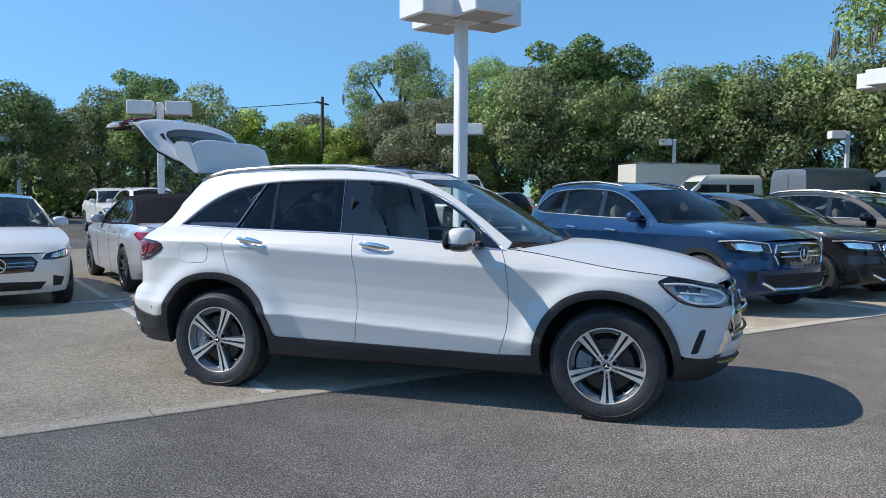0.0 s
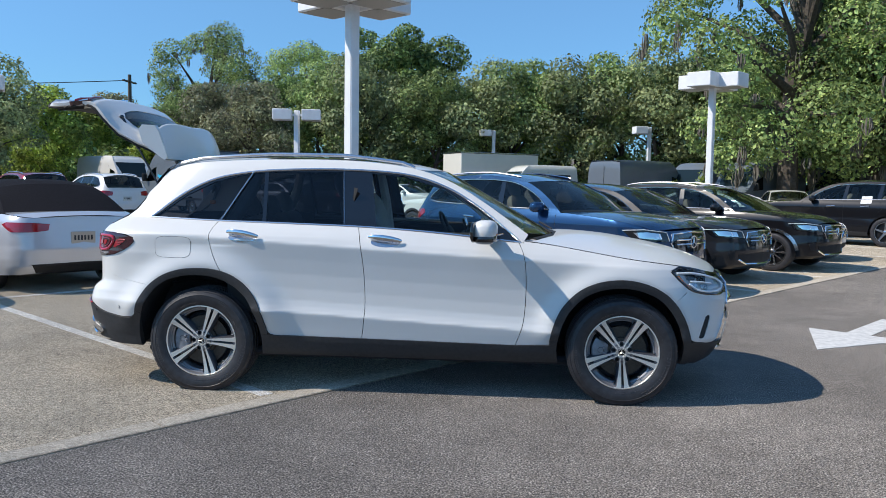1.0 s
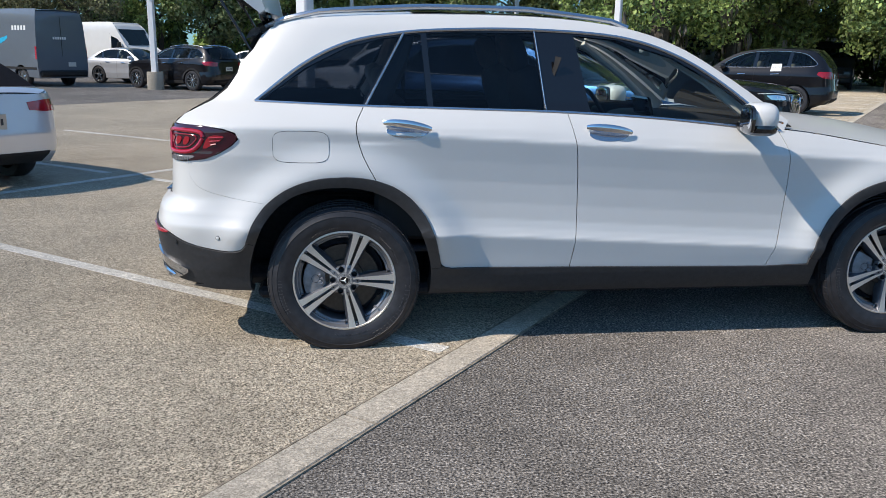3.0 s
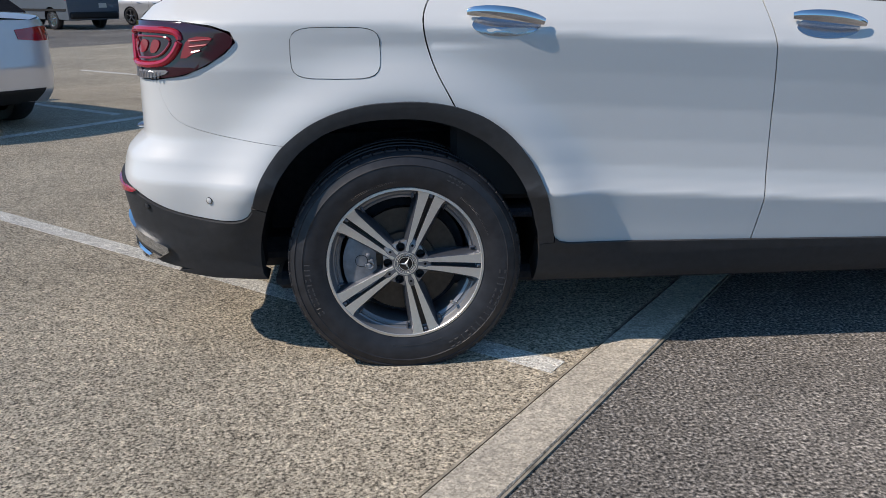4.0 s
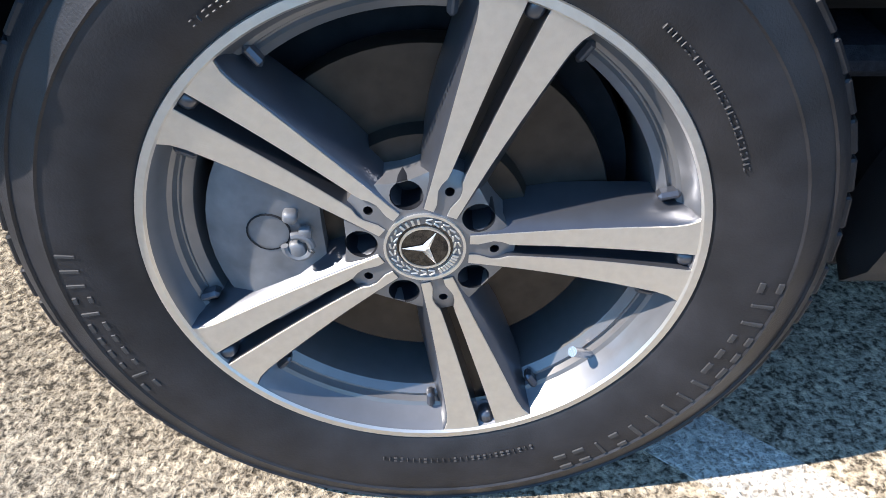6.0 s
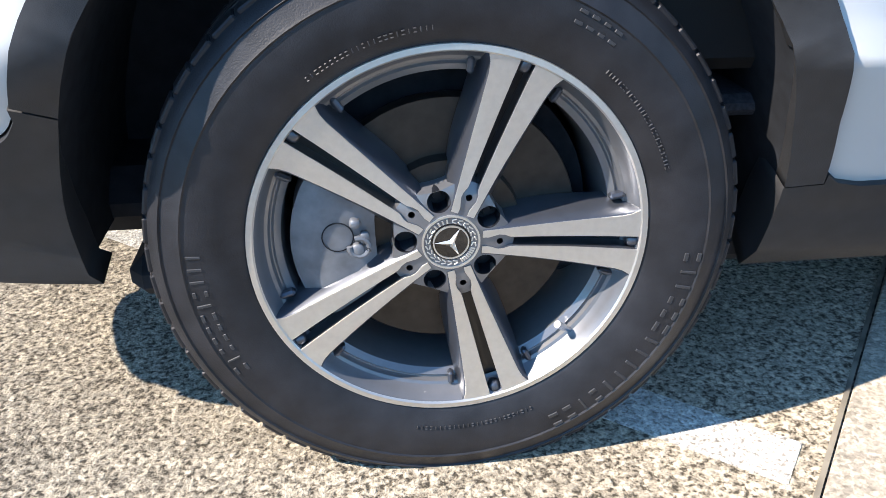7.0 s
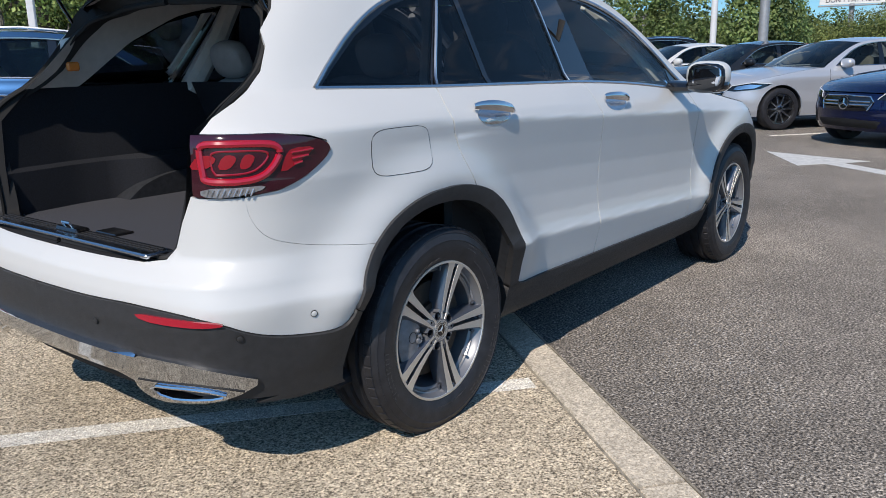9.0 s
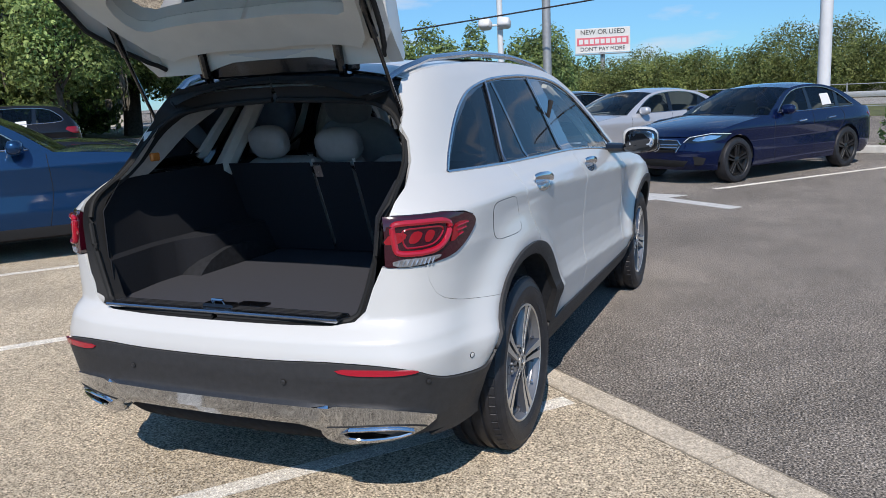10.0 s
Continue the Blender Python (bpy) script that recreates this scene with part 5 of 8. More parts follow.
both("indicator_strip", body.panel([("x", 3.205, 0.876), ("x", 3.25, 0.832), ("x", 3.315, 0.782), ("x", 3.325, 0.792), ("x", 3.275, 0.832), ("x", 3.235, 0.880)], off=-0.003, rim=0.004, step=0.02), "amber", "amber side marker")
for k in (0, 1):
    g = body.panel(HEAD, off=0.004, rim=0.004, step=0.04)
    part("lamp_lens", g.mirrored() if k else g, "lens", hero, "clear lamp lens").visible_shadow = False
af = arch_angle(FRONT_OUT, ZF, 0.455, False)
nose_low = [("x", 3.345, 0.44), ("x", 3.45, 0.42), ("f", 0.66, 0.42), ("f", 0.40, 0.40), ("f", 0.0, 0.40)]
poly = nose_low + [("f", 0.0, 0.50), ("f", 0.50, 0.50), ("f", 0.56, 0.60), ("f", 0.50, 0.70), ("f", 0.48, 0.738), ("f", 0.62, 0.738), ("x", 3.43, 0.748), ("x", 3.33, 0.772), ("x", 3.292, 0.792), ("x", 3.283, 0.76)] + arch(WB, ZF, FRONT_OUT, af1, af, 16, 0.001)
intake = [("x", 3.382, 0.462), ("x", 3.395, 0.456), ("x", 3.420, 0.458), ("x", 3.430, 0.468), ("x", 3.452, 0.53), ("x", 3.470, 0.592), ("x", 3.468, 0.604), ("x", 3.45, 0.608), ("x", 3.432, 0.598), ("x", 3.405, 0.53)]
both("front_bumper", body.panel(poly, [intake], step=0.035), "white", "white front bumper cover")
both("air_intake", body.panel(intake, off=-0.006, rim=0.0, step=0.04), "trim_black", "black air intake")
poly = [("x", 3.25, 0.27), ("x", 3.40, 0.26), ("f", 0.60, 0.25), ("f", 0.0, 0.25), ("f", 0.0, 0.398), ("f", 0.40, 0.398), ("f", 0.66, 0.418), ("x", 3.45, 0.418), ("x", 3.34, 0.436), ("x", 3.325, 0.40)]
both("front_bumper_lower", body.panel(poly, off=0.003, rim=0.05), "cladding", "black lower front bumper")
both("front_skid", body.bead([("f", 0.0, 0.37), ("f", 0.45, 0.37), ("f", 0.60, 0.385)], 0.014, 0.008, False), "chrome", "chrome front skid strip")
both("bumper_wing", body.panel([("f", 0.60, 0.425), ("f", 0.66, 0.424), ("f", 0.62, 0.56), ("f", 0.575, 0.60), ("f", 0.565, 0.575)], off=0.010, rim=0.014, step=0.03), "chrome", "chrome wing of the front bumper")
grille = [("f", 0.0, 0.50), ("f", 0.48, 0.51), ("f", 0.54, 0.60), ("f", 0.47, 0.71), ("f", 0.44, 0.835), ("f", 0.0, 0.848)]
both("grille", body.panel(grille, off=-0.018, rim=0.02, step=0.05), "gloss_black", "black radiator grille")
both("grille_frame", body.bead([("f", 0.0, 0.845), ("f", 0.43, 0.83), ("f", 0.52, 0.66), ("f", 0.48, 0.56), ("f", 0.0, 0.555)], 0.011, 0.004, False), "chrome", "chrome grille frame")
both("grille_bar", body.bead([("f", 0.10, 0.70), ("f", 0.47, 0.69)], 0.013, 0.008, False).tube(body.point(body.loop([("f", 0.1, 0.66), ("f", 0.47, 0.65)], 0.05, False)[0][0], 0.66)[None, :].repeat(2, 0) + np.array([[0, 0, 0], [0.001, 0, 0]]), 0.002), "chrome", "chrome grille bar")
part("grille_emblem", Geo().lathe([(0.085, 0.0), (0.085, 0.02), (0.10, 0.02), (0.10, 0.0)], 32, (3.668, 0, 0.69), "x"), "chrome", hero, "round bright emblem")

# wheel wells, floor pan
for cx, cz, t_in in ((0, ZR, REAR_IN), (WB, ZF, FRONT_IN)):
    w = Geo()
    rows = []
    ring = [(x, z) for _, x, z in arch(cx, cz, t_in, -8, 184, 64, 0.006)]
    rows.append([(x, float(body.point(body.at_x(x, z), z)[1]) + 0.006, z) for x, z in ring])
    rows.append([(x, -0.50, z) for x, z in ring])
    w.grid(rows, flip=False)
    k = len(rows[0])
    w.add([rows[1][i] for i in range(k)] + [(cx, -0.50, cz - 0.06)], [(i, i + 1, k) for i in range(k - 1)])
    both("wheel_well", w, "under", "dark wheel well liner")
under = Geo().box((1.38, 0, 0.27), (3.6, 1.50, 0.06), 0.02)
under.box((0.0, 0, 0.33), (0.5, 1.1, 0.12), 0.03).box((-0.45, 0, 0.33), (0.6, 1.3, 0.10), 0.04).box((3.2, 0, 0.33), (0.5, 1.2, 0.12), 0.03)
under.tube([(0, -0.75, ZR), (0, 0.75, ZR)], 0.035, 10).tube([(WB, -0.75, ZF), (WB, 0.75, ZF)], 0.03, 10)
part("underbody", under, "under", hero, "dark underbody and axles")

# wheels
for cx, cz, trn, star in ((0, ZR + 0.003, -2.8, 180), (WB, ZF - 0.002, -15, 93)):
    w = hero_wheel(hero, trn, star)
    w.matrix_basis = pose(cx, -0.739, cz) @ Matrix.Diagonal((1.022, 1.0, 1.022, 1.0))
    w2 = hero_wheel(hero, trn + 20, star)
    w2.matrix_basis = pose(cx, 0.739, cz, 0, 0, 180) @ Matrix.Diagonal((1.022, 1.0, 1.022, 1.0))

# ---- cabin ----
for y, x0, nm in ((-0.38, 1.10, "front_seat"), (0.38, 1.10, "front_seat")):
    g = Geo()
    g.blob((x0 + 0.28, y, 0.74), (0.56, 0.52, 0.18), 3.2)
    t = Matrix.Rotation(radians(-20), 3, "Y")
    g.blob((x0 - 0.05, y, 1.06), (0.17, 0.50, 0.66), 3.4, 18, 12, t)
    s = part(nm, g, "seat_grey", hero, "light grey leather front seat")
    part("headrest", Geo().blob((x0 - 0.20, y, 1.435), (0.11, 0.27, 0.20), 2.8, 16, 10, t), "seat_grey", s)
    part("headrest_posts", Geo().tube([(x0 - 0.16, y - 0.06, 1.30), (x0 - 0.185, y - 0.06, 1.40)], 0.007, 6).tube([(x0 - 0.16, y + 0.06, 1.30), (x0 - 0.185, y + 0.06, 1.40)], 0.007, 6), "chrome", s)
rt = Matrix.Rotation(radians(-22), 3, "Y")
g = Geo().blob((0.70, 0, 0.72), (0.50, 1.28, 0.18), 3.5)
part("rear_bench", g, "seat_grey", hero, "light grey rear bench seat")
for y, w in ((0.405, 0.46), (0.07, 0.20), (-0.34, 0.61)):
    b = Geo().blob((0.335, y, 0.965), (0.15, w, 0.51), 5.0, 20, 12, rt)
    s = part("rear_seat_back", b, "seat_grey", hero, "grey leather rear backrest with dark carpeted back")
    # carpeted back face
    q = Geo()
    rows = []
    for i in range(7):
        z = 0.735 + 0.455 * i / 6
        rows.append([(0.335 - 0.405 * (z - 0.965) - 0.112, y + w * (-0.485 + 0.97 * j / 4), z) for j in range(5)])
    q.grid(rows, flip=True)
    part("seat_back_carpet", q, "carpet_dark", s, "dark carpet on the backrest")
for y, w, z in ((0.445, 0.205, 1.285), (0.07, 0.235, 1.265), (-0.42, 0.205, 1.285)):
    part("rear_headrest", Geo().blob((0.215, y, z), (0.11, w, 0.165), 2.8, 16, 10, rt), "seat_grey", hero, "grey rear headrest")
part("seat_strap", Geo().tube([(0.150, 0.176, 1.205), (0.262, 0.174, 0.92), (0.322, 0.172, 0.775)], 0.0055, 6, True, 1.6), "trim_grey", hero, "grey trim strip on the seat back")
part("seat_strap", Geo().tube([(0.150, -0.035, 1.205), (0.252, -0.050, 0.94)], 0.005, 6, True, 1.6), "trim_grey", hero, "grey trim strip on the seat back")
part("seat_latch", Geo().box((0.155, 0.150, 1.15), (0.02, 0.045, 0.07), 0.006, rt), "satin", hero)
bk = Geo()
bk.grid([[(0.335 - 0.405 * (z - 0.99) - 0.070, y, z) for y in (-0.66, -0.2, 0.2, 0.66)] for z in (0.68, 0.9, 1.1, 1.165)], flip=True)
part("bench_backing", bk, "carpet_dark", hero, "dark carpeted backing of the rear bench")
dash = Geo().blob((1.98, 0, 0.98), (0.55, 1.42, 0.26), 4.0, 24, 10)
dash.box((1.75, 0, 0.72), (0.5, 0.24, 0.34), 0.04)
part("dashboard", dash, "trim_black", hero, "black dashboard and console")
part("display_screen", Geo().box((1.78, 0, 1.13), (0.02, 0.27, 0.15), 0.01, Matrix.Rotation(radians(-15), 3, "Y")), "gloss_black", hero, "upright display screen")
swt = Matrix.Rotation(radians(-24), 4, "Y")
st = Geo().lathe([(0.185 + 0.015 * math.cos(a), 0.015 * math.sin(a)) for a in [2 * math.pi * i / 8 for i in range(9)]], 28, axis="x")
st.blob((0.02, 0, 0), (0.05, 0.16, 0.13), 2.5)
for a in (0, 180, 270):
    st.tube([(0.02, 0, 0), (0.0, 0.18 * math.cos(radians(a)), 0.18 * math.sin(radians(a)))], 0.015, 6)
part("steering_wheel", st.moved(Matrix.Translation((1.62, 0.38, 1.05)) @ swt), "trim_black", hero, "black steering wheel")
# floor, cargo tub, liners
part("cabin_floor", Geo().box((1.25, 0, 0.48), (1.9, 1.5, 0.03), 0.01), "carpet", hero)
cf = Geo()
rows = [[(x, y, 0.728 + 0.0 * x) for y in np.linspace(-0.61, 0.61, 9)] for x in np.linspace(-0.785, 0.36, 10)]
cf.grid(rows, flip=True)
part("cargo_floor", cf, "carpet", hero, "dark carpeted load floor")
part("floor_latch", Geo().box((-0.70, -0.04, 0.731), (0.07, 0.12, 0.008), 0.003), "gloss_black", hero, "recessed floor handle")
tub = Geo()
tub_prof = [(-0.600, 0.715), (-0.606, 0.80), (-0.612, 0.885), (-0.628, 0.90), (-0.645, 1.08), (-0.665, 1.19)]
rows = []
for x in np.linspace(-0.80, 0.42, 30):
    b = 0.085 * min(1.0, max(0.0, (x + 0.30) / 0.14))
    f = 1.0 - 0.10 * max(0.0, (-0.45 - x) / 0.35)
    row = []
    for k, (yy, zz) in enumerate(tub_prof):
        y = (yy + b * (1, 0.95, 0.9, 0, 0, 0)[k]) * f
        row.append((max(x, float(body.point(float(body.at_rear(-y, zz)), zz)[0]) + 0.07), y, zz))
    rows.append(row)
tub.grid(rows, flip=True)
both("cargo_side_trim", tub, "carpet_dark", "dark carpeted cargo side")
# grey pillar trim round the quarter window
gl2, rows = Geo(), []
for z in np.linspace(1.19, 1.55, 19):
    xr = float(np.interp(z, body.rear[:, 0], body.rear[:, 1])) + 0.15
    xw = float(np.interp(z, [1.19, 1.362, 1.468, 1.505, 1.53], [-0.375, -0.165, 0.045, 0.18, 0.34]))
    row = []
    for x in np.linspace(xr, max(xw, xr + 0.02), 16):
        row.append((x, float(body.point(body.at_x(x, z), z)[1]) + 0.050, z))
    rows.append(row)
gl2.grid(rows, flip=True)
part("pillar_liner", gl2.mirrored(), "trim_grey", hero, "light grey pillar trim")
gl3 = Geo().grid([row[6:] for row in rows], flip=True)
part("pillar_liner", gl3, "trim_grey", hero, "light grey pillar trim")
both("rear_pillar_trim", Geo().tube([(0.16, -0.685, 1.15), (0.28, -0.61, 1.38), (0.33, -0.54, 1.54)], [0.05, 0.045, 0.04], 8, True, 0.8), "trim_grey", "light grey pillar trim")
both("belt_pillar_trim", Geo().tube([(1.07, -0.695, 1.05), (1.05, -0.63, 1.33), (1.02, -0.54, 1.55)], [0.05, 0.045, 0.04], 8, True, 0.8), "trim_grey")
both("screen_pillar_trim", Geo().tube([(2.12, -0.70, 1.10), (1.86, -0.62, 1.31), (1.56, -0.53, 1.50)], 0.025, 8, True, 0.8), "trim_grey")
both("door_liner", Geo().box((1.1, -0.745, 0.83), (1.9, 0.04, 0.60), 0.02), "trim_black", "black door trim")
hl = Geo()
st = []
for x, z, zc in ((-0.44, 1.485, 1.532), (-0.2, 1.54, 1.585), (0.4, 1.585, 1.612), (0.94, 1.585, 1.608), (1.40, 1.53, 1.565)):
    q = body.point(body.at_x(x, z), z)
    st.append((x, -q[1] - 0.03, z, x, zc))
part("headliner", bonnet(st, 5, 16, 2.8), "trim_grey", hero, "light grey roof lining")
both("seat_belt", Geo().tube([(1.05, -0.70, 1.42), (0.98, -0.66, 1.1), (0.95, -0.64, 0.8)], 0.018, 6, True, 0.3), "trim_black")

# tailgate opening: black jamb, seal, sill
OPEN = [(0.0, 0.728), (0.40, 0.730), (0.480, 0.742), (0.508, 0.785), (0.552, 0.93), (0.578, 1.06), (0.606, 1.14), (0.596, 1.25), (0.556, 1.36), (0.475, 1.435), (0.33, 1.465), (0.0, 1.482)]
ol = smooth_line(OPEN, 5)


def rear_x(y, z, off=0.0):
    s = float(body.at_rear(y, z))
    return body.point(s, z, off)


jamb, seal = Geo(), Geo()
pin, pout, pfront = [], [], []
SH = smooth_line([(0.0, 0.724), (0.42, 0.726), (0.515, 0.740), (0.552, 0.79), (0.580, 0.90), (0.60, 1.07), (0.630, 1.14), (0.618, 1.25), (0.582, 1.36), (0.533, 1.46), (0.45, 1.535), (0.0, 1.572)], 5)
for (y0, z0), (y1, z1) in zip(SH, ol):
    a = rear_x(y0, z0, 0.006 if z0 > 1.44 else -0.004)
    b = np.array([a[0] + 0.035, -y1 * float(body.spread(z1)) - 0.012, z1])
    d = np.array([a[0] + 0.085, -y1 * float(body.spread(z1)), z1])
    pout.append(a)
    pin.append(b)
    pfront.append(d)
jamb.grid([pout, pin])
jamb2 = Geo().grid([pin, pfront])
both("tailgate_jamb", jamb, "trim_black", "black tailgate opening flange")
both("jamb_liner", jamb2, "trim_black")
both("tailgate_seal", Geo().tube(np.array(pin) + np.array([-0.006, 0, 0]), 0.011, 8), "seal", "black rubber tailgate seal")
part("sill_plate", Geo().box((-0.830, 0, 0.745), (0.092, 0.98, 0.014), 0.005).box((-0.79, 0, 0.735), (0.03, 0.98, 0.012), 0.004), "sill_blue", hero, "bright loading sill plate")
part("sill_ribs", Geo().box((-0.835, 0, 0.7535), (0.006, 0.94, 0.003), 0.001).box((-0.82, 0, 0.7535), (0.006, 0.94, 0.003), 0.001).box((-0.805, 0, 0.7535), (0.006, 0.94, 0.003), 0.001), "trim_black", hero)
part("tailgate_striker", Geo().box((-0.815, 0.01, 0.757), (0.05, 0.13, 0.016), 0.006), "gloss_black", hero).parent = hero
part("striker_loop", Geo().tube([(-0.825, -0.015, 0.76), (-0.835, -0.015, 0.782), (-0.835, 0.03, 0.782), (-0.825, 0.03, 0.76)], 0.005, 6), "chrome", hero, "steel latch loop")
# small amber block stands in for sunlight falling on the left pillar
part("cargo_lamp", Geo().box((-0.45, 0.555, 1.27), (0.05, 0.02, 0.035), 0.006), "amber", hero, "small cargo lamp")

# tailgate, built closed and swung up round its hinge
HINGE = Vector((-0.31, 0, 1.588))
tg = part("tailgate", Geo().box((HINGE.x - 0.03, 0.0, HINGE.z - 0.045), (0.07, 0.72, 0.02), 0.008), "gloss_black", hero, "open tailgate with dark rear window")
OUTER = [(0.0, 0.716), (0.42, 0.718), (0.515, 0.735), (0.550, 0.79), (0.578, 0.90), (0.598, 1.05), (0.618, 1.12), (0.632, 1.17), (0.622, 1.25), (0.588, 1.36), (0.545, 1.46), (0.51, 1.52)]
WIN = [(0.0, 1.205), (0.30, 1.208), (0.44, 1.220), (0.495, 1.250), (0.505, 1.30), (0.485, 1.40), (0.45, 1.46), (0.0, 1.48)]


def skin(geo, off, outer, hole=None, step=0.04, rim=0.02):
    return body.panel([("r", y, z) for y, z in outer], [[("r", y, z) for y, z in hole]] if hole else (), off=off, rim=rim, step=step, geo=geo)


def gate_both(name, geo, material, label=""):
    a = part(name, geo, material, tg, label)
    part(name, geo.mirrored(), material, tg, label)


main = [(0.0, 0.716)] + OUTER[1:] + [(0.50, 1.545), (0.0, 1.56), (0.0, 1.48)] + WIN[-2:0:-1] + [(0.0, 1.205)]
gate_both("gate_skin", skin(None, 0.0, main, None, 0.035, 0.03), "white", "white tailgate skin")
for k in (0, 1):
    g = skin(None, -0.004, WIN, None, 0.05, 0.0)
    part("rear_window", g.mirrored() if k else g, "glass_gate", tg, "dark rear window glass")
lampg = body.panel([("r", 0.30, 0.925), ("r", 0.592, 0.918), ("r", 0.594, 1.078), ("r", 0.42, 1.070), ("r", 0.31, 1.02)], off=0.007, rim=0.03, step=0.03)
gate_both("gate_lamp", lampg, "red_dark", "dark red inner tail lamp section")
gate_both("gate_light_guide", body.bead([("r", 0.585, 0.962), ("r", 0.40, 0.962), ("r", 0.36, 1.0), ("r", 0.40, 1.052), ("r", 0.585, 1.058)], 0.0075, 0.010, False), "red_lens", "red light guide")
part("gate_chrome_bar", body.bead([("r", 0.0, 0.895), ("r", 0.40, 0.893)], 0.012, 0.012, False).add(*(lambda m: (m.v, m.f))(body.bead([("r", 0.0, 0.895), ("r", 0.40, 0.893)], 0.012, 0.012, False).mirrored())), "chrome", tg, "chrome strip over the number plate")
part("gate_emblem", Geo().lathe([(0.0, -0.006), (0.035, -0.008), (0.045, -0.004), (0.046, 0.01)], 32, (-0.872, 0, 1.01), "x"), "chrome", tg, "round bright emblem")
# spoiler
sp = Geo()
rows = []
for i in range(17):
    u = -1 + 2 * i / 16
    a = abs(u)
    y = 0.535 * u
    xb = -0.322 - 0.02 * a
    z0 = 1.590 - 0.048 * a**2.4
    k = 1 - 0.22 * a**5
    rows.append([(xb + 0.008 * k, y, z0), (xb - 0.15 * k, y, z0 - 0.014 * k), (xb - 0.272 * k, y, z0 - 0.046 * k), (xb - 0.280 * k, y, z0 - 0.058 * k), (xb - 0.20 * k, y, z0 - 0.098 * k), (xb - 0.03 * k, y, z0 - 0.050 * k)])
sp.grid(rows, close=True)
sp.f += [tuple(range(6))[::-1], tuple(range(16 * 6, 17 * 6))]
part("roof_spoiler", sp, "white", tg, "white roof spoiler")
# cheeks that carry the spoiler down to the gate's shoulders
ck = Geo()
side = [(-0.330, 1.520), (-0.350, 1.545), (-0.545, 1.505), (-0.585, 1.485), (-0.600, 1.40), (-0.570, 1.372), (-0.475, 1.385), (-0.415, 1.435)]
n = len(side)
ck.add([(x, -0.552 - 0.16 * (1.50 - z), z) for x, z in side] + [(x, -0.500 - 0.10 * (1.50 - z), z) for x, z in side], [tuple(range(n))[::-1], tuple(range(n, 2 * n))] + [(i, (i + 1) % n, n + (i + 1) % n, n + i) for i in range(n)])
gate_both("gate_cheek", ck, "white", "white side of the roof spoiler")
# liner inside the gate
hd = Geo().grid([[(x, 0.50 * u, z - 0.035 * abs(u) ** 2.4) for u in np.linspace(-1, 1, 17)] for x, z in ((-0.330, 1.545), (-0.40, 1.528), (-0.47, 1.488))])
part("gate_header", hd, "hatch_liner", tg, "light grey upper edge of the inner trim")
def gate_inner(outline, material, label):
    g = body.panel([("r", y, z) for y, z in outline], off=-0.060, rim=-0.055, step=0.04)
    g.f = [f[::-1] for f in g.f]
    g.n = {i: (-a, -b, -d) for i, (a, b, d) in g.n.items()}
    gate_both("gate_liner", g, material, label)


gate_inner([(0.0, 0.74), (0.40, 0.742), (0.49, 0.76), (0.535, 0.92), (0.543, 0.985), (0.0, 0.985)], "trim_black", "black lower tailgate trim")
gate_inner([(0.0, 0.989), (0.543, 0.989), (0.555, 1.07), (0.575, 1.15), (0.570, 1.25), (0.535, 1.36), (0.495, 1.45), (0.44, 1.51), (0.0, 1.53), (0.0, 1.405), (0.42, 1.388), (0.465, 1.365), (0.484, 1.33), (0.488, 1.29), (0.476, 1.255), (0.44, 1.232), (0.30, 1.220), (0.0, 1.215)], "hatch_liner", "light grey tailgate inner trim")
gate_both("gate_edge", body.bead([("r", y, z) for y, z in OUTER], 0.010, -0.030, False), "seal", "black edge seal")
part("liner_seam", Geo().tube([tuple(rear_x(0.0, 1.17, -0.062)), tuple(rear_x(0.0, 0.82, -0.062))], 0.002, 6), "trim_grey", tg)
wp = Geo().tube([tuple(np.array(rear_x(0.0, 1.485, 0.02))), tuple(np.array(rear_x(0.12, 1.45, 0.03))), tuple(np.array(rear_x(0.30, 1.40, 0.02)))], [0.016, 0.010, 0.006], 8)
part("rear_wiper", wp, "trim_black", tg, "black rear wiper")
SWING = radians(82.3)
gate_turn = Matrix.Translation(HINGE) @ Matrix.Rotation(SWING, 4, "Y") @ Matrix.Translation(-HINGE)
tg.matrix_basis = gate_turn
# struts
for sgn in (-1, 1):
    a = Vector((-0.415, sgn * 0.548, 1.40))
    b = Vector((-0.705, sgn * 0.525, 1.905))
    m = a.lerp(b, 0.55)
    st = part("gas_strut", Geo().tube([a, m], 0.007, 8).tube([m, b], 0.013, 8).blob(a, (0.03, 0.03, 0.03)).blob(b, (0.035, 0.03, 0.03)), "gloss_black", hero, "black gas strut of the tailgate")
    part("hinge_arm", Geo().tube([(-0.33, sgn * 0.30, 1.560), (-0.37, sgn * 0.30, 1.560), (-0.39, sgn * 0.30, 1.59), tuple(gate_turn @ Vector((-0.43, sgn * 0.30, 1.50)))], 0.018, 8), "gloss_black", hero, "black tailgate hinge")

# the car stands a little to its right of the axis it was drawn on
hero.matrix_basis = Matrix.LocRotScale((0, -0.016, 0), None, (1.0, 1.04, 1.0))

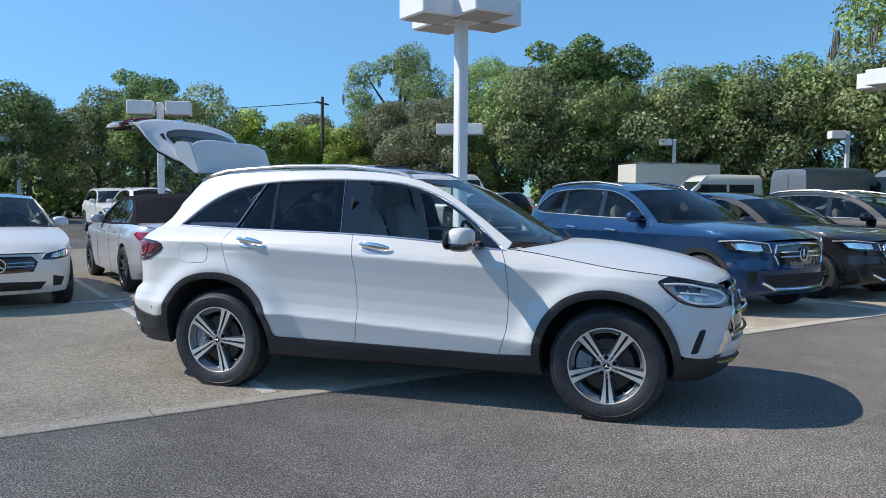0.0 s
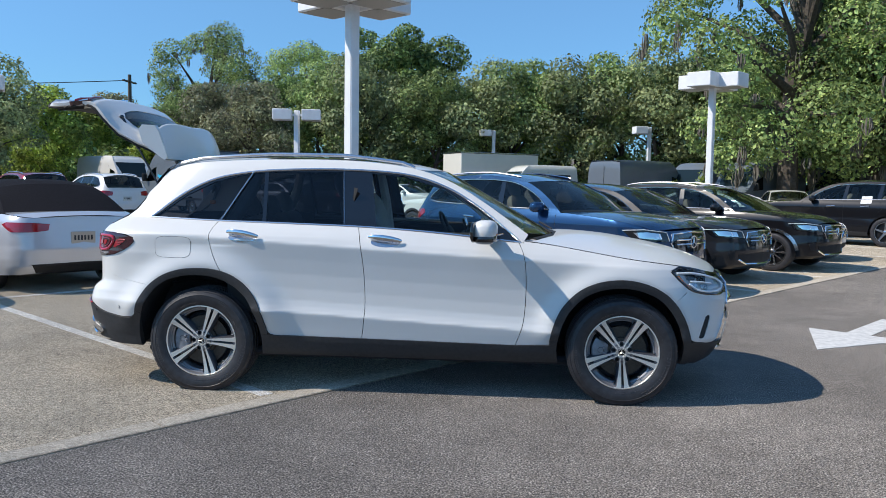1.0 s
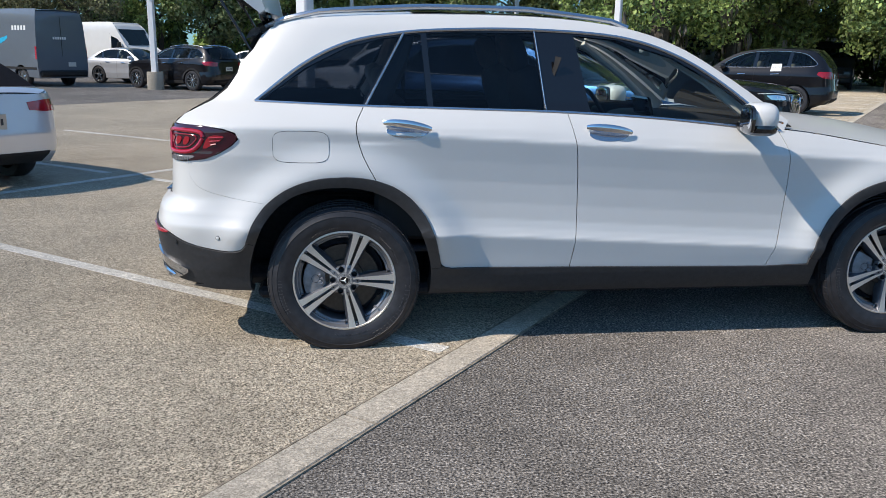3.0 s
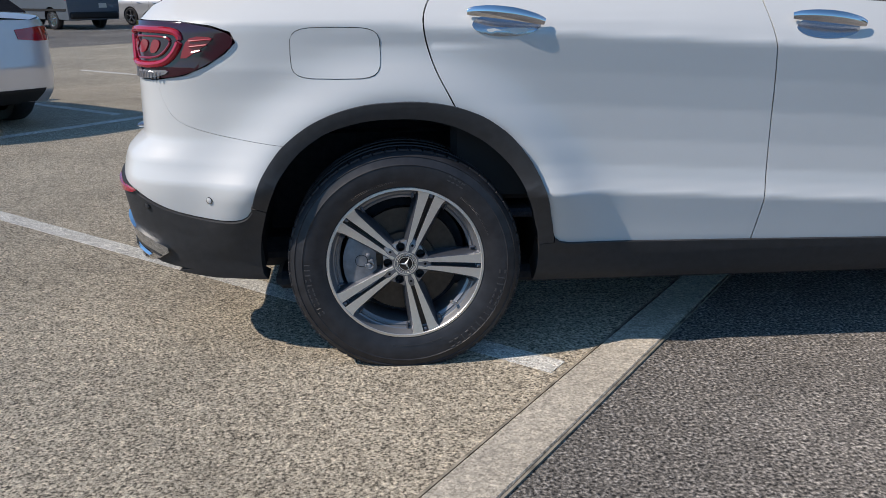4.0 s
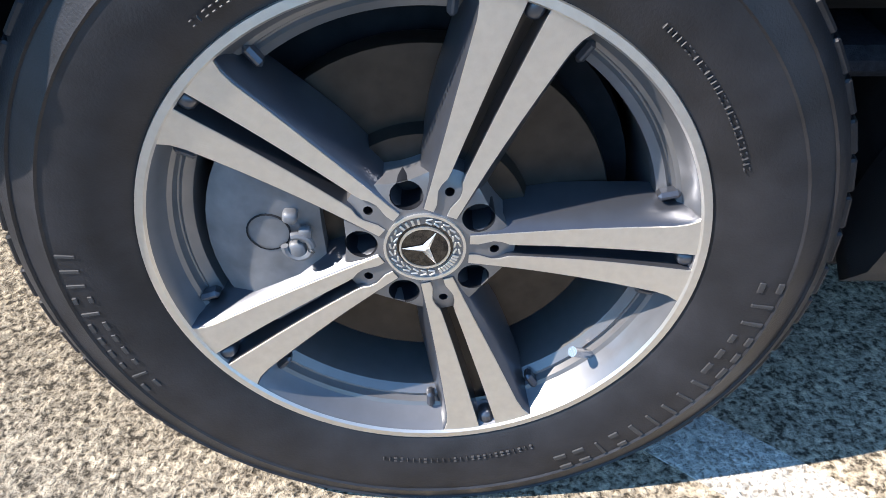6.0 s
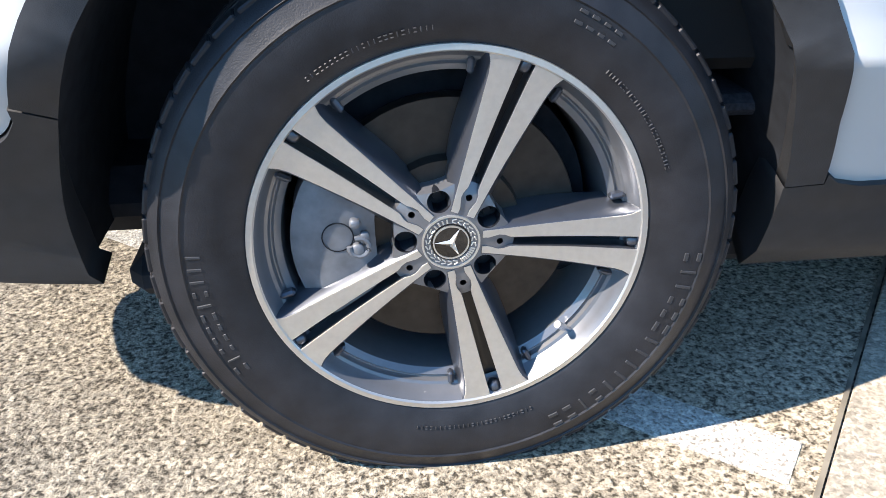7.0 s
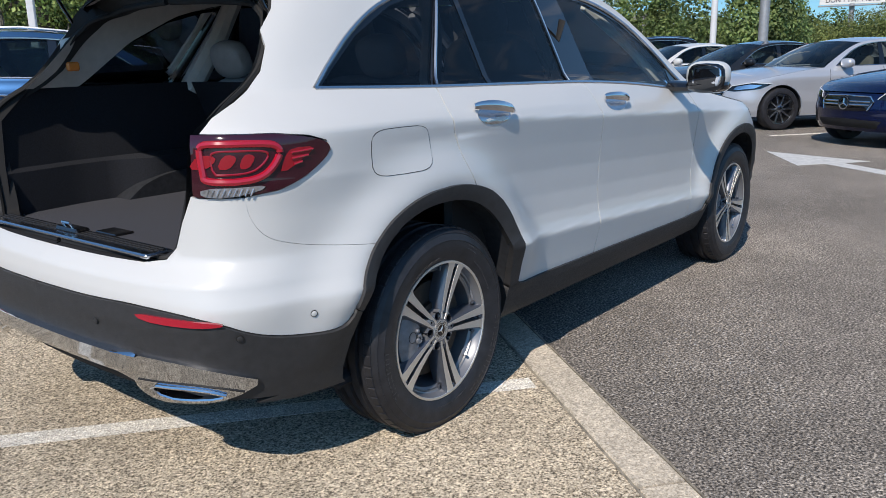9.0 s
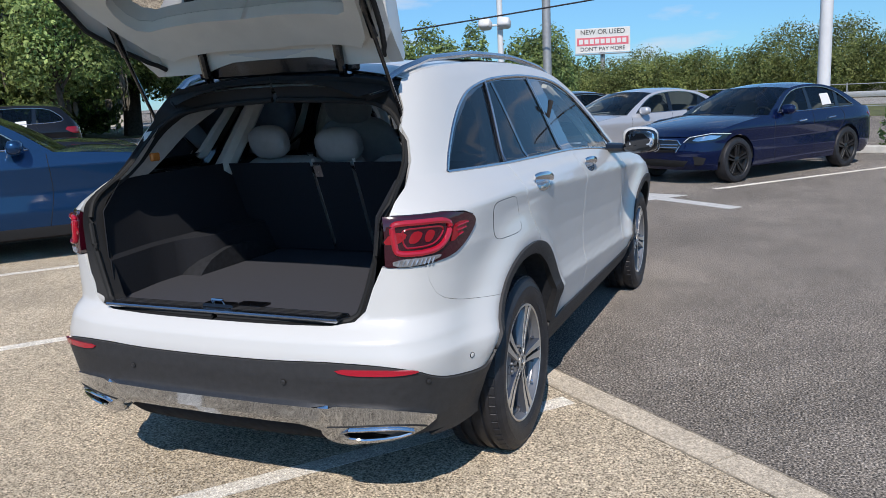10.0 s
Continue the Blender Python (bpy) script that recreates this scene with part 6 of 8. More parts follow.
# ---- other vehicles ----
M["cabin_dark"] = plain("dark_cabin", (0.03, 0.03, 0.032), 0.8)
M["seat_tan"] = plain("pale_seat", (0.30, 0.27, 0.23), 0.6)
M["glass_car"] = glass("tinted_car_glass", (0.26, 0.33, 0.33), 0.0, 1.5)
M["glass_screen_van"] = plain("van_windscreen", (0.012, 0.022, 0.026), 0.05, spec=0.35)
M["glass_screen"] = glass("car_windscreen", (0.45, 0.56, 0.56), 0.0, 1.5)
M["soft_top"] = plain("black_canvas", (0.010, 0.010, 0.013), 0.9, vary=0.2, bump=0.4, bump_scale=800.0, spec=0.1)
M["plate_white"] = plain("plate", (0.6, 0.6, 0.56), 0.4)
M["plate_orange"] = plain("pale_plate", (0.50, 0.42, 0.34), 0.4)
M["bar_dark"] = plain("dark_print", (0.03, 0.03, 0.035), 0.5)
M["bar_white"] = plain("white_print", (0.75, 0.76, 0.76), 0.5)
M["swoosh"] = plain("cyan_print", (0.01, 0.38, 0.62), 0.5)
M["paper"] = plain("white_paper", (0.78, 0.78, 0.76), 0.7)

SEDAN = dict(
    wb=2.84, R=0.335, wy=0.77,
    out=[(-1.02, 0), (-1.01, -0.35), (-0.97, -0.62), (-0.86, -0.78), (-0.6, -0.865), (0, -0.895), (1.4, -0.90), (2.8, -0.89), (3.2, -0.85), (3.45, -0.72), (3.57, -0.5), (3.63, -0.25), (3.65, 0)],
    rear=[(0.2, -0.85), (0.35, -1.0), (0.55, -1.02), (0.72, -1.0), (0.85, -0.985), (1.0, -0.97), (1.1, -0.95)],
    front=[(0.15, 3.52), (0.3, 3.62), (0.5, 3.65), (0.65, 3.62), (0.75, 3.56), (0.9, 3.5)],
    side=[(0.15, 0.93), (0.3, 0.965), (0.45, 0.985), (0.6, 0.98), (0.78, 0.99), (0.84, 0.985), (0.93, 0.955), (0.97, 0.93), (1.0, 0.90), (1.2, 0.80), (1.38, 0.69), (1.45, 0.62)],
    low=0.22, hood=[(3.42, 0.70), (3.2, 0.80), (2.8, 0.88), (2.4, 0.935), (2.05, 0.965)], belt=[(1.5, 0.955), (0.8, 0.965), (0.1, 0.985), (-0.4, 0.995)], boot=[(-0.7, 0.985), (-0.93, 0.955)],
    edge=[(2.08, 0.965), (1.75, 1.155), (1.45, 1.30), (1.15, 1.372), (0.7, 1.395), (0.3, 1.362), (0.0, 1.28), (-0.3, 1.135), (-0.55, 1.0)],
    dlo=[(1.85, 0.985), (1.6, 1.16), (1.38, 1.27), (1.1, 1.335), (0.7, 1.355), (0.36, 1.325), (0.10, 1.24), (-0.16, 1.075), (-0.22, 1.012), (0.5, 1.0), (1.2, 0.985)],
    pillars=[(0.98, 0.94), (0.22, 0.14)],
    tops=dict(
        bonnet=[(2.07, 0.963, 2.22, 0.985), (2.4, 0.937, 2.55, 0.975), (2.8, 0.882, 2.95, 0.92), (3.2, 0.80, 3.35, 0.83), (3.42, 0.705, 3.58, 0.715)],
        windscreen=[(1.30, 1.345, 1.40, 1.375), (1.75, 1.155, 1.86, 1.175), (2.08, 0.968, 2.22, 0.988)],
        roof=[(0.12, 1.315, 0.05, 1.375), (0.5, 1.385, 0.45, 1.430), (0.9, 1.390, 0.95, 1.432), (1.30, 1.348, 1.40, 1.378)],
        rear_window=[(-0.52, 1.012, -0.72, 1.035), (-0.2, 1.19, -0.30, 1.225), (0.12, 1.318, 0.05, 1.378)],
        boot_lid=[(-0.93, 0.957, -1.0, 0.985), (-0.75, 0.985, -0.86, 1.028), (-0.52, 1.01, -0.72, 1.032)],
    ),
    head=[("x", 3.02, 0.735), ("x", 3.2, 0.66), ("f", 0.60, 0.62), ("f", 0.46, 0.63), ("f", 0.52, 0.70), ("x", 3.30, 0.755)],
    grille=[("f", 0.0, 0.48), ("f", 0.36, 0.49), ("f", 0.42, 0.60), ("f", 0.36, 0.66), ("f", 0.0, 0.67)],
    intake=[("f", 0.0, 0.27), ("f", 0.45, 0.27), ("f", 0.52, 0.36), ("f", 0.0, 0.38)],
    side_intake=[("f", 0.60, 0.30), ("x", 3.42, 0.30), ("x", 3.40, 0.40), ("f", 0.60, 0.43)],
    tail=[("r", 0.42, 0.80), ("r", 0.60, 0.78), ("x", -0.80, 0.78), ("x", -0.62, 0.87), ("x", -0.70, 0.90), ("r", 0.62, 0.90), ("r", 0.40, 0.88)],
    seams=[[(0.98, 0.965), (0.98, 0.6), (0.95, 0.25)], [(0.17, 1.0), (0.12, 0.85), (0.28, 0.62)], [(1.98, 0.94), (1.99, 0.6), (1.95, 0.25)]],
    handles=[(0.42, 0.855), (1.22, 0.845)], mirror=(1.72, 1.0),
    low_black=0.0, rails=False,
)
SUV = dict(
    wb=2.83, R=0.36, wy=0.80,
    out=[(-0.90, 0), (-0.89, -0.4), (-0.85, -0.66), (-0.74, -0.82), (-0.5, -0.90), (0, -0.925), (1.4, -0.93), (2.8, -0.92), (3.15, -0.89), (3.42, -0.77), (3.57, -0.52), (3.63, -0.26), (3.65, 0)],
    rear=[(0.2, -0.7), (0.4, -0.9), (0.6, -0.9), (0.8, -0.87), (1.05, -0.84), (1.2, -0.78), (1.4, -0.66), (1.6, -0.52), (1.7, -0.44)],
    front=[(0.15, 3.5), (0.3, 3.62), (0.55, 3.65), (0.8, 3.63), (0.95, 3.58), (1.05, 3.5), (1.3, 3.45)],
    side=[(0.15, 0.93), (0.3, 0.965), (0.5, 0.985), (0.7, 0.965), (0.95, 0.985), (1.02, 0.965), (1.10, 0.925), (1.14, 0.90), (1.3, 0.835), (1.5, 0.745), (1.62, 0.67), (1.7, 0.60)],
    low=0.26, hood=[(3.45, 0.90), (3.2, 0.985), (2.8, 1.04), (2.4, 1.075), (2.1, 1.09)], belt=[(1.5, 1.10), (0.8, 1.11), (0.1, 1.13), (-0.4, 1.145)], boot=[(-0.62, 1.15), (-0.76, 1.155)],
    edge=[(2.12, 1.09), (1.8, 1.315), (1.5, 1.47), (1.2, 1.55), (0.7, 1.595), (0.2, 1.59), (-0.2, 1.56), (-0.42, 1.50), (-0.62, 1.30), (-0.74, 1.155)],
    dlo=[(1.9, 1.13), (1.65, 1.31), (1.42, 1.42), (1.15, 1.50), (0.7, 1.535), (0.2, 1.53), (-0.12, 1.49), (-0.30, 1.40), (-0.42, 1.20), (0.5, 1.155), (1.2, 1.135)],
    pillars=[(1.02, 0.98), (0.20, 0.16)],
    tops=dict(
        bonnet=[(2.11, 1.092, 2.28, 1.105), (2.4, 1.077, 2.55, 1.11), (2.8, 1.043, 2.95, 1.075), (3.2, 0.985, 3.34, 1.02), (3.45, 0.90, 3.58, 0.93)],
        windscreen=[(1.40, 1.50, 1.52, 1.525), (1.8, 1.315, 1.95, 1.31), (2.12, 1.092, 2.28, 1.108)],
        roof=[(-0.44, 1.50, -0.46, 1.585), (-0.2, 1.56, -0.2, 1.618), (0.2, 1.59, 0.2, 1.638), (0.8, 1.592, 0.8, 1.635), (1.40, 1.502, 1.52, 1.528)],
        rear_window=[(-0.74, 1.155, -0.84, 1.16), (-0.60, 1.32, -0.70, 1.36), (-0.44, 1.50, -0.47, 1.582)],
    ),
    head=[("x", 3.10, 0.90), ("x", 3.22, 0.79), ("f", 0.66, 0.76), ("f", 0.50, 0.77), ("f", 0.52, 0.88), ("x", 3.35, 0.915)],
    grille=[("f", 0.0, 0.62), ("f", 0.42, 0.63), ("f", 0.47, 0.75), ("f", 0.42, 0.86), ("f", 0.0, 0.88)],
    intake=[("f", 0.0, 0.36), ("f", 0.55, 0.37), ("f", 0.60, 0.50), ("f", 0.0, 0.52)],
    side_intake=[("f", 0.66, 0.42), ("x", 3.44, 0.42), ("x", 3.42, 0.54), ("f", 0.66, 0.56)],
    tail=[("r", 0.50, 0.90), ("r", 0.68, 0.89), ("x", -0.62, 0.92), ("x", -0.48, 1.0), ("x", -0.52, 1.06), ("r", 0.68, 1.06), ("r", 0.48, 1.03)],
    seams=[[(1.0, 1.11), (1.02, 0.7), (0.98, 0.32)], [(0.18, 1.13), (0.10, 0.95), (0.2, 0.84)], [(2.05, 1.08), (2.07, 0.7), (2.0, 0.32)]],
    handles=[(0.40, 0.99), (1.22, 0.975)], mirror=(1.78, 1.13),
    low_black=0.42, rails=True,
)


def vehicle(kind, paint, name, label, heading, at, wheel="twin", wheel_face="satin", roof=None, rails=None, plate="plate_white", soft=False, arch=None, tail_mat="red_lens", chrome=True, paper=False, scale=(1, 1, 1), privacy=True):
    """A parked car: at is the ground under its rear axle's middle, heading in degrees."""
    k = kind
    sh = Shell(k["out"], k["rear"], k["front"], k["side"], 1.3)
    ob = base(name, label, "car")
    wb, R = k["wb"], k["R"]
    A = R + 0.045

    def two(nm, geo, m, lab="", shadow=True):
        for q in (geo, geo.mirrored()):
            o = part(nm, q, m, ob, lab)
            if not shadow:
                o.visible_shadow = False

    a0 = math.degrees(math.asin((R - k["low"]) / A))
    lowline = [("r", 0.0, k["low"] + 0.08), ("x", -A * math.cos(radians(a0)) - 0.1, k["low"]), *arc(0, R, A, 180 + a0, -a0, 18), *arc(wb, R, A, 180 + a0, -a0, 18), ("f", 0.0, k["low"])]
    crown = [("x", x, z) for x, z in smooth_line(k["hood"] + k["belt"] + k["boot"], 4)]
    zt = crown[-1][2]
    top = [("f", 0.0, crown[0][2] + 0.0)] + crown + [("r", 0.0, zt + 0.02)]
    two("body", sh.panel(lowline + top, rim=0.04, step=0.07, edge=0.05), paint, "painted body side")
    green = [("x", x, z) for x, z in smooth_line(k["edge"], 4)]
    dlo = [("x", x, z) for x, z in smooth_line(k["dlo"] + k["dlo"][:1], 4)[:-1]]
    closing = [("x", x, z) for x, z in smooth_line(k["belt"][::-1] + k["hood"][-1:], 3) if k["edge"][-1][0] < x < k["edge"][0][0]]
    canvas = "soft_top" if soft else paint
    two("cabin_frame", sh.panel(green + closing, [dlo], rim=0.02, step=0.07, edge=0.05), canvas, "roof pillars")
    two("side_window", sh.panel(dlo, off=-0.008, rim=0, step=0.12, edge=0.05), "glass_car", "tinted side glass", False)
    if chrome:
        two("window_trim", sh.bead(dlo, 0.009, 0.002, True, 5), "satin", "bright window trim")
    for xb, xt in k["pillars"]:
        zb = 1.0 if k is SEDAN else 1.145
        zt2 = float(np.interp(xt, [p[1] for p in sorted(dlo, key=lambda q: q[1])], [p[2] for p in sorted(dlo, key=lambda q: q[1])]))
        w = 0.05
        ztop = max(p[2] for p in dlo if abs(p[1] - xt) < 0.25) - 0.01
        two("pillar", sh.panel([("x", xb - w, zb), ("x", xb + w, zb), ("x", xt + w * 0.8, ztop), ("x", xt - w * 0.8, ztop)], off=-0.003, rim=0.01, step=0.1), "gloss_black", "black door pillar")
    for nm, rows in k["tops"].items():
        st = []
        for x, z, xc, zc in rows:
            q = sh.point(sh.at_x(x, z), z)
            st.append((x, -float(q[1]), z, xc, zc))
        glassy = nm in ("windscreen", "rear_window")
        m = ("glass_screen" if nm == "windscreen" else "glass_car") if glassy else (roof or canvas if nm == "roof" else paint)
        if soft and nm == "rear_window":
            m = "soft_top"
        o = part(nm, bonnet(st, 4, 14, 2.5), m, ob, {"windscreen": "raked windscreen", "rear_window": "rear window"}.get(nm, ""))
        if glassy and not soft:
            o.visible_shadow = False
    two("head_lamp", sh.panel(k["head"], off=0.006, rim=0.02, step=0.05), "gloss_black", "head lamp")
    cx = sum(float(sh.to_s(*p)) for p in k["head"]) / len(k["head"])
    cz = sum(p[2] for p in k["head"]) / len(k["head"])
    two("lamp_reflector", sh.panel([("s", float(sh.to_s(*p)) * 0.6 + cx * 0.4, p[2] * 0.6 + cz * 0.4) for p in k["head"]], off=0.010, rim=0.004, step=0.05), "chrome", "bright lamp reflector")
    two("lamp_strip", sh.bead(k["head"][3:] + k["head"][:1], 0.006, 0.010, False), "bar_white")
    two("grille", sh.panel(k["grille"], off=0.006, rim=0.02, step=0.08), "gloss_black", "black radiator grille")
    z0, z1 = k["grille"][0][2], k["grille"][-1][2]
    for t in (0.40, 0.62):
        z = z0 + (z1 - z0) * t
        two("grille_bar", sh.bead([("f", 0.09, z), ("f", 0.38, z)], 0.011, 0.014, False), "chrome", "chrome grille bar")
    two("grille_frame", sh.bead(k["grille"][1:], 0.010, 0.010, False), "chrome" if chrome else "gloss_black")
    em = Geo().lathe([(0.070, 0.0), (0.070, 0.015), (0.085, 0.015), (0.085, 0.0)], 24, (0, 0, 0), "x")
    for i in range(3):
        a = radians(90 + 120 * i)
        em.tube([(0.01, 0, 0), (0.01, 0.078 * math.cos(a), 0.078 * math.sin(a))], [0.012, 0.005], 6)
    zc = (z0 + z1) / 2
    xf = float(sh.point(sh.S[-1], zc)[0])
    part("emblem", em.moved(Matrix.Translation((xf + 0.006, 0, zc))), "chrome", ob, "round bright emblem")
    two("air_intake", sh.panel(k["intake"], off=0.005, rim=0.02, step=0.08), "trim_black", "black lower air intake")
    two("side_intake", sh.panel(k["side_intake"], off=0.005, rim=0.02, step=0.08), "trim_black", "black side intake")
    two("tail_lamp", sh.panel(k["tail"], off=0.006, rim=0.02, step=0.05), tail_mat, "red tail lamp")
    two("rear_bumper_trim", sh.panel([("r", 0.0, k["low"] + 0.06), ("r", 0.55, k["low"] + 0.05), ("r", 0.62, k["low"] + 0.16), ("r", 0.0, k["low"] + 0.17)], off=0.006, rim=0.01, step=0.08), "trim_black", "black rear bumper insert")
    for s in k["seams"]:
        two("door_seam", sh.bead([("x", x, z) for x, z in smooth_line(s, 4)], 0.0035, -0.0005, False, 5), "seal")
    for x, z in k["handles"]:
        two("door_handle", sh.bead([("x", x, z), ("x", x + 0.20, z - 0.012)], 0.013, 0.022, False, 8), "chrome" if chrome else paint, "door handle")
    mx, mz = k["mirror"]
    my = -float(sh.point(sh.at_x(mx, mz), mz)[1])
    mg = Geo().blob((mx, -my - 0.11, mz + 0.03), (0.16, 0.22, 0.15), 2.7, 14, 8, Matrix.Rotation(radians(-12), 3, "Z")).tube([(mx + 0.03, -my + 0.04, mz - 0.01), (mx, -my - 0.08, mz)], 0.025, 6)
    two("door_mirror", mg, paint, "door mirror")
    if k["low_black"]:
        two("sill_cladding", sh.panel([("x", 0.40, k["low"]), ("x", wb - 0.40, k["low"]), ("x", wb - 0.42, 0.36), ("x", 0.42, 0.36)], off=0.012, rim=0.03, step=0.1), "trim_black", "black sill")
        for cx2 in (0, wb):
            two("arch_trim", sh.panel(arc(cx2, R, A + 0.045, 8, 172, 20) + arc(cx2, R, A - 0.012, 172, 8, 20), off=0.012, rim=0.05, step=0.1), arch or "trim_black", "wheel arch trim")
        two("skid_strip", sh.bead([("f", 0.0, 0.33), ("f", 0.45, 0.34), ("f", 0.60, 0.42)], 0.018, 0.012, False), "chrome", "chrome bumper strip")
    if k["rails"] if rails is None else rails:
        pts = []
        for x in np.linspace(-0.30, 1.25, 12):
            z = float(np.interp(x, [p[0] for p in k["edge"][::-1]], [p[1] for p in k["edge"][::-1]]))
            q = sh.point(sh.at_x(x, z), z)
            pts.append((x, float(q[1]) + 0.04, z + 0.035 + 0.012 * math.sin(math.pi * (x + 0.3) / 1.55)))
        two("roof_rail", Geo().tube(pts, 0.015, 6), "satin", "satin roof rail")
    xr = float(sh.point(0.0, 0.80)[0])
    pl = part("number_plate", Geo().box((xr - 0.012, 0, 0.70 if k is SEDAN else 0.80), (0.012, 0.31, 0.155), 0.004), plate, ob, "rear plate with plain bars")
    bars = Geo()
    for i in range(6):
        bars.box((xr - 0.020, -0.105 + 0.042 * i, 0.70 if k is SEDAN else 0.80), (0.003, 0.024, 0.062), 0.001)
    part("plate_bars", bars, "bar_dark", pl)
    # cabin
    z_s = 0.55 if k is SEDAN else 0.72
    for y in (-0.37, 0.37):
        t = Matrix.Rotation(radians(-20), 3, "Y")
        part("front_seat", Geo().blob((1.05, y, z_s + 0.30), (0.16, 0.48, 0.62), 3.2, 12, 8, t).blob((1.3, y, z_s), (0.5, 0.5, 0.16), 3.2, 12, 8).blob((0.92, y, z_s + 0.66), (0.10, 0.26, 0.18), 2.8, 12, 8, t), "seat_tan", ob, "pale front seat")
    part("rear_bench", Geo().blob((0.22, 0, z_s + 0.28), (0.16, 1.2, 0.55), 4.0, 16, 8, Matrix.Rotation(radians(-20), 3, "Y")), "seat_tan", ob, "pale rear bench")
    part("dashboard", Geo().blob((1.95, 0, z_s + 0.28), (0.5, 1.35, 0.22), 4.0, 16, 8), "trim_black", ob)
    part("steering_wheel", Geo().lathe([(0.18 + 0.015 * math.cos(a), 0.015 * math.sin(a)) for a in [2 * math.pi * i / 6 for i in range(7)]], 20, (1.58, 0.37, z_s + 0.33), "x"), "trim_black", ob)
    part("cabin_floor", Geo().box((1.2, 0, 0.42), (2.9, 1.45, 0.04), 0.01).box((1.3, 0, 0.25), (3.6, 1.3, 0.10), 0.03), "cabin_dark", ob)
    part("door_trim", Geo().box((1.0, -0.80, z_s + 0.08), (2.3, 0.03, 0.5), 0.01), "cabin_dark", ob)
    part("door_trim", Geo().box((1.0, 0.80, z_s + 0.08), (2.3, 0.03, 0.5), 0.01), "cabin_dark", ob)
    for cx2 in (0, wb):
        w = Geo()
        rows = [[(cx2 + (A - 0.004) * math.cos(radians(a)), y, R + (A - 0.004) * math.sin(radians(a))) for a in range(0, 181, 12)] for y in (-k["wy"] - 0.085, -0.5)]
        w.grid(rows)
        two("wheel_well", w, "under", "dark wheel well")
        for sgn in (-1, 1):
            o = street_wheel(ob, R, wheel, wheel_face)
            o.matrix_basis = pose(cx2, sgn * k["wy"], R, 0, 0, 0 if sgn < 0 else 180)
    if paper:
        p0, n0 = Vector(sh.point(sh.at_x(0.45, 1.16), 1.16, 0.004)), None
        g = sh.panel([("x", 0.36, 1.06), ("x", 0.62, 1.05), ("x", 0.60, 1.23), ("x", 0.36, 1.24)], off=0.002, rim=0.002, step=0.1).mirrored()
        part("window_sticker", g, "paper", ob, "white price sheet on the window")
    ob.matrix_basis = Matrix.Translation(at) @ Matrix.Rotation(radians(heading), 4, "Z") @ Matrix.Diagonal((*scale, 1))
    return ob


def nose(front, heading, length, out):
    """The rear axle's place for a car whose nose stands at front."""
    h = radians(heading)
    return (front[0] - math.cos(h) * length * out, front[1] - math.sin(h) * length * out, 0)


H = math.degrees(math.atan2(N.y, N.x))
def bay(d, n, z=0.0):
    v = lot(d, n)
    return (v.x, v.y, z)


# row along the strip, noses to the lane
vehicle(SUV, "teal", "blue_suv", "metallic blue compact SUV parked nose out in its bay", H - 180, bay(6.42, 2.98), "twin", rails=True)
vehicle(SUV, "graphite", "graphite_crossover", "dark graphite crossover with a low roof, parked in its bay", H - 180, bay(8.97, 3.15), "twin", "satin", rails=False, arch="graphite", scale=(1.02, 1.02, 0.92))
vehicle(SUV, "black", "black_compact_suv", "black compact SUV with bright roof rails and front strip", H - 180, bay(11.75, 2.86), "multi", rails=True, arch="satin", scale=(1.0, 1.0, 0.95))
vehicle(SEDAN, "white", "white_saloon", "white saloon car parked nose out between dark cars", H - 180, bay(14.15, 3.5), "star")
vehicle(SEDAN, "cream", "cream_saloon", "pale old saloon far off by the clipped bush", H - 60, (13.2, 26.6, 0), "star")
v = Vector((12.4, 16.0, 0))
vehicle(SUV, "black", "black_suv", "black SUV seen from behind, with red lamps", H, v, "star", "satin", rails=False, arch="black", scale=(1.03, 1.02, 1.06), paper=True)
vehicle(SUV, "white", "white_suv", "white SUV parked in the second row behind the blue SUV", H, bay(12.3, 6.9), "multi", rails=True)
# second row
vehicle(SEDAN, "silver", "silver_convertible", "silver convertible with a black canvas top", H, bay(0.78, 5.92), "multi", "alloy_dark", soft=True, plate="plate_orange", chrome=False)
vehicle(SEDAN, "white", "white_coupe_saloon", "white saloon with a black grille, parked nose out", H - 180, bay(-1.8, 7.92), "multi", "alloy_dark", roof="gloss_black", chrome=False)
# beyond the aisle
vehicle(SUV, "white", "white_suv", "white SUV parked beyond the second row", H, bay(8.95, 21.9), "twin", rails=True)
vehicle(SUV, "red", "red_suv", "dark red SUV parked beyond the convertible", H, bay(6.45, 21.9), "twin", rails=True)
vehicle(SUV, "white", "white_suv", "white SUV parked beside the red SUV", H, bay(3.9, 21.9), "star", rails=True)
vehicle(SUV, "white", "white_suv", "white SUV facing the bays at the lot's far side", H - 178, bay(3.5, 26.9), "star", rails=True)
vehicle(SEDAN, "silver", "silver_saloon", "silver saloon facing the second row", H - 180, bay(-0.5, 23.6), "star")
vehicle(SEDAN, "graphite", "dark_saloon", "dark saloon at the lot's far side", H - 180, bay(0.6, 38.0), "star")
vehicle(SUV, "black", "black_estate", "black estate car with bright rails by the delivery van", H, (-4.4, 25.8, 0), "multi", rails=True, scale=(1.04, 1, 0.95))
vehicle(SEDAN, "silver", "silver_hatchback", "silver saloon behind the delivery van", H - 170, (-9.2, 31.6, 0), "star")
vehicle(SEDAN, "white", "white_saloon_far", "white saloon behind the black estate car", H - 170, (-4.2, 36.0, 0), "star")
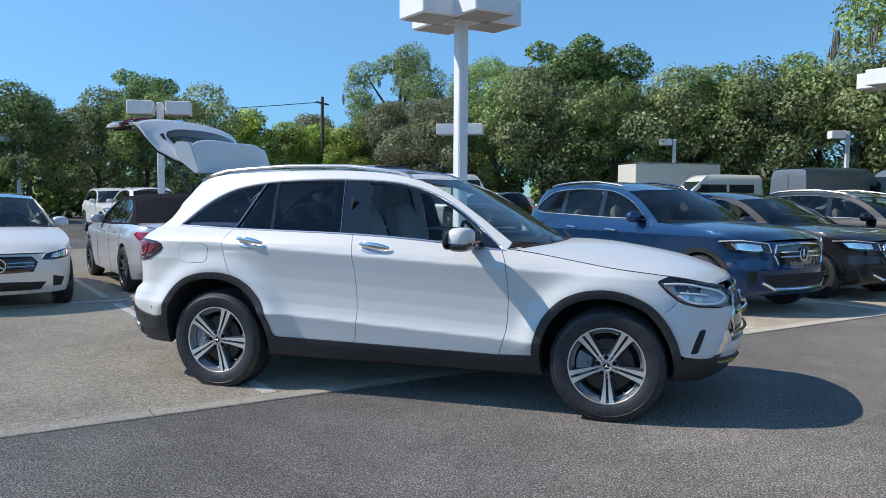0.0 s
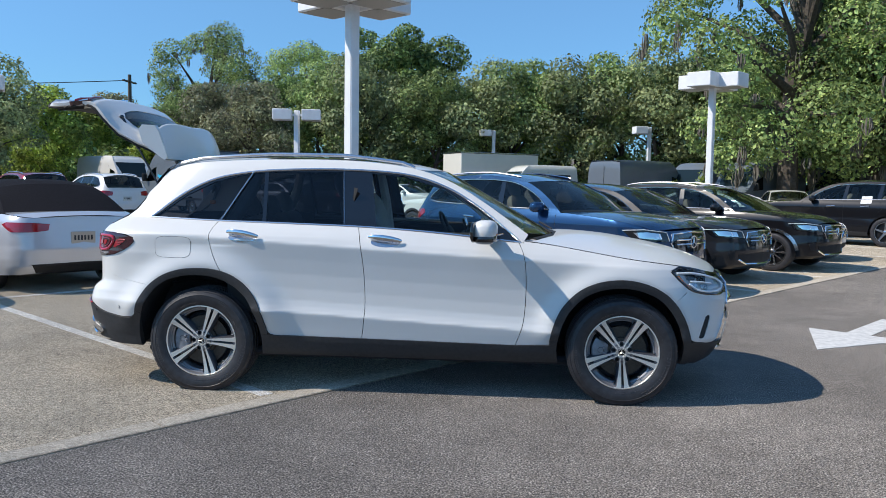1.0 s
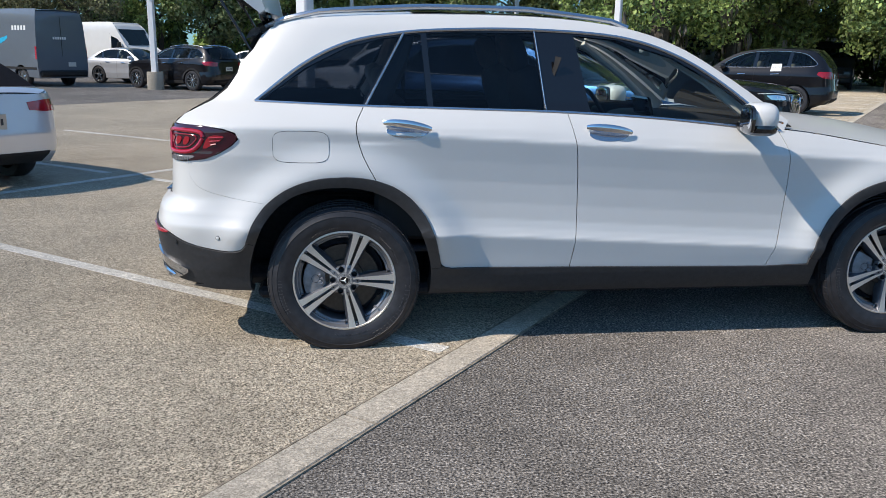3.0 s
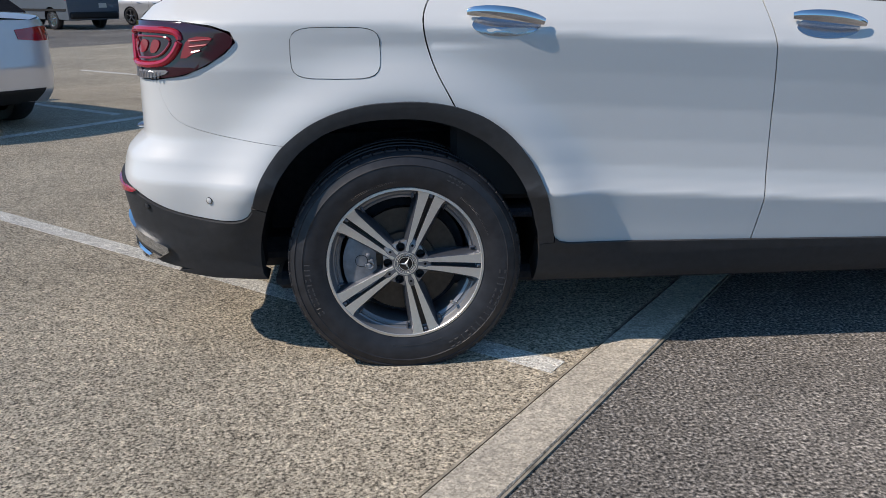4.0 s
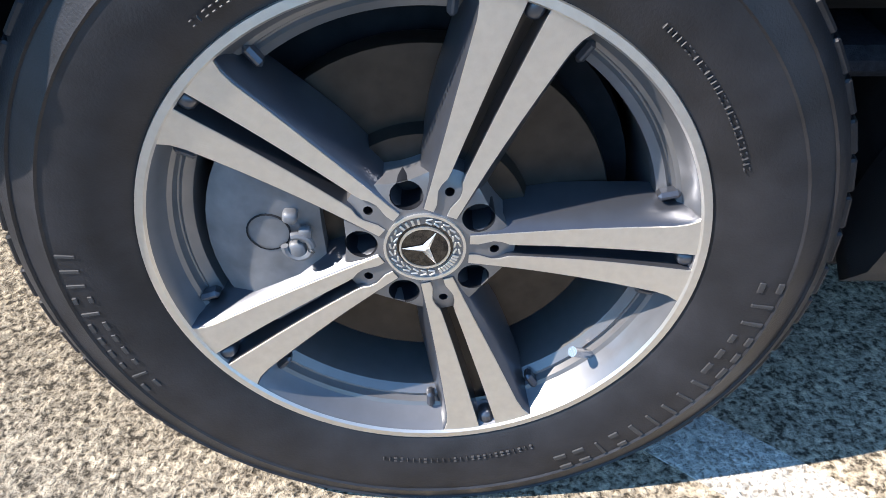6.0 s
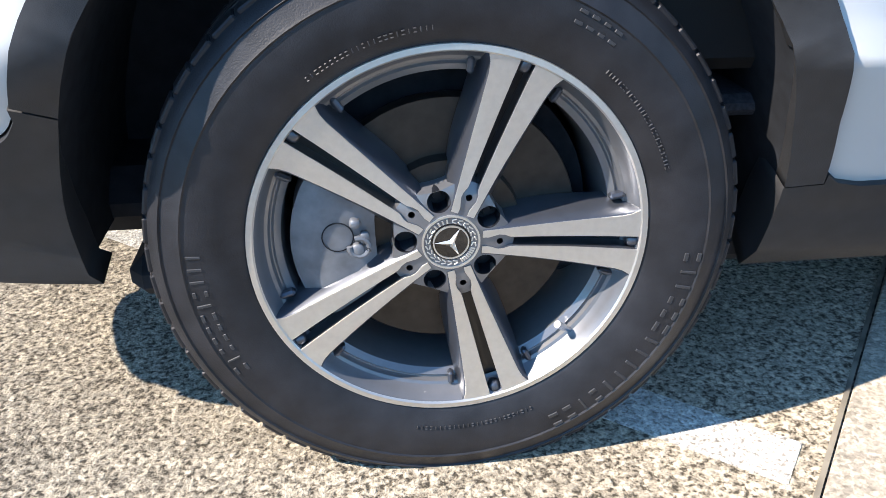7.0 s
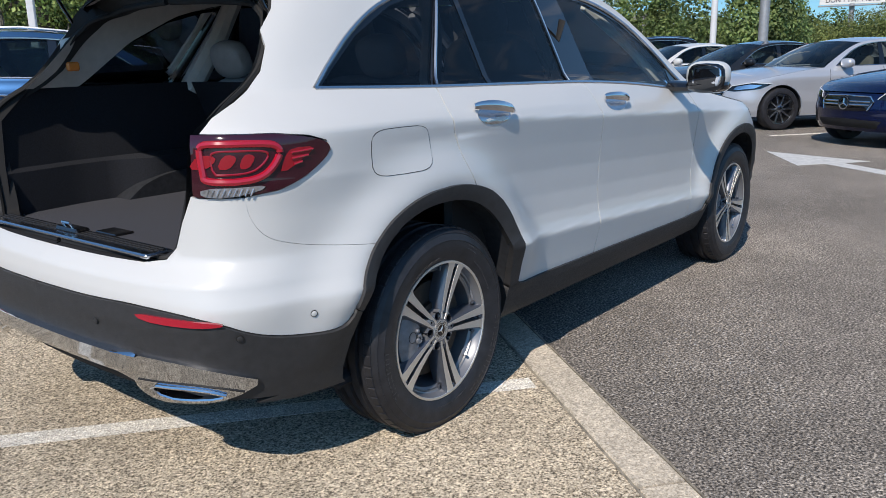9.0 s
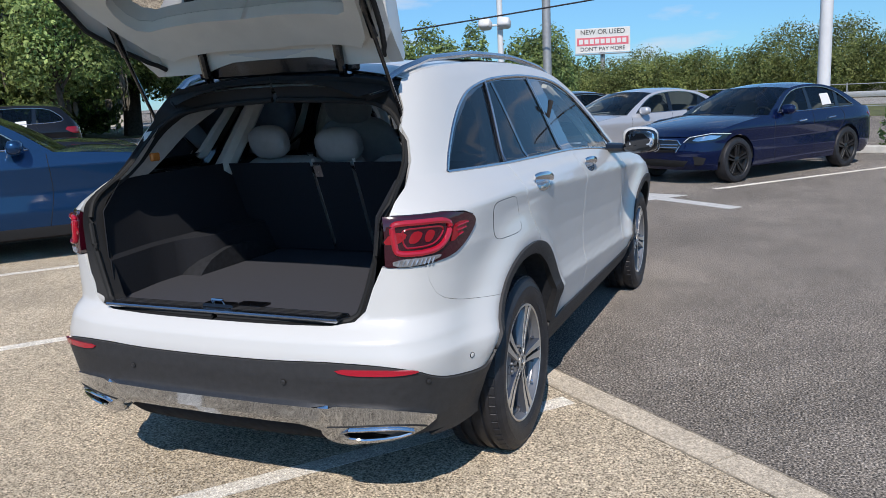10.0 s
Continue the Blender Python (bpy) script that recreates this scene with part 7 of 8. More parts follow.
# across the lane
F = Vector((9.80, -0.93, 0))
ax = F - N * 2.84 + D * 0.80
vehicle(SEDAN, "blue", "blue_saloon", "deep blue saloon with dark wheels and a paper on its window", H + 5, (ax.x, ax.y, 0), "twin", "alloy_dark", paper=True)
ax2 = ax + D * 2.85 + N * 0.1
vehicle(SEDAN, "silver", "silver_saloon", "silver saloon with bright multi-spoke wheels", H, (ax2.x, ax2.y, 0), "multi")
ax3 = ax + D * 5.7
vehicle(SEDAN, "graphite", "grey_saloon", "dark grey saloon with a paper on its window", H, (ax3.x, ax3.y, 0), "star")
ax4 = ax + D * 8.5
vehicle(SEDAN, "white", "white_saloon", "white saloon across the lane", H, (ax4.x, ax4.y, 0), "star")
ax5 = ax + D * 11.2
vehicle(SUV, "black", "black_suv", "black SUV across the lane", H, (ax5.x, ax5.y, 0), "star")
ax6 = ax + D * 14.0
vehicle(SEDAN, "white", "white_saloon", "white saloon at the end of the row", H, (ax6.x, ax6.y, 0), "star")


def van(paint, name, label, heading, at, length=6.0, height=2.72, width=2.0, nose_glass=True, print_=False, windows=False, roof_pod=False):
    """A tall delivery van: origin under the rear left corner's middle, front towards +x."""
    ob = base(name, label, "van")
    hw = width / 2
    L = length
    prof = [(0.03, 0.32), (0.0, 0.55), (0.02, 1.4), (0.06, height - 0.22), (0.16, height - 0.05), (0.40, height), (L - 2.35, height + 0.02), (L - 1.85, height - 0.08), (L - 1.55, height - 0.33), (L - 0.80, 1.52), (L - 0.18, 1.18), (L - 0.03, 0.98), (L, 0.65), (L - 0.05, 0.32)]
    line = smooth_line(prof, 4)

    def half_w(z):
        return hw * float(np.interp(z, [0.3, 0.6, 1.1, 1.5, height - 0.3, height - 0.08, height + 0.05], [0.96, 1.0, 1.0, 0.985, 0.925, 0.86, 0.74]))

    # skin across: roof, front and rear
    skin, rows = Geo(), []
    for x, z in line:
        w = half_w(z)
        nx = min(1.0, max(0.0, (L - x) / 0.5)) if z < 1.3 else 1.0
        w *= 0.86 + 0.14 * nx**0.5
        rows.append([(x - (0.10 * abs(u) ** 3 if x > L - 0.9 and z < 1.6 else 0), w * u, z - (0.04 * abs(u) ** 4 if z > height - 0.3 else 0)) for u in np.linspace(-1, 1, 11)])
    skin.grid(rows, flip=False)
    part("body", skin, paint, ob, "van roof, nose and rear skin")
    for sgn in (-1, 1):
        side = Geo()
        poly = [(x, z) for x, z in line]
        arches = []
        R = 0.35
        ax_ = (1.05, L - 0.98)
        low_edge = []
        for cx in ax_[::-1]:
            low_edge += [(cx + (R + 0.07) * math.cos(radians(a)), R + (R + 0.07) * math.sin(radians(a))) for a in range(0, 181, 15)]
        loop = poly + low_edge
        vs, fs = triangulated(loop, [], 0.2)
        pts = []
        for x, z in vs:
            w = half_w(z)
            nx = min(1.0, max(0.0, (L - x) / 0.5)) if z < 1.3 else 1.0
            w *= 0.86 + 0.14 * nx**0.5
            pts.append((x, sgn * w, z))
        side.add(pts, [f if sgn < 0 else f[::-1] for f in fs.tolist()])
        part("side_panel", side, paint, ob, "van side panel")

        def onside(nm, quad, m, off, lab=""):
            g = Geo()
            o = [(x, sgn * (half_w(z) + off), z) for x, z in quad]
            i = [(x, sgn * (half_w(z) - 0.02), z) for x, z in quad]
            n = len(quad)
            f = [tuple(range(n))] + [(k, n + k, n + (k + 1) % n, (k + 1) % n) for k in range(n)]
            g.add(o + i, f if sgn < 0 else [q[::-1] for q in f])
            return part(nm, g, m, ob, lab, smooth=False)

        onside("cab_window", [(L - 1.95, 1.42), (L - 1.05, 1.36), (L - 1.42, 1.86), (L - 1.95, 2.02)], "glass_dark", 0.004, "dark cab door window")
        if windows:
            for x0, x1 in ((0.5, 1.9), (2.05, 3.5)):
                onside("side_window", [(x0, 1.35), (x1, 1.35), (x1, 2.05), (x0, 2.05)], "glass_dark", 0.004, "dark side window")
        for x in (L - 2.10, L - 0.98 - 0.02, 1.9):
            onside("door_seam", [(x, 0.55), (x + 0.012, 0.55), (x + 0.012, 2.2 if x < L - 1.5 else 1.35), (x, 2.2 if x < L - 1.5 else 1.35)], "seal", 0.003)
        onside("rub_strip", [(0.1, 0.62), (L - 1.5, 0.62), (L - 1.5, 0.70), (0.1, 0.70)], "trim_black", 0.012, "black rub strip")
        onside("head_lamp", [(L - 0.62, 0.88), (L - 0.25, 0.80), (L - 0.22, 0.98), (L - 0.52, 1.15)], "lens", 0.01, "head lamp")
        onside("tail_lamp", [(0.01, 0.98), (0.10, 0.98), (0.10, 1.42), (0.02, 1.42)], "red_bright", 0.012, "tall red tail lamp")
        part("door_mirror", Geo().box((L - 1.15, sgn * (hw + 0.13), 1.55), (0.12, 0.22, 0.34), 0.04).tube([(L - 1.12, sgn * (hw - 0.05), 1.45), (L - 1.14, sgn * (hw + 0.05), 1.5)], 0.03, 6), "trim_black", ob, "black door mirror")
        for cx in ax_:
            w = street_wheel(ob, R, "steel", "satin")
            w.matrix_basis = pose(cx, sgn * (hw - 0.16), R, 0, 0, 0 if sgn < 0 else 180)
            wl = Geo().grid([[(cx + (R + 0.065) * math.cos(radians(a)), sgn * y, R + (R + 0.065) * math.sin(radians(a))) for a in range(0, 181, 15)] for y in (hw - 0.03, 0.45)])
            part("wheel_well", wl, "under", ob)
        if print_ and sgn > 0:
            sw = []
            for i in range(15):
                t = i / 14
                sw.append((1.75 + 2.15 * (1 - t), 1.66 - 0.16 * math.sin(math.pi * t) ** 0.8 + 0.10 * t))
            for i in range(14):
                th = 0.07 + 0.10 * math.sin(math.pi * (i + 0.5) / 14)
                (xa, za), (xb, zb) = sw[i], sw[i + 1]
                onside("side_print", [(xb, zb - th), (xa, za - th), (xa, za + th * 0.5), (xb, zb + th * 0.5)], "swoosh", 0.004, "cyan curved print")
            for i in range(5):
                onside("side_print", [(1.45 - 0.18 * i - 0.11, 1.98), (1.45 - 0.18 * i, 1.98), (1.45 - 0.18 * i, 2.14), (1.45 - 0.18 * i - 0.11, 2.14)], "bar_white", 0.004, "white letter bars")
    ws = Geo()
    rows = []
    for t in np.linspace(0, 1, 6):
        x, z = L - 0.84 - 0.70 * t, 1.56 + 0.80 * t * (height - 0.36 - 1.56) / 0.80
        rows.append([(x + 0.022 - 0.10 * abs(u) ** 3 * (1 - t), half_w(z) * 0.91 * u, z + 0.012) for u in np.linspace(-1, 1, 9)])
    part("windscreen", ws.grid(rows, flip=True), "glass_screen_van", ob, "large raked windscreen")
    part("grille", Geo().box((L - 0.03, 0, 0.86), (0.08, 1.0, 0.22), 0.03).box((L - 0.02, 0, 0.48), (0.10, 1.7, 0.24), 0.05), "trim_black", ob, "black grille and bumper")
    part("rear_bumper", Geo().box((0.0, 0, 0.48), (0.16, width * 0.94, 0.22), 0.05), "trim_black", ob, "black rear bumper")
    part("rear_door_seam", Geo().box((0.015, 0, 1.5), (0.012, 0.014, 1.9), 0.003), "seal", ob)
    part("rear_plate", Geo().box((-0.005, -0.35, 0.80), (0.012, 0.31, 0.155), 0.004), "plate_white", ob)
    if print_:
        for i in range(6):
            part("rear_print", Geo().box((0.012, 0.30 - 0.09 * i, 1.72), (0.02, 0.06, 0.09), 0.002), "bar_white", ob)
    if roof_pod:
        part("roof_unit", Geo().box((L * 0.45, 0, height + 0.10), (0.9, 1.0, 0.22), 0.08), "bar_white", ob, "white roof unit")
    part("chassis", Geo().box((L / 2, 0, 0.36), (L * 0.9, 1.5, 0.12), 0.03), "under", ob)
    ob.matrix_basis = Matrix.Translation(at) @ Matrix.Rotation(radians(heading), 4, "Z")
    return ob


rr = Vector((0.629, 0.777, 0))
c0 = Vector((-10.4, 26.2, 0)) + rr * 1.0
van("van_grey", "delivery_van", "grey delivery van with cyan curved print on its side", H, c0, 6.0, print_=True)
van("white", "white_van", "white high-roof van beyond the delivery van", H - 178, (-22.4, 40.0, 0), 6.0)
van("white", "white_van", "white high-roof van with a black windscreen", H - 178, (-14.2, 44.0, 0), 6.0)
van("cream", "cream_minibus", "cream minibus with dark side windows", 208, (5.6, 40.2, 0), 5.0, 2.55, windows=True)
van("van_grey", "grey_van", "grey delivery van parked askew before the trees", 45, (6.7, 33.0, 0), 6.2)
van("van_grey", "grey_van", "grey delivery van in a row by the trees", -137, (14.55, 38.6, 0), 6.0)
van("van_grey", "grey_van", "grey delivery van in a row by the trees", -137, (16.5, 36.6, 0), 6.0)
van("van_grey", "grey_van", "grey delivery van facing the lane", -122, (21.0, 40.0, 0), 6.0)
van("graphite", "dark_van", "dark high-roof van with a white roof unit", -122, (27.4, 38.0, 0), 6.0, 2.35, roof_pod=True)
# box truck
bt = base("box_truck", "cream box truck parked before the trees", "truck")
part("box", Geo().box((0, 0, 2.15), (5.2, 2.4, 2.3), 0.03), "cream", bt, "cream cargo box")
part("box_rail", Geo().box((0, 0, 3.28), (5.24, 2.44, 0.08), 0.01).box((0, 0, 1.02), (5.24, 2.44, 0.10), 0.01), "satin", bt)
part("cab", Geo().blob((3.9, 0, 1.45), (2.0, 2.1, 1.9), 5.0, 20, 12), "cream", bt, "cream cab")
for x in (-1.8, 3.9):
    for y in (-0.95, 0.95):
        w = street_wheel(bt, 0.42, "steel")
        w.matrix_basis = pose(x, y, 0.42, 0, 0, 0 if y < 0 else 180)
bt.matrix_basis = pose(1.1, 42.6, 0, 0, 0, 30)

# ---- lamp posts ----
M["post_white"] = plain("white_post_paint", (0.74, 0.75, 0.76), 0.45, vary=0.05, scale=5.0)
M["post_grey"] = plain("galvanised_steel", (0.42, 0.43, 0.44), 0.5, 0.5, vary=0.1, scale=8.0)
M["lamp_pane"] = plain("lamp_pane", (0.25, 0.25, 0.24), 0.3)


def lamp_post(at, height, arms, turn, width=0.18, head=(0.74, 0.74, 0.42), label="white square lamp post with box-shaped heads"):
    ob = base("street_lamp", label, "lamp post", "car park lamps")
    part("foot", Geo().lathe([(0.0, 0.62), (0.26, 0.62), (0.28, 0.58), (0.28, 0.0)], 24, axis="z"), "concrete", ob, "concrete foot")
    part("pole", Geo().box((0, 0, height / 2 + 0.3), (width, width, height), 0.02, Matrix.Rotation(radians(turn), 3, "Z")), "post_white", ob, "white square pole")
    for a in arms:
        t = Matrix.Rotation(radians(turn + a), 3, "Z")
        off = head[0] / 2 + 0.20
        h = part("lamp_head", Geo().box(t @ Vector((off, 0, 0)) + Vector((0, 0, height + 0.12)), head, 0.02, t), "post_white", ob, "white box-shaped lamp head")
        part("lamp_pane", Geo().box(t @ Vector((off, 0, 0)) + Vector((0, 0, height + 0.12 - head[2] / 2)), (head[0] - 0.1, head[1] - 0.1, 0.012), 0.003, t), "lamp_pane", h)
        part("arm", Geo().box(t @ Vector((0.14, 0, 0)) + Vector((0, 0, height + 0.12)), (0.28, 0.10, 0.10), 0.01, t), "post_white", ob)
    ob.location = at
    return ob


T = math.degrees(math.atan2(D.y, D.x))
lamp_post((-0.40, 6.55, 0), 4.28, (0, 90, 180, 270), T)
lamp_post((8.2, 18.85, 0), 4.52, (0, 90, 180, 270), T)
lamp_post((-6.3, 25.6, 0), 3.98, (20, 200), T - 60, 0.2)
lamp_post((-13.0, 15.4, 0), 3.98, (0, 180), T - 20, 0.2)
lamp_post((-28.5, 24.85, 0), 3.98, (0, 180), T - 20, 0.2)
lamp_post((1.15, 48.3, 0), 4.78, (180,), T - 40, 0.22)
lamp_post((21.2, 37.9, 0), 4.78, (180,), T - 40, 0.22)
lamp_post((10.4, 42.4, 0), 4.66, (180,), T - 40, 0.2)
lamp_post((-15.55, 49.3, 0), 4.85, (180,), T - 40, 0.22)


def plain_pole(at, height, r0, r1, material, label, name="utility_pole"):
    ob = base(name, label, "pole")
    part("shaft", Geo().lathe([(r0, 0.0), (r1, height), (0.0, height)], 16, axis="z"), material, ob)
    ob.location = at
    return ob


q = plain_pole((15.6, -2.55, 0), 9.5, 0.13, 0.11, "post_white", "tall white lamp pole behind the blue saloon", "lamp_pole")
q = plain_pole((30.4, 9.45, 0), 11.0, 0.13, 0.11, "post_white", "tall white pole with two floodlights", "floodlight_pole")
for k in (-1, 1):
    part("floodlight", Geo().blob((-0.25, 0.42 * k + 0.15, 4.35), (0.5, 0.55, 0.40), 4.0, 14, 8, Matrix.Rotation(radians(25), 3, "Y")).box((-0.1, 0.2 * k, 4.3), (0.12, 0.4, 0.08), 0.02), "post_white", q, "white floodlight")
plain_pole((27.5, 6.62, 0), 12.0, 0.17, 0.15, "post_grey", "tall grey steel pole")
M["wood_pole"] = plain("weathered_pole", (0.10, 0.085, 0.07), 0.9, vary=0.3, scale=12.0)
for at, hgt in (((-25.0, 50.3, 0), 8.9), ((110, 30, 0), 10.0)):
    q = plain_pole(at, hgt, 0.16, 0.12, "wood_pole", "weathered wooden utility pole")
    part("crossarm", Geo().box((0, 0, hgt - 0.5), (0.14, 2.0, 0.12), 0.02), "wood_pole", q)
for a, b, sag in (((26.0, 24.0, 3.3), (26.0, -9.0, 5.8), 0.25), ((-25.0, 50.3, 8.5), (-78, 34, 8.0), 1.0)):
    a, b = Vector(a), Vector(b)
    w = Geo().tube([a.lerp(b, i / 16) - Vector((0, 0, sag * 4 * (i / 16) * (1 - i / 16))) for i in range(17)], 0.03, 5)
    thing("overhead_cable", w, "bar_dark", "black overhead cable between poles", "cable", "overhead cables")

# ---- billboard ----
M["bill_white"] = plain("billboard_white", (0.72, 0.72, 0.70), 0.6)
M["bill_pink"] = plain("billboard_red", (0.72, 0.16, 0.20), 0.6)
bb = base("billboard", "white and pink roadside billboard on a steel post", "billboard")
e0, dr = Vector((-3.11, -1.88, 1.47)), Vector((0.9775, 0.2038, 0.0560))
cpos = e0 + dr * 104
fw = Vector((-dr.x, -dr.y, 0)).normalized()
tb = Matrix.Rotation(math.atan2(fw.y, fw.x), 3, "Z")
part("panel", Geo().box((0, 0, 0), (0.3, 6.6, 2.95), 0.04, tb), "bill_white", bb, "white panel")
part("band", Geo().box(tb @ Vector((0.17, 0, -0.10)), (0.02, 6.2, 0.95), 0.005, tb), "bill_pink", bb, "pink band")
part("walkway", Geo().box(tb @ Vector((0.3, 0, -1.62)), (0.9, 6.8, 0.12), 0.02, tb), "post_grey", bb)
part("post", Geo().lathe([(0.28, -cpos.z), (0.28, -1.4)], 16, (0, 0, 0), "z"), "post_grey", bb, "steel post")


def lettered(text, size, loc, material, parent):
    c = bpy.data.curves.new("lettering", "FONT")
    c.body, c.size, c.extrude, c.align_x, c.align_y = text, size, 0.01, "CENTER", "CENTER"
    tmp = bpy.data.objects.new("lettering", c)
    scene.collection.objects.link(tmp)
    me = bpy.data.meshes.new_from_object(tmp.evaluated_get(bpy.context.evaluated_depsgraph_get()))
    bpy.data.objects.remove(tmp)
    me.materials.clear()
    me.materials.append(M[material])
    ob = new("lettering", me)
    ob.parent = parent
    ob.matrix_basis = loc
    return ob


face = tb.to_4x4() @ Matrix.Rotation(radians(90), 4, "Z") @ Matrix.Rotation(radians(90), 4, "X")
for text, z, size, mt in (("NEW OR USED", 1.0, 0.80, "bar_dark"), ("DON'T PAY MORE", -1.02, 0.66, "bar_dark")):
    lettered(text, size, Matrix.Translation(tb @ Vector((0.19, 0, z))) @ face, mt, bb)
for i in range(9):
    part("print_bar", Geo().box(tb @ Vector((0.19, -2.6 + 0.65 * i, -0.10)), (0.02, 0.48, 0.55), 0.005, tb), "bill_white", bb)
bb.location = cpos

# ---- trees ----
def leaf_material(name, dark, light, yellow):
    m, nt, b = shader(name)
    ge = nt.nodes.new("ShaderNodeNewGeometry")
    ramp = nt.nodes.new("ShaderNodeValToRGB")
    e = ramp.color_ramp.elements
    e[0].color, e[1].color = (*dark, 1), (*yellow, 1)
    k = e.new(0.55)
    k.color = (*light, 1)
    nt.links.new(ge.outputs["Random Per Island"], ramp.inputs[0])
    co = nt.nodes.new("ShaderNodeTexCoord")
    # noise lightens and darkens whole clumps; the crown's shaded gaps are put into colour
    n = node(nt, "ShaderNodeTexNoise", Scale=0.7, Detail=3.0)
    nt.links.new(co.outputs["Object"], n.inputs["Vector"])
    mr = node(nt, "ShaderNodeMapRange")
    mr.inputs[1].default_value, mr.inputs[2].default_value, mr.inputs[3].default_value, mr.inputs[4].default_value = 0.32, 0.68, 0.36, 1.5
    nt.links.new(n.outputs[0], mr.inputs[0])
    oi = nt.nodes.new("ShaderNodeObjectInfo")
    mo = node(nt, "ShaderNodeMapRange")
    mo.inputs[3].default_value, mo.inputs[4].default_value = 0.75, 1.25
    nt.links.new(oi.outputs["Random"], mo.inputs[0])
    mm = nt.nodes.new("ShaderNodeMath")
    mm.operation = "MULTIPLY"
    nt.links.new(mr.outputs[0], mm.inputs[0])
    nt.links.new(mo.outputs[0], mm.inputs[1])
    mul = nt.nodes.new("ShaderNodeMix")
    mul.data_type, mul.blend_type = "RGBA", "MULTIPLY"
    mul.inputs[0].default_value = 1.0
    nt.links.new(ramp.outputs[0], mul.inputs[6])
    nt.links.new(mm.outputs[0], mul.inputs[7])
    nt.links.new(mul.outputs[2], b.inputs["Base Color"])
    b.inputs["Roughness"].default_value = 0.55
    b.inputs["Specular IOR Level"].default_value = 0.3
    tr = nt.nodes.new("ShaderNodeBsdfTranslucent")
    nt.links.new(mul.outputs[2], tr.inputs["Color"])
    mx = nt.nodes.new("ShaderNodeMixShader")
    mx.inputs[0].default_value = 0.35
    nt.links.new(b.outputs[0], mx.inputs[1])
    nt.links.new(tr.outputs[0], mx.inputs[2])
    nt.links.new(mx.outputs[0], nt.nodes["Material Output"].inputs[0])
    return m


M["leaf"] = leaf_material("green_leaves", (0.115, 0.165, 0.065), (0.236, 0.330, 0.117), (0.378, 0.465, 0.169))
M["leaf_oak"] = leaf_material("oak_leaves", (0.10, 0.155, 0.055), (0.31, 0.43, 0.145), (0.50, 0.60, 0.21))
M["leaf_olive"] = leaf_material("olive_leaves", (0.149, 0.188, 0.091), (0.297, 0.360, 0.169), (0.419, 0.465, 0.221))
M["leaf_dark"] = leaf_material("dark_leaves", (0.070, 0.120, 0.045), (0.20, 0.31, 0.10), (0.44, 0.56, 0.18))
M["leaf_yellow"] = leaf_material("yellow_green_leaves", (0.135, 0.195, 0.039), (0.297, 0.390, 0.072), (0.486, 0.540, 0.117))
M["leaf_brown"] = leaf_material("brownish_leaves", (0.149, 0.147, 0.091), (0.297, 0.300, 0.182), (0.351, 0.390, 0.208))
M["leaf_bank"] = leaf_material("bank_leaves", (0.075, 0.105, 0.032), (0.165, 0.205, 0.065), (0.27, 0.29, 0.10))
M["bark"] = plain("tree_bark", (0.075, 0.062, 0.050), 0.9, vary=0.4, scale=9.0, bump=0.8, bump_scale=40.0)
M["moss"] = plain("hanging_moss", (0.15, 0.135, 0.11), 0.95, vary=0.3, scale=5.0)


def crown_geo(rnd, blobs, count, size):
    """Leaf clumps spread over the skin and body of several rounded masses."""
    rng = np.random.default_rng(rnd.randrange(10**6))
    vol = np.array([b[3] * b[4] * b[5] for b in blobs]) ** 0.75
    pick = rng.choice(len(blobs), count, p=vol / vol.sum())
    b = np.array(blobs)[pick]
    d = rng.normal(size=(count, 3))
    d /= np.linalg.norm(d, axis=1, keepdims=True)
    r = rng.uniform(0.45, 1.0, count) ** 0.5 * rng.uniform(0.85, 1.12, count)
    c = b[:, :3] + d * b[:, 3:6] * r[:, None]
    nrm = d + rng.normal(size=(count, 3)) * 0.55 + np.array([0, 0, 0.25])
    nrm /= np.linalg.norm(nrm, axis=1, keepdims=True)
    ref = rng.normal(size=(count, 3))
    u = np.cross(nrm, ref)
    u /= np.linalg.norm(u, axis=1, keepdims=True)
    v = np.cross(nrm, u)
    s = size * rng.uniform(0.55, 1.3, count)[:, None]
    w = s * rng.uniform(0.45, 0.8, count)[:, None]
    bend = nrm * s * 0.25
    pts = np.stack([c - u * s, c - v * w + bend, c + u * s, c + v * w + bend * 0.5], 1)
    g = Geo()
    g.v = [tuple(p) for p in pts.reshape(-1, 3).tolist()]
    g.f = [f for i in range(count) for f in ((4 * i, 4 * i + 1, 4 * i + 2), (4 * i, 4 * i + 2, 4 * i + 3))]
    return g


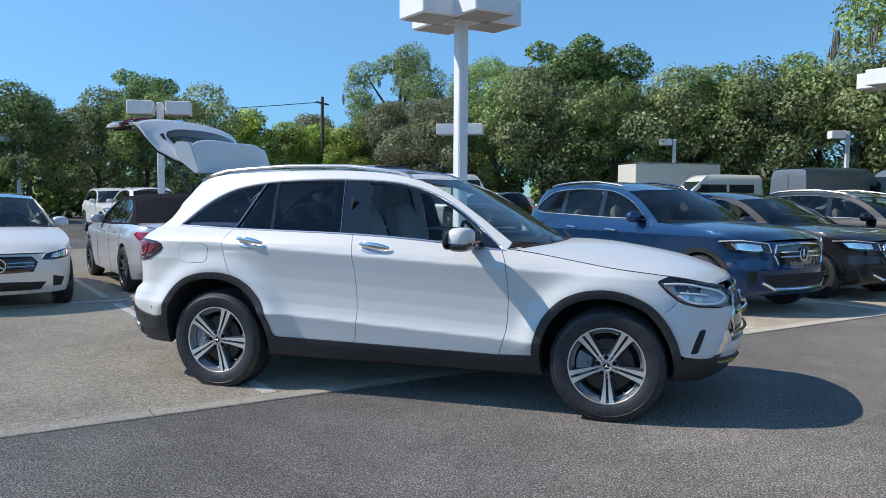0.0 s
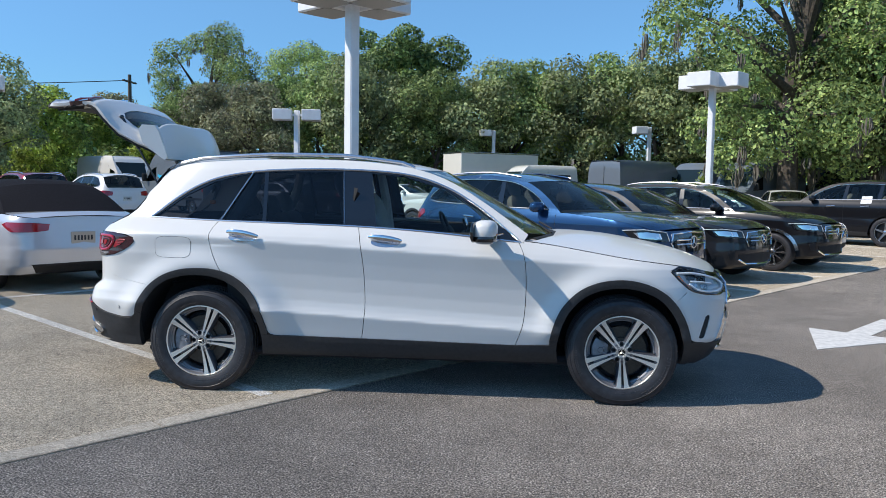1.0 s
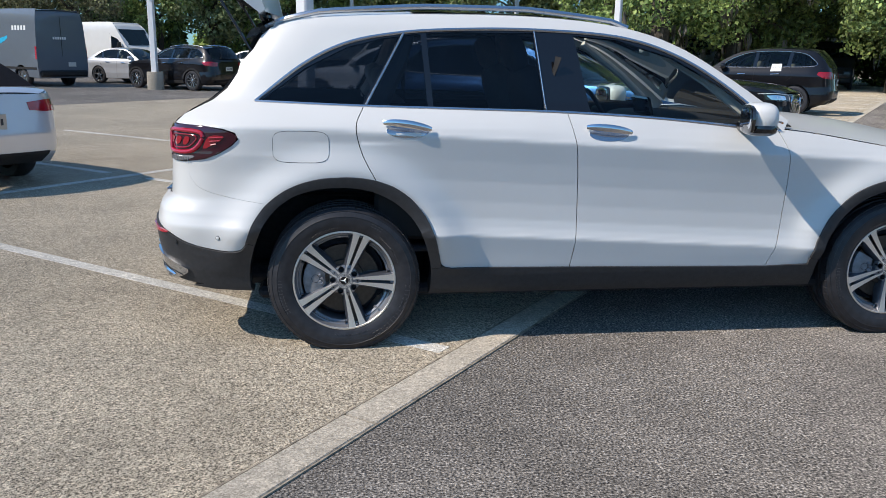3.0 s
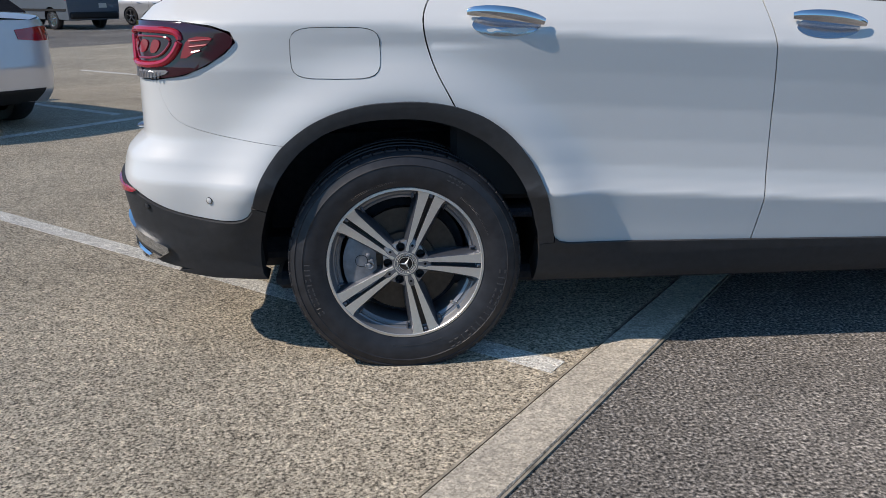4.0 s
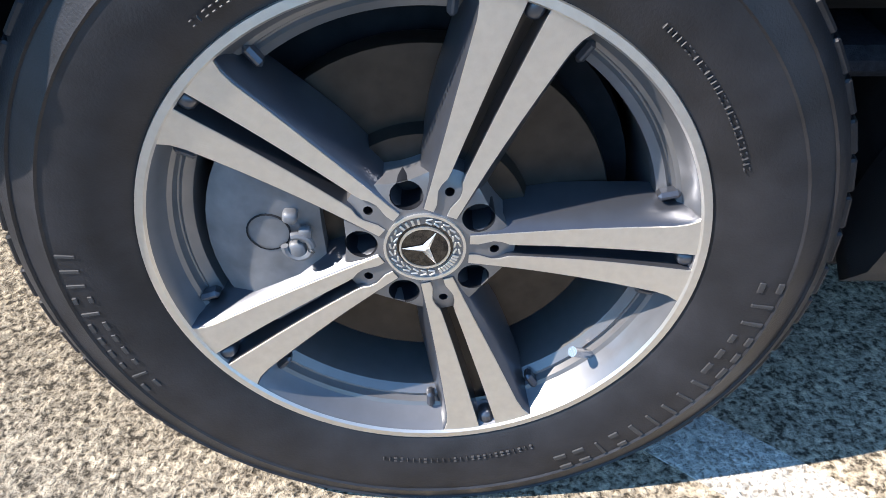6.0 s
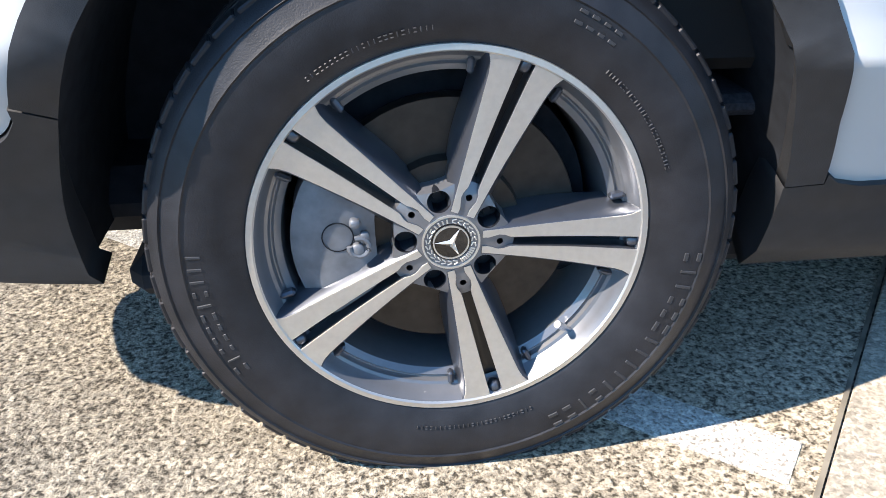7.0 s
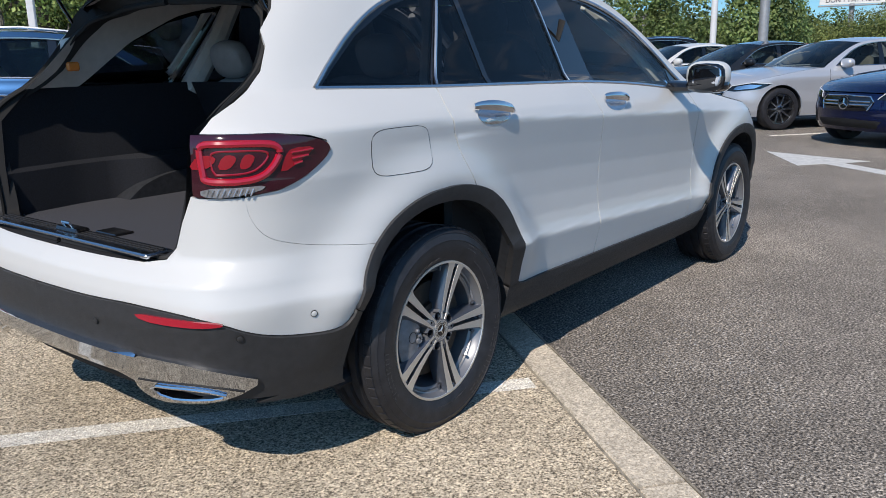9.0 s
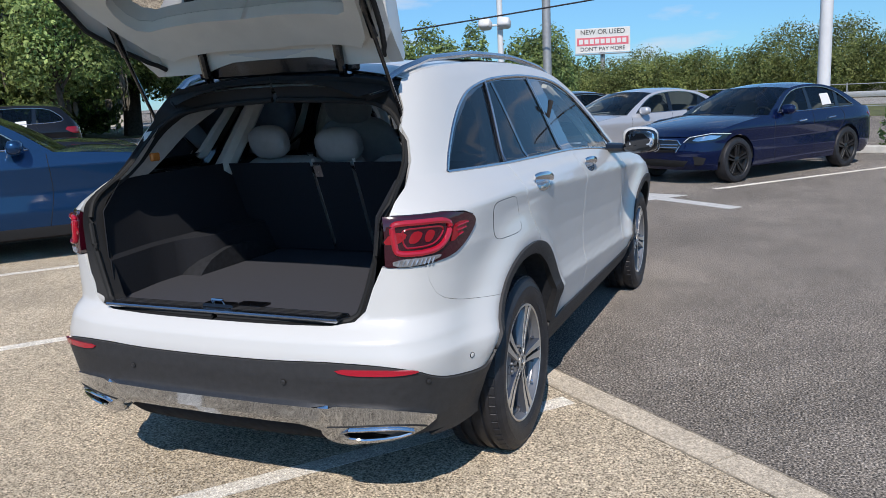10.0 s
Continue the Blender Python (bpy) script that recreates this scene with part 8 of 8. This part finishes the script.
def tree(seed, height, spread, leaf, count=13500, size=0.125, trunk=0.22, low=0.28, name="tree", label="broad green tree behind the car park", moss=0, lumps=13):
    rnd = random.Random(seed)
    ob = base(name, label, "tree", "trees round the lot")
    t = Geo()
    top = height * 0.62
    bend = [Vector((0, 0, 0)), Vector((rnd.uniform(-.2, .2), rnd.uniform(-.2, .2), top * 0.35)), Vector((rnd.uniform(-.5, .5), rnd.uniform(-.5, .5), top * 0.7)), Vector((rnd.uniform(-.7, .7), rnd.uniform(-.7, .7), top))]
    t.tube(bend, [trunk, trunk * 0.8, trunk * 0.55, trunk * 0.2], 9)
    part("trunk", t, "bark", ob, "brown bark trunk")
    blobs = []
    for i in range(lumps):
        a = 2.4 * i + rnd.uniform(-0.5, 0.5)
        h = low + (1 - low) * (i + 0.5) / lumps
        k = math.sin(math.pi * min(1, max(0.0, (h - low * 0.6) / (1.05 - low * 0.6)))) ** 0.6
        rad = spread * k * rnd.uniform(0.35, 0.80)
        c = Vector((rad * math.cos(a), rad * math.sin(a), height * h * 0.93))
        s = spread * (rnd.uniform(0.15, 0.27) if lumps > 30 else rnd.uniform(0.26, 0.46))
        blobs.append((*c, s, s * rnd.uniform(0.8, 1.1), s * rnd.uniform(0.55, 0.85)))
        if i % 2 == 0:
            f = bend[1].lerp(bend[3], max(0.0, min(1.0, h - 0.2)))
            part("limb", Geo().tube([f, f.lerp(c, 0.5) + Vector((0, 0, 0.25)), c], [trunk * 0.45, trunk * 0.25, trunk * 0.06], 6), "bark", ob)
    if lumps <= 30:
        blobs.append((0, 0, height * 0.66, spread * 0.5, spread * 0.5, height * 0.24))
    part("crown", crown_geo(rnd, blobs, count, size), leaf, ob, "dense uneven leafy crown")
    if moss:
        m = Geo()
        for i in range(moss):
            bl = rnd.choice(blobs)
            a = rnd.uniform(0, 6.28)
            x, y = bl[0] + bl[3] * 0.9 * math.cos(a), bl[1] + bl[4] * 0.9 * math.sin(a)
            z = bl[2] - bl[5] * rnd.uniform(0.2, 0.8)
            ln = rnd.uniform(0.4, 1.2)
            for j in range(9):
                ox, oy = rnd.uniform(-0.13, 0.13), rnd.uniform(-0.13, 0.13)
                m.tube([(x + ox, y + oy, z), (x + ox * 1.4 + rnd.uniform(-.03, .03), y + oy, z - ln * 0.5), (x + ox * 0.6, y + oy * 0.5, z - ln * rnd.uniform(0.8, 1.0))], [0.015, 0.03, 0.006], 4, False)
        tagged(part("hanging_moss", m, "moss", ob, "grey moss hanging from the limbs"), kind="stuff")
    return ob


def put(ob, x, y, turn, s=1.0):
    return copy_thing(ob, pose(x, y, 0, 0, 0, turn) @ Matrix.Scale(s, 4))


kinds = [
    tree(1, 10.5, 4.2, M["leaf"], label="green oak at the edge of the car park"),
    tree(2, 10.0, 4.4, M["leaf_olive"], label="olive-green oak at the edge of the car park"),
    tree(3, 15.0, 4.8, M["leaf_dark"], 17000, 0.15, 0.3, label="tall dark green tree above the others"),
    tree(4, 8.5, 3.6, M["leaf_yellow"], label="yellow-green tree in the tree line"),
    tree(5, 10.0, 4.6, M["leaf_brown"], label="brownish thin-leaved tree in the tree line"),
]
oak = tree(6, 17.0, 7.5, M["leaf_oak"], 36000, 0.105, 0.5, 0.16, "live_oak", "huge live oak hung with grey moss", 110, 46)
oak2 = tree(7, 15.5, 7.0, M["leaf_oak"], 34000, 0.105, 0.45, 0.14, "live_oak", "large bright green live oak with moss", 70, 46)
near = tree(8, 7.5, 3.2, M["leaf"], 9000, 0.10, 0.16, 0.40, "tree", "green tree beyond the parked cars", 0, 16)
eye = Vector((3.0, -6.0, 0))


def by(bearing, dist):
    a = radians(90 + bearing)
    return eye.x + dist * math.cos(a), eye.y + dist * math.sin(a)


rnd = random.Random(21)
plan = [
    # bearing to the left of +y, distance, kind, scale
    (49, 46, 3, 1.10), (45, 44, 0, 0.92), (41, 47, 1, 0.95), (38, 45, 0, 0.90), (35, 44, 1, 0.98), (32, 52, 3, 0.86), (29, 62, 3, 0.88), (26.5, 66, 3, 0.90), (24.5, 60, 3, 0.8),
    (23, 62, 0, 0.80), (21, 60, 4, 0.92), (18.5, 57, 4, 0.90), (16, 64, 2, 0.74), (14, 58, 0, 0.98), (11, 57, 1, 1.08), (9.8, 66, 2, 1.03), (7.6, 64, 2, 1.02), (6, 56, 0, 0.95),
    (3, 57, 1, 1.05), (0.5, 58, 0, 1.08), (-1.5, 60, 3, 1.25), (-4, 57, 1, 1.08), (-7, 58, 0, 1.12), (-9.5, 57, 1, 1.15), (-12.5, 58, 0, 1.12), (-15.5, 60, 1, 1.15),
    (-18.5, 64, 0, 1.2), (53, 48, 1, 1.0), (57, 50, 0, 1.0),
]
for k, (bg, dist, kind, sc) in enumerate(plan):
    x, y = by(bg, dist)
    put(kinds[kind], x, y, 47 * k, sc * (0.70 if bg > 34 else 0.92))
for bg, dist, kind, sc in ((-17.5, 40.9, oak, 1.05), (-22.5, 44, oak2, 1.0), (-27, 50, oak, 1.08), (-32, 42, oak2, 1.05), (-38, 50, oak, 1.1), (-44, 46, oak2, 1.0), (-50, 52, oak, 1.0), (-24, 56, oak, 1.15), (-35, 60, oak, 1.2)):
    x, y = by(bg, dist)
    put(kind, x, y, bg * 31, sc)
for x, y, s, r in ((22.5, 26.0, 1.0, 20), (27.0, 31.0, 1.1, 120), (31.5, 27.5, 1.0, 70), (37, 33, 1.1, 10)):
    put(near, x, y, r, s)
for o in (*kinds, oak, oak2, near):
    o.location = {"live_oak": (40, 60, 0)}.get(o.name.split(".")[0], (-70, 40, 0))
for i, o in enumerate((*kinds, oak, oak2, near)):
    o.location = (-72 + 9 * i, 62 + 2 * i, 0)

# low scrub in front of the trunks, hedges, the green bank beyond the road
def thicket(name, label, x0, y0, x1, y1, depth, height, leaf, count, size, seed, lumps, base_z=0.0):
    r = random.Random(seed)
    a, b = Vector((x0, y0, 0)), Vector((x1, y1, 0))
    side = Vector((-(b - a).y, (b - a).x, 0)).normalized()
    blobs = []
    for i in range(lumps):
        c = a.lerp(b, (i + r.random()) / lumps) + side * r.uniform(-depth, depth) / 2
        h = height * r.uniform(0.55, 1.15)
        w = r.uniform(0.5, 1.0) * max(depth * 0.35, (b - a).length / lumps * 0.9)
        blobs.append((c.x, c.y, base_z + h * 0.5, w, w, h * 0.52))
    g = crown_geo(r, blobs, count, size)
    g.v = [(x, y, max(z, 0.02)) for x, y, z in g.v]
    ob = thing(name, g, leaf, label, "shrub", kind="stuff")
    return ob


ax0, ay0 = by(50, 52)
ax1, ay1 = by(20, 64)
ax2, ay2 = by(-20, 60)
ax3, ay3 = by(-37, 54)
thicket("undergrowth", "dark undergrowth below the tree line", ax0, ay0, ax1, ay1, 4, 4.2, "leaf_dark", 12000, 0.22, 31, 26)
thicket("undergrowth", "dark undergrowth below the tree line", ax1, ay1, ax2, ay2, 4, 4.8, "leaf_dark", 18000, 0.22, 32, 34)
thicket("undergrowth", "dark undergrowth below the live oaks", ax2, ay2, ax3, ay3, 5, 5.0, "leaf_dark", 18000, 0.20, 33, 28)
thicket("shrub_bank", "green bank of shrubs beyond the road", 74, 30, 70, -2, 8, 4.3, "leaf_bank", 110000, 0.095, 41, 44)
thicket("shrub_bank", "green bank of shrubs beyond the road", 70, 0, 58, -22, 8, 5.8, "leaf_bank", 110000, 0.095, 42, 36)
thicket("far_trees", "hazy far trees along the horizon", 150, 90, 160, 0, 10, 8.0, "leaf_dark", 14000, 0.35, 43, 50)
thicket("shrub_bank", "green trees beyond the silver saloon", 46, 22, 52, 12, 5, 5.4, "leaf", 26000, 0.12, 44, 12)
thicket("hedge", "clipped dark green hedge along the lot's edge", 15.3, -3.7, 14.0, -9.6, 0.9, 1.35, "leaf_dark", 5200, 0.05, 45, 30)
thicket("round_bush", "clipped yellow-green bush by the lamp post", 7.9, 24.0, 9.7, 24.8, 1.0, 1.85, "leaf_yellow", 4200, 0.05, 46, 6)
# kerbed bed under the hedge
M["kerb_pale"] = plain("pale_kerb", (0.55, 0.53, 0.49), 0.85, vary=0.15, scale=5.0, bump=0.4, bump_scale=80.0)
a, b = Vector((14.75, -3.1, 0)), Vector((13.2, -9.6, 0))
u = (b - a).normalized()
for i in range(6):
    c = a + u * (0.7 + 1.4 * i)
    thing("kerb_stone", Geo().box((c.x, c.y, 0.07), (1.37, 0.16, 0.16), 0.02, Matrix.Rotation(math.atan2(u.y, u.x), 3, "Z")), "kerb_pale", "pale concrete kerb stone along the hedge", "kerb", "hedge kerb", "structure")

# ---- road, rail, fences, far buildings ----
M["road"] = aggregate("pale_road", (0.42, 0.41, 0.39), (0.24, 0.23, 0.22), (0.15, 0.15, 0.14), 0.02, 0.15, seed=7.0)
M["wall_far"] = plain("far_wall", (0.55, 0.52, 0.46), 0.85, vary=0.12, scale=0.6)
M["roof_far"] = plain("far_roof", (0.20, 0.18, 0.17), 0.85, vary=0.2, scale=1.0)
M["window_far"] = plain("far_window", (0.03, 0.035, 0.04), 0.15)
M["grass"] = plain("dry_grass", (0.12, 0.13, 0.045), 0.95, vary=0.35, scale=1.5, bump=0.6, bump_scale=60.0)
thing("verge", Geo().prism([(33, -60), (42, -60), (50, 40), (40, 60), (30, 60)], 0.0, 0.012), "grass", "dry grass verge beside the road", "grass", kind="structure", smooth=False)
thing("road", Geo().prism([(44, -80), (58, -80), (66, 60), (60, 90), (50, 90)], 0.0, 0.016), "road", "pale main road beyond the car park", "road", kind="structure", smooth=False)
rail = base("guard_rail", "grey steel guard rail along the road", "barrier")
for i in range(24):
    f = i / 23
    x, y = 40 + 4 * f, -26 + 64 * f
    part("post", Geo().box((x, y, 0.4), (0.12, 0.12, 0.8), 0.01), "post_grey", rail)
part("beam", Geo().tube([(39.9 + 4 * i / 23, -26 + 64 * i / 23, 0.66) for i in range(24)], 0.15, 6, True, 0.3), "post_grey", rail, "long steel beam")
fence = base("wire_fence", "low grey fence along the lot", "fence")
for i in range(40):
    f = i / 39
    part("post", Geo().lathe([(0.03, 0.0), (0.03, 1.25), (0.0, 1.27)], 8, (34 + 3 * f, -16 + 58 * f, 0), "z"), "post_grey", fence)
for z in (0.3, 0.75, 1.2):
    part("wire", Geo().tube([(34, -16, z), (37, 42, z)], 0.018, 5), "post_grey", fence)


def shed(name, label, at, turn, size, roof_h, openings):
    ob = base(name, label, "building")
    w, d, h = size
    part("wall", Geo().box((0, 0, h / 2), (w, d, h), 0.02), "wall_far", ob, "pale rendered wall")
    g = Geo()
    o = 0.5
    g.add([(-w / 2 - o, -d / 2 - o, h), (w / 2 + o, -d / 2 - o, h), (w / 2 + o, d / 2 + o, h), (-w / 2 - o, d / 2 + o, h), (-w / 2 + d * 0.3, 0, h + roof_h), (w / 2 - d * 0.3, 0, h + roof_h)], [(0, 1, 5, 4), (1, 2, 5), (2, 3, 4, 5), (3, 0, 4), (3, 2, 1, 0)])
    part("roof", g, "roof_far", ob, "grey hipped roof", smooth=False)
    for i in range(openings):
        x = -w / 2 + w * (i + 0.5) / openings
        wd = part("window", Geo().box((x, -d / 2 - 0.02, h * 0.55), (w / openings * 0.5, 0.06, h * 0.4), 0.01), "window_far", ob, "dark window")
        part("window_frame", Geo().box((x, -d / 2 - 0.03, h * 0.55 - h * 0.21), (w / openings * 0.56, 0.10, 0.08), 0.01), "wall_far", wd)
    ob.matrix_basis = pose(*at, 0, 0, turn)
    return ob


shed("low_building", "low pale building with a grey roof behind the vans", (-33, 58, 0), 25, (22, 9, 3.0), 1.2, 6)
shed("low_building", "small pale house among the trees", (4, 70, 0), 5, (14, 8, 3.0), 1.6, 4)
shed("far_building", "pale commercial building beyond the road", (92, 42, 0), -70, (24, 10, 4.0), 0.6, 6)
shed("far_building", "pale commercial building with brown roof far off", (108, 58, 0), -60, (26, 12, 5.0), 1.5, 7)
shed("far_building", "white building beyond the street trees", (52, 66, 0), -40, (22, 10, 4.2), 0.8, 6)
